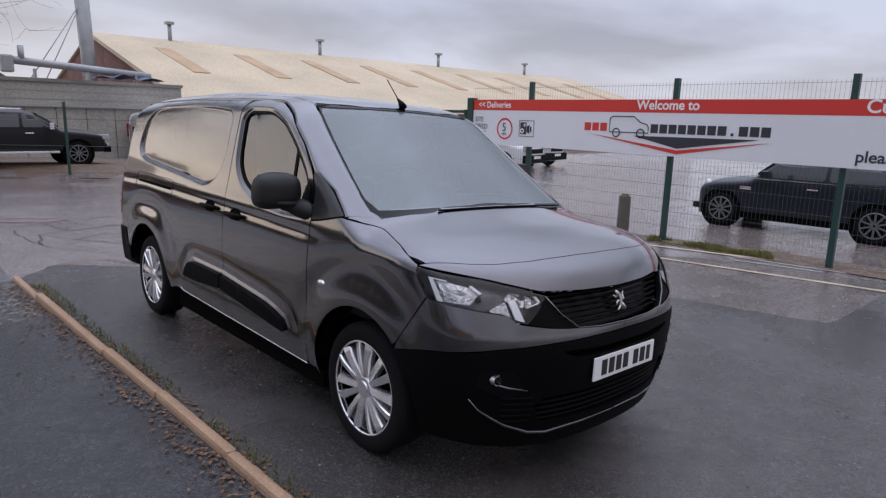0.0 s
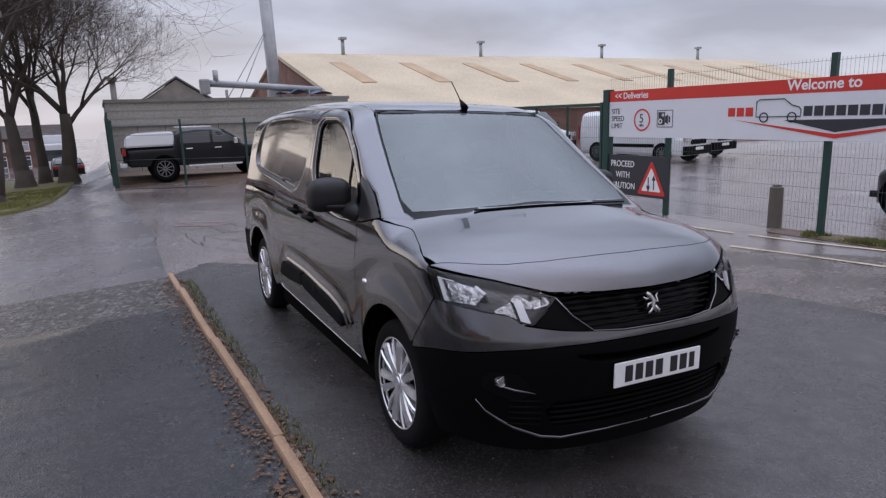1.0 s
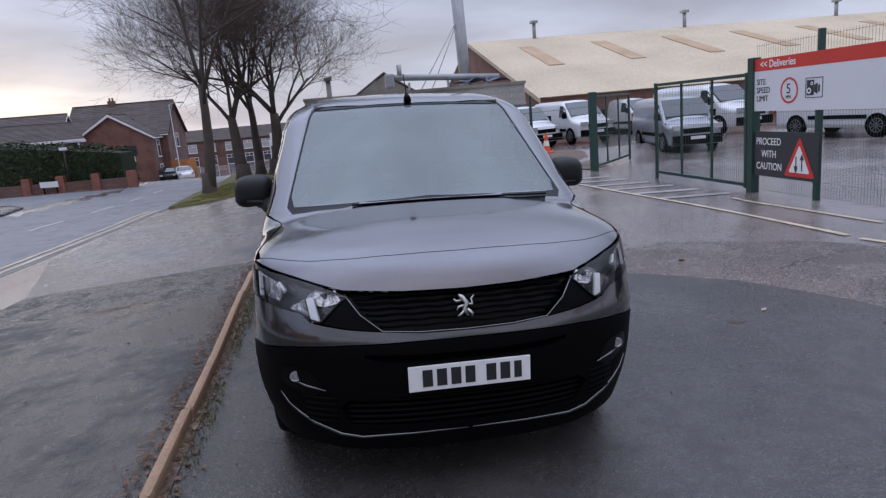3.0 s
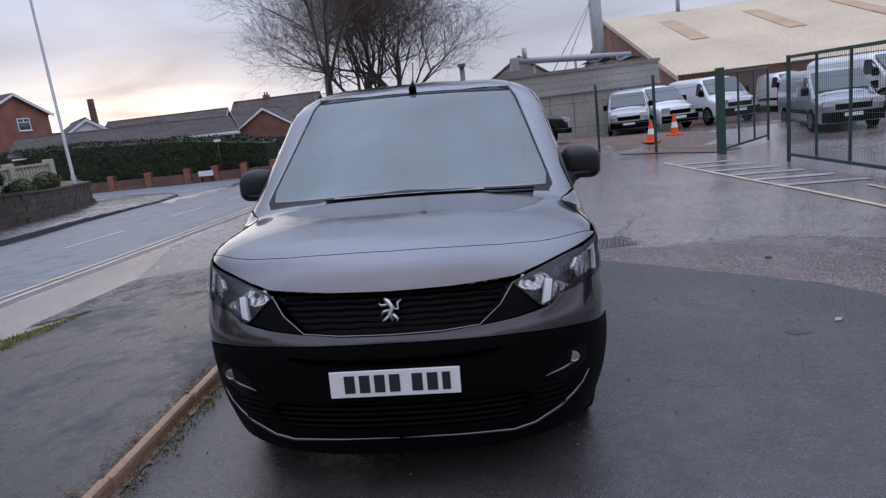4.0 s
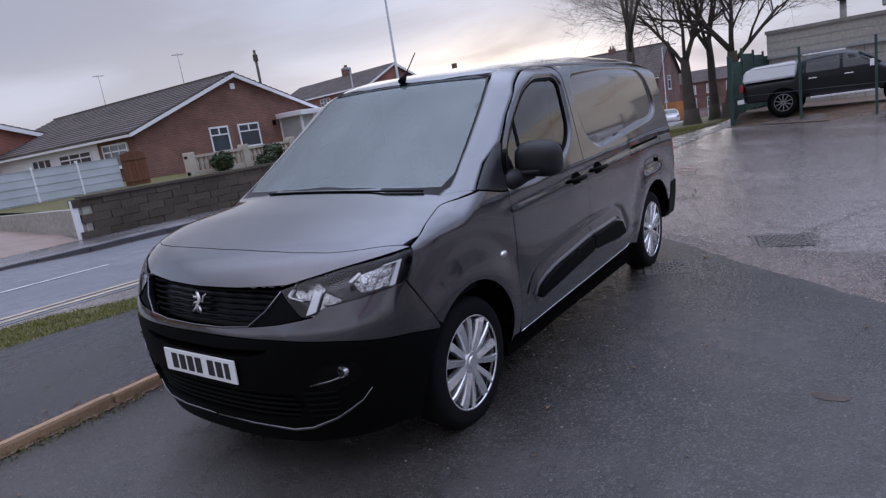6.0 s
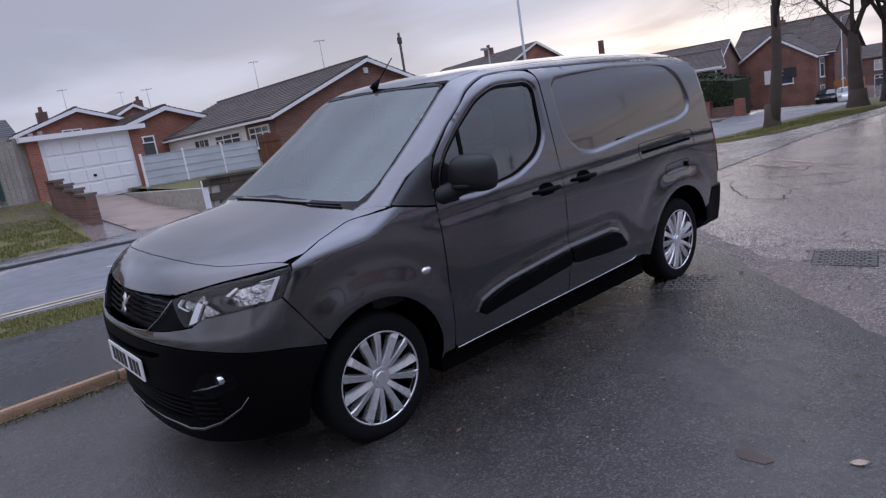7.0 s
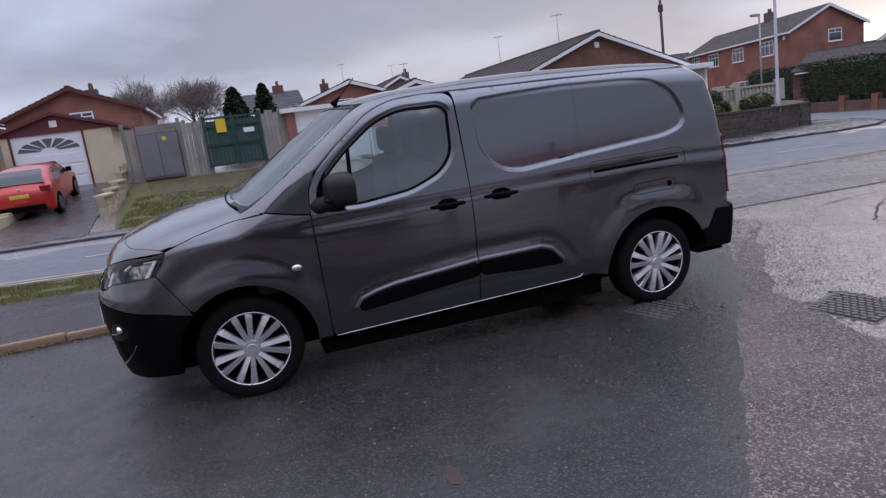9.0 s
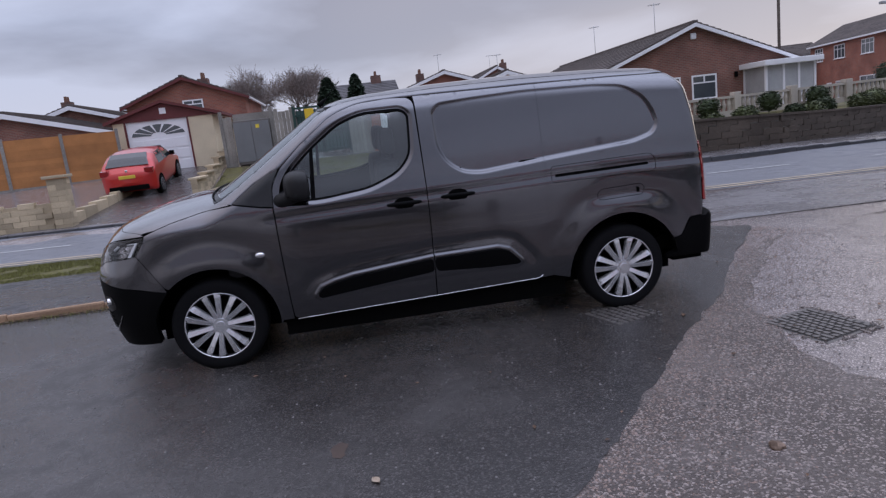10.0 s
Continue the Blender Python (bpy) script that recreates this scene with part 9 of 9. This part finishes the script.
def blades(name, poly, count, size, label, seed, dz=.03):
    rng = np.random.RandomState(seed)
    arr = np.array(poly)
    pts = []
    while len(pts) < count:
        c = np.stack([rng.uniform(arr[:, 0].min(), arr[:, 0].max(), 4000), rng.uniform(arr[:, 1].min(), arr[:, 1].max(), 4000)], -1)
        c = c[inside(poly, c[:, 0], c[:, 1])]
        pts += [tuple(p) for p in c if noise.noise((p[0] * 1.5, p[1] * 1.5, 2)) > -.25]
    verts, faces = [], []
    for x, y in pts[:count]:
        z = height(x, y) + dz
        a, h, w = rng.uniform(0, 6.28), size * rng.uniform(.5, 1.4), size * .16
        lx, ly = rng.normal(0, size * .5, 2)
        k = len(verts)
        verts += [(x - w * math.cos(a), y - w * math.sin(a), z - .01), (x + w * math.cos(a), y + w * math.sin(a), z - .01), (x + lx, y + ly, z + h)]
        faces.append((k, k + 1, k + 2))
    me = bpy.data.meshes.new(name)
    me.from_pydata(verts, [], faces)
    me.materials.append(M_GRASS)
    return tagged(new(name, me), label, "grass", kind="stuff")


blades("grass", [(-7.6, -10), (-6.75, -4.0), (-6.15, -1.2), (-5.75, .8), (-4.7, 2.2), (-3.95, 3.3), (-3.98, 2.6), (-4.28, 1.6), (-4.95, -1), (-5.05, -3), (-5.2, -10)], 46000, .032, "short mossy grass blades on the verge", 3)
blades("grass", [(-12.9, -2.9), (-12.9, 1.9), (-18.5, 2.2), (-18.5, -3.0)], 16000, .06, "rough grass on the bank", 5, .02)
blades("grass", [(-5.2, 16), (-4.0, 16.2), (-3.5, 19), (-3.5, 26), (-5.4, 26)], 9000, .05, "grass round the tree trunks", 7, .07)
blades("grass", [(-1.52, 4.5), (-1.41, -.4), (-1.40, -3), (-1.29, -3), (-1.29, -.4), (-1.37, 4.5)], 1700, .03, "moss and weeds along the kerb", 9, .006)
blades("grass", [(6.6, .8), (6.56, 2.7), (6.85, 2.8), (7.0, 1.0)], 2500, .05, "green weeds by the fence post", 11, .02)


def shrub(x, y, z, r, h, mat, label, seed):
    s = thing("garden_shrub", pose(x, y, z), label, "shrub", group="garden shrubs")

    def place(rng):
        u = rng.normal(size=3)
        u /= np.linalg.norm(u)
        k = rng.uniform(.72, 1.04) * (1 + .18 * noise.noise((u[0] * 2 + seed, u[1] * 2, u[2] * 2)))
        return (u[0] * r * k, u[1] * r * k, h / 2 + u[2] * h / 2 * k)
    leaf_mass("foliage", mat, place, 1300, .09, s, seed=seed)
    bm = bmesh.new()
    bmesh.ops.create_icosphere(bm, subdivisions=2, radius=1, matrix=Matrix.Translation((0, 0, h / 2)) @ Matrix.Diagonal((r * .8, r * .8, h * .42, 1)))
    part("shrub_core", bm, mat, s)


random.seed(77)
for k, (y, r, h, m) in enumerate(((12.0, .5, .75, M_HEDGE), (13.6, .45, .5, M_SHRUB), (15.0, .55, .7, M_SHRUB), (16.4, .4, .6, M_HEDGE), (17.5, .6, .6, M_SHRUB), (18.8, .5, .75, M_HEDGE), (20.6, .6, .8, M_SHRUB), (22.2, .7, .95, M_SHRUB))):
    shrub(-14.6 - .3 * (k % 3) - max(0, y - 17) * .5, y, float(np.interp(y, [12, 22], [.60, .36])), r * .8, h * .85, m, "rounded evergreen shrub in the front garden" if m is M_HEDGE else "leafy green shrub above the garden wall", 60 + k)
for k, (x, y) in enumerate(((-18.3, 13), (-18.4, 15.6), (-18.3, 18.2), (-18.5, 20.5))):
    shrub(x, y, .72, .45, .8, M_HEDGE, "rounded evergreen shrub in the front garden", 80 + k)


def conifer(x, y, z, h, r, seed):
    c = thing("conifer", pose(x, y, z), "dark narrow conifer behind the fence", "tree", group="conifers")
    bm = bmesh.new()
    tube(bm, [(0, 0, -.3), (0, 0, h * .9)], [.14, .03], seg=8)
    part("trunk", bm, M_BARK, c)

    def place(rng):
        t = rng.uniform(0, 1) ** 1.1
        a = rng.uniform(0, 6.28)
        rr = r * (1 - t) ** .55 * rng.uniform(.55, 1.05) * (1 + .15 * math.sin(5 * a + 9 * t))
        return (rr * math.cos(a), rr * math.sin(a), .3 + t * (h - .3))
    leaf_mass("foliage", M_CONIFER, place, 5200, .2, c, seed=seed)


conifer(-30, .93, 1.1, 3.8, 1.05, 5)
conifer(-30, 2.4, 1.1, 3.85, .85, 6)

# fallen leaves and grit
rng = np.random.RandomState(8)
verts, faces = [], []
for i in range(2500):
    if i < 2050:
        y = rng.uniform(-4, 4.6)
        x = kerb_x(y) - .04 - abs(rng.normal(0, .08)) if rng.uniform() < .62 else kerb_x(y) + .035 + abs(rng.normal(0, .05))
    elif i < 2280:
        x, y = rng.uniform(-4.5, 5.8), rng.uniform(-4, 9)
    else:
        x, y = rng.uniform(-1.5, 6), rng.uniform(12, 21)
    z = height(x, y) + (.034 if x < kerb_x(y) and y < 3.3 else .012)
    s, a = rng.uniform(.009, .022), rng.uniform(0, 6.28)
    k = len(verts)
    for u, v, w in ((-1, 0, 0), (-.2, -.6, .25), (1, 0, .1), (-.1, .6, .3)):
        verts.append((x + s * (u * math.cos(a) - v * math.sin(a)), y + s * (u * math.sin(a) + v * math.cos(a)), z + s * w))
    faces.append((k, k + 1, k + 2, k + 3))
for i in range(150):
    x, y = rng.uniform(1.2, 6.2), rng.uniform(3.0, 15)
    z, s, a = height(x, y) + .008, rng.uniform(.015, .04), rng.uniform(0, 6.28)
    k = len(verts)
    for u, v, w in ((-1, 0, 0), (-.2, -.5, .2), (1, 0, .1), (-.1, .5, .25)):
        verts.append((x + s * (u * math.cos(a) - v * math.sin(a)), y + s * (u * math.sin(a) + v * math.cos(a)), z + s * w))
    faces.append((k, k + 1, k + 2, k + 3))
for x, y, s, a in ((1.9, -1.6, .022, 2.0), (3.9, 1.1, .024, 1.1)):
    k = len(verts)
    for u, v, w in ((-1, 0, 0), (-.2, -.6, .25), (1, 0, .1), (-.1, .6, .3)):
        verts.append((x + s * (u * math.cos(a) - v * math.sin(a)), y + s * (u * math.sin(a) + v * math.cos(a)), height(x, y) + .012 + s * w))
    faces.append((k, k + 1, k + 2, k + 3))
me = bpy.data.meshes.new("fallen_leaves")
me.from_pydata(verts, [], faces)
me.materials.append(M_LEAF)
tagged(new("fallen_leaves", me), "scattered brown fallen leaves along the kerb", "leaves", kind="stuff")
verts, faces = [], []
for i in range(1500):
    x, y = rng.uniform(-1.4, 6.2), rng.uniform(-4, 5)
    if i % 3 == 0:
        x, y = rng.uniform(1.5, 6), rng.uniform(.5, 5)
    z, s = height(x, y) + .006, rng.uniform(.003, .0065)
    k = len(verts)
    for u, v, w in ((-1, -1, 0), (1, -1, 0), (1, 1, 0), (-1, 1, 0), (0, 0, 1.1)):
        verts.append((x + s * u, y + s * v, z + s * w))
    faces += [(k, k + 1, k + 4), (k + 1, k + 2, k + 4), (k + 2, k + 3, k + 4), (k + 3, k, k + 4)]
me = bpy.data.meshes.new("grit")
me.from_pydata(verts, [], faces)
me.materials.append(plain("pale_grit", (.12, .112, .107), .8, vary=.3, island=.5))
tagged(new("grit", me), "loose pale grit on the tarmac", "grit", kind="stuff")

# coarse stones standing out of the worn ground, a rusty seam along the bay's edge, and a clod on it
verts, faces = [], []
EDGE = BAY[:7]
run = np.concatenate([[0], np.cumsum([math.hypot(b[0] - a[0], b[1] - a[1]) for a, b in zip(EDGE, EDGE[1:])])])
for i in range(10000):
    d = rng.uniform(0, run[-1])
    x0, y0 = np.interp(d, run, [q[0] for q in EDGE]), np.interp(d, run, [q[1] for q in EDGE])
    off = .03 + abs(rng.normal(0, .42)) if i % 4 else abs(rng.normal(0, .09))
    x, y = x0 + off * .72, y0 + off * .69
    z, s, a = height(x, y) + .003, rng.uniform(.0035, .0085), rng.uniform(0, 6.28)
    k = len(verts)
    for q in range(4):
        r = s * rng.uniform(.7, 1.2)
        verts.append((x + r * math.cos(a + q * 1.57), y + r * math.sin(a + q * 1.57), z))
    verts.append((x, y, z + s * rng.uniform(.4, .7)))
    faces += [(k, k + 1, k + 4), (k + 1, k + 2, k + 4), (k + 2, k + 3, k + 4), (k + 3, k, k + 4)]
me = bpy.data.meshes.new("exposed_stones")
me.from_pydata(verts, [], faces)
me.materials.append(plain("wet_brown_stones", (.175, .125, .104), .18, vary=.3, island=.6))
tagged(new("exposed_stones", me), "coarse wet brown stones in the worn ground", "stones", kind="stuff")
leaf = thing("fallen_leaf", pose(2.671, .93, height(2.671, .93) + .011, 8, -6, 25), "single pale curled leaf on the tarmac bay", "leaf")
bm = bmesh.new()
spine = [(u, .0, .48 * u * u) for u in (-.035, -.018, 0, .018, .035)]
for side in (1, -1):
    row = [bm.verts.new((u, side * wd, z + .006)) for (u, _, z), wd in zip(spine, (.001, .014, .018, .013, .001))]
    mid = [bm.verts.new(q) for q in spine]
    for a, b, c, d in zip(mid, mid[1:], row[1:], row):
        bm.faces.new((a, b, c, d) if side > 0 else (d, c, b, a))
part("blade", bm, plain("pale_dry_leaf", (.42, .33, .25), .7, vary=.3, scale=40), leaf)
clod = thing("clod", pose(2.989, 2.684, height(2.989, 2.684)), "small dark brown clod of earth on the ground", "clod")
bm = bmesh.new()
bmesh.ops.create_icosphere(bm, subdivisions=3, radius=1, matrix=Matrix.Diagonal((.035, .028, .018, 1)))
for v in bm.verts:
    v.co *= 1 + .5 * noise.noise(v.co * 45)
    v.co.z += .01
part("lump", bm, M_DIRT, clod, smooth=True)

sheet("rust_stain", ragged([(2.34 + .09 * math.cos(k * .785), .78 + .045 * math.sin(k * .785)) for k in range(8)], .03, .03), .0085, plain("rusty_brown_stain", (.066, .044, .034), .6, vary=.5, scale=30), .1, label="small rusty brown stain on the tarmac", category="stain")

# net of old cracks in the yard behind the bay, each a shallow dark groove
M_CRACK = plain("dark_crack", (.040, .028, .022), .8, vary=.4, scale=12)
knots = [[(-1.25 + .62 * (i + .5 * (j % 2)) + rng.uniform(-.2, .2), 6.3 + .62 * j + rng.uniform(-.22, .22)) for i in range(4)] for j in range(6)]
bm = bmesh.new()
for j in range(6):
    for i in range(4):
        for a, b in ((i + 1, j), (i + (j % 2), j + 1), (i - 1 + (j % 2), j + 1)):
            if not (0 <= a < 4 and b < 6) or rng.uniform() < .40:
                continue
            (x0, y0), (x1, y1) = knots[j][i], knots[b][a]
            w0, row = rng.uniform(.004, .011), []
            for t in np.linspace(0, 1, 9):
                x, y = x0 + (x1 - x0) * t, y0 + (y1 - y0) * t
                x, y = x + .06 * noise.noise((x * 6, y * 6, 2)), y + .06 * noise.noise((x * 6, y * 6, 8))
                w = w0 * (.6 + .8 * abs(noise.noise((x * 11, y * 11, 5))))
                nx, ny = (y1 - y0), -(x1 - x0)
                m = w / math.hypot(nx, ny)
                row.append([bm.verts.new((x + g * nx * m, y + g * ny * m, height(x, y) + .0075)) for g in (-1, 1)])
            for q, r in zip(row, row[1:]):
                bm.faces.new((q[0], r[0], r[1], q[1]))
bmesh.ops.recalc_face_normals(bm, faces=bm.faces[:])
tagged(part("ground_cracks", bm, M_CRACK), "net of old dark cracks in the worn yard", "cracks", kind="stuff")
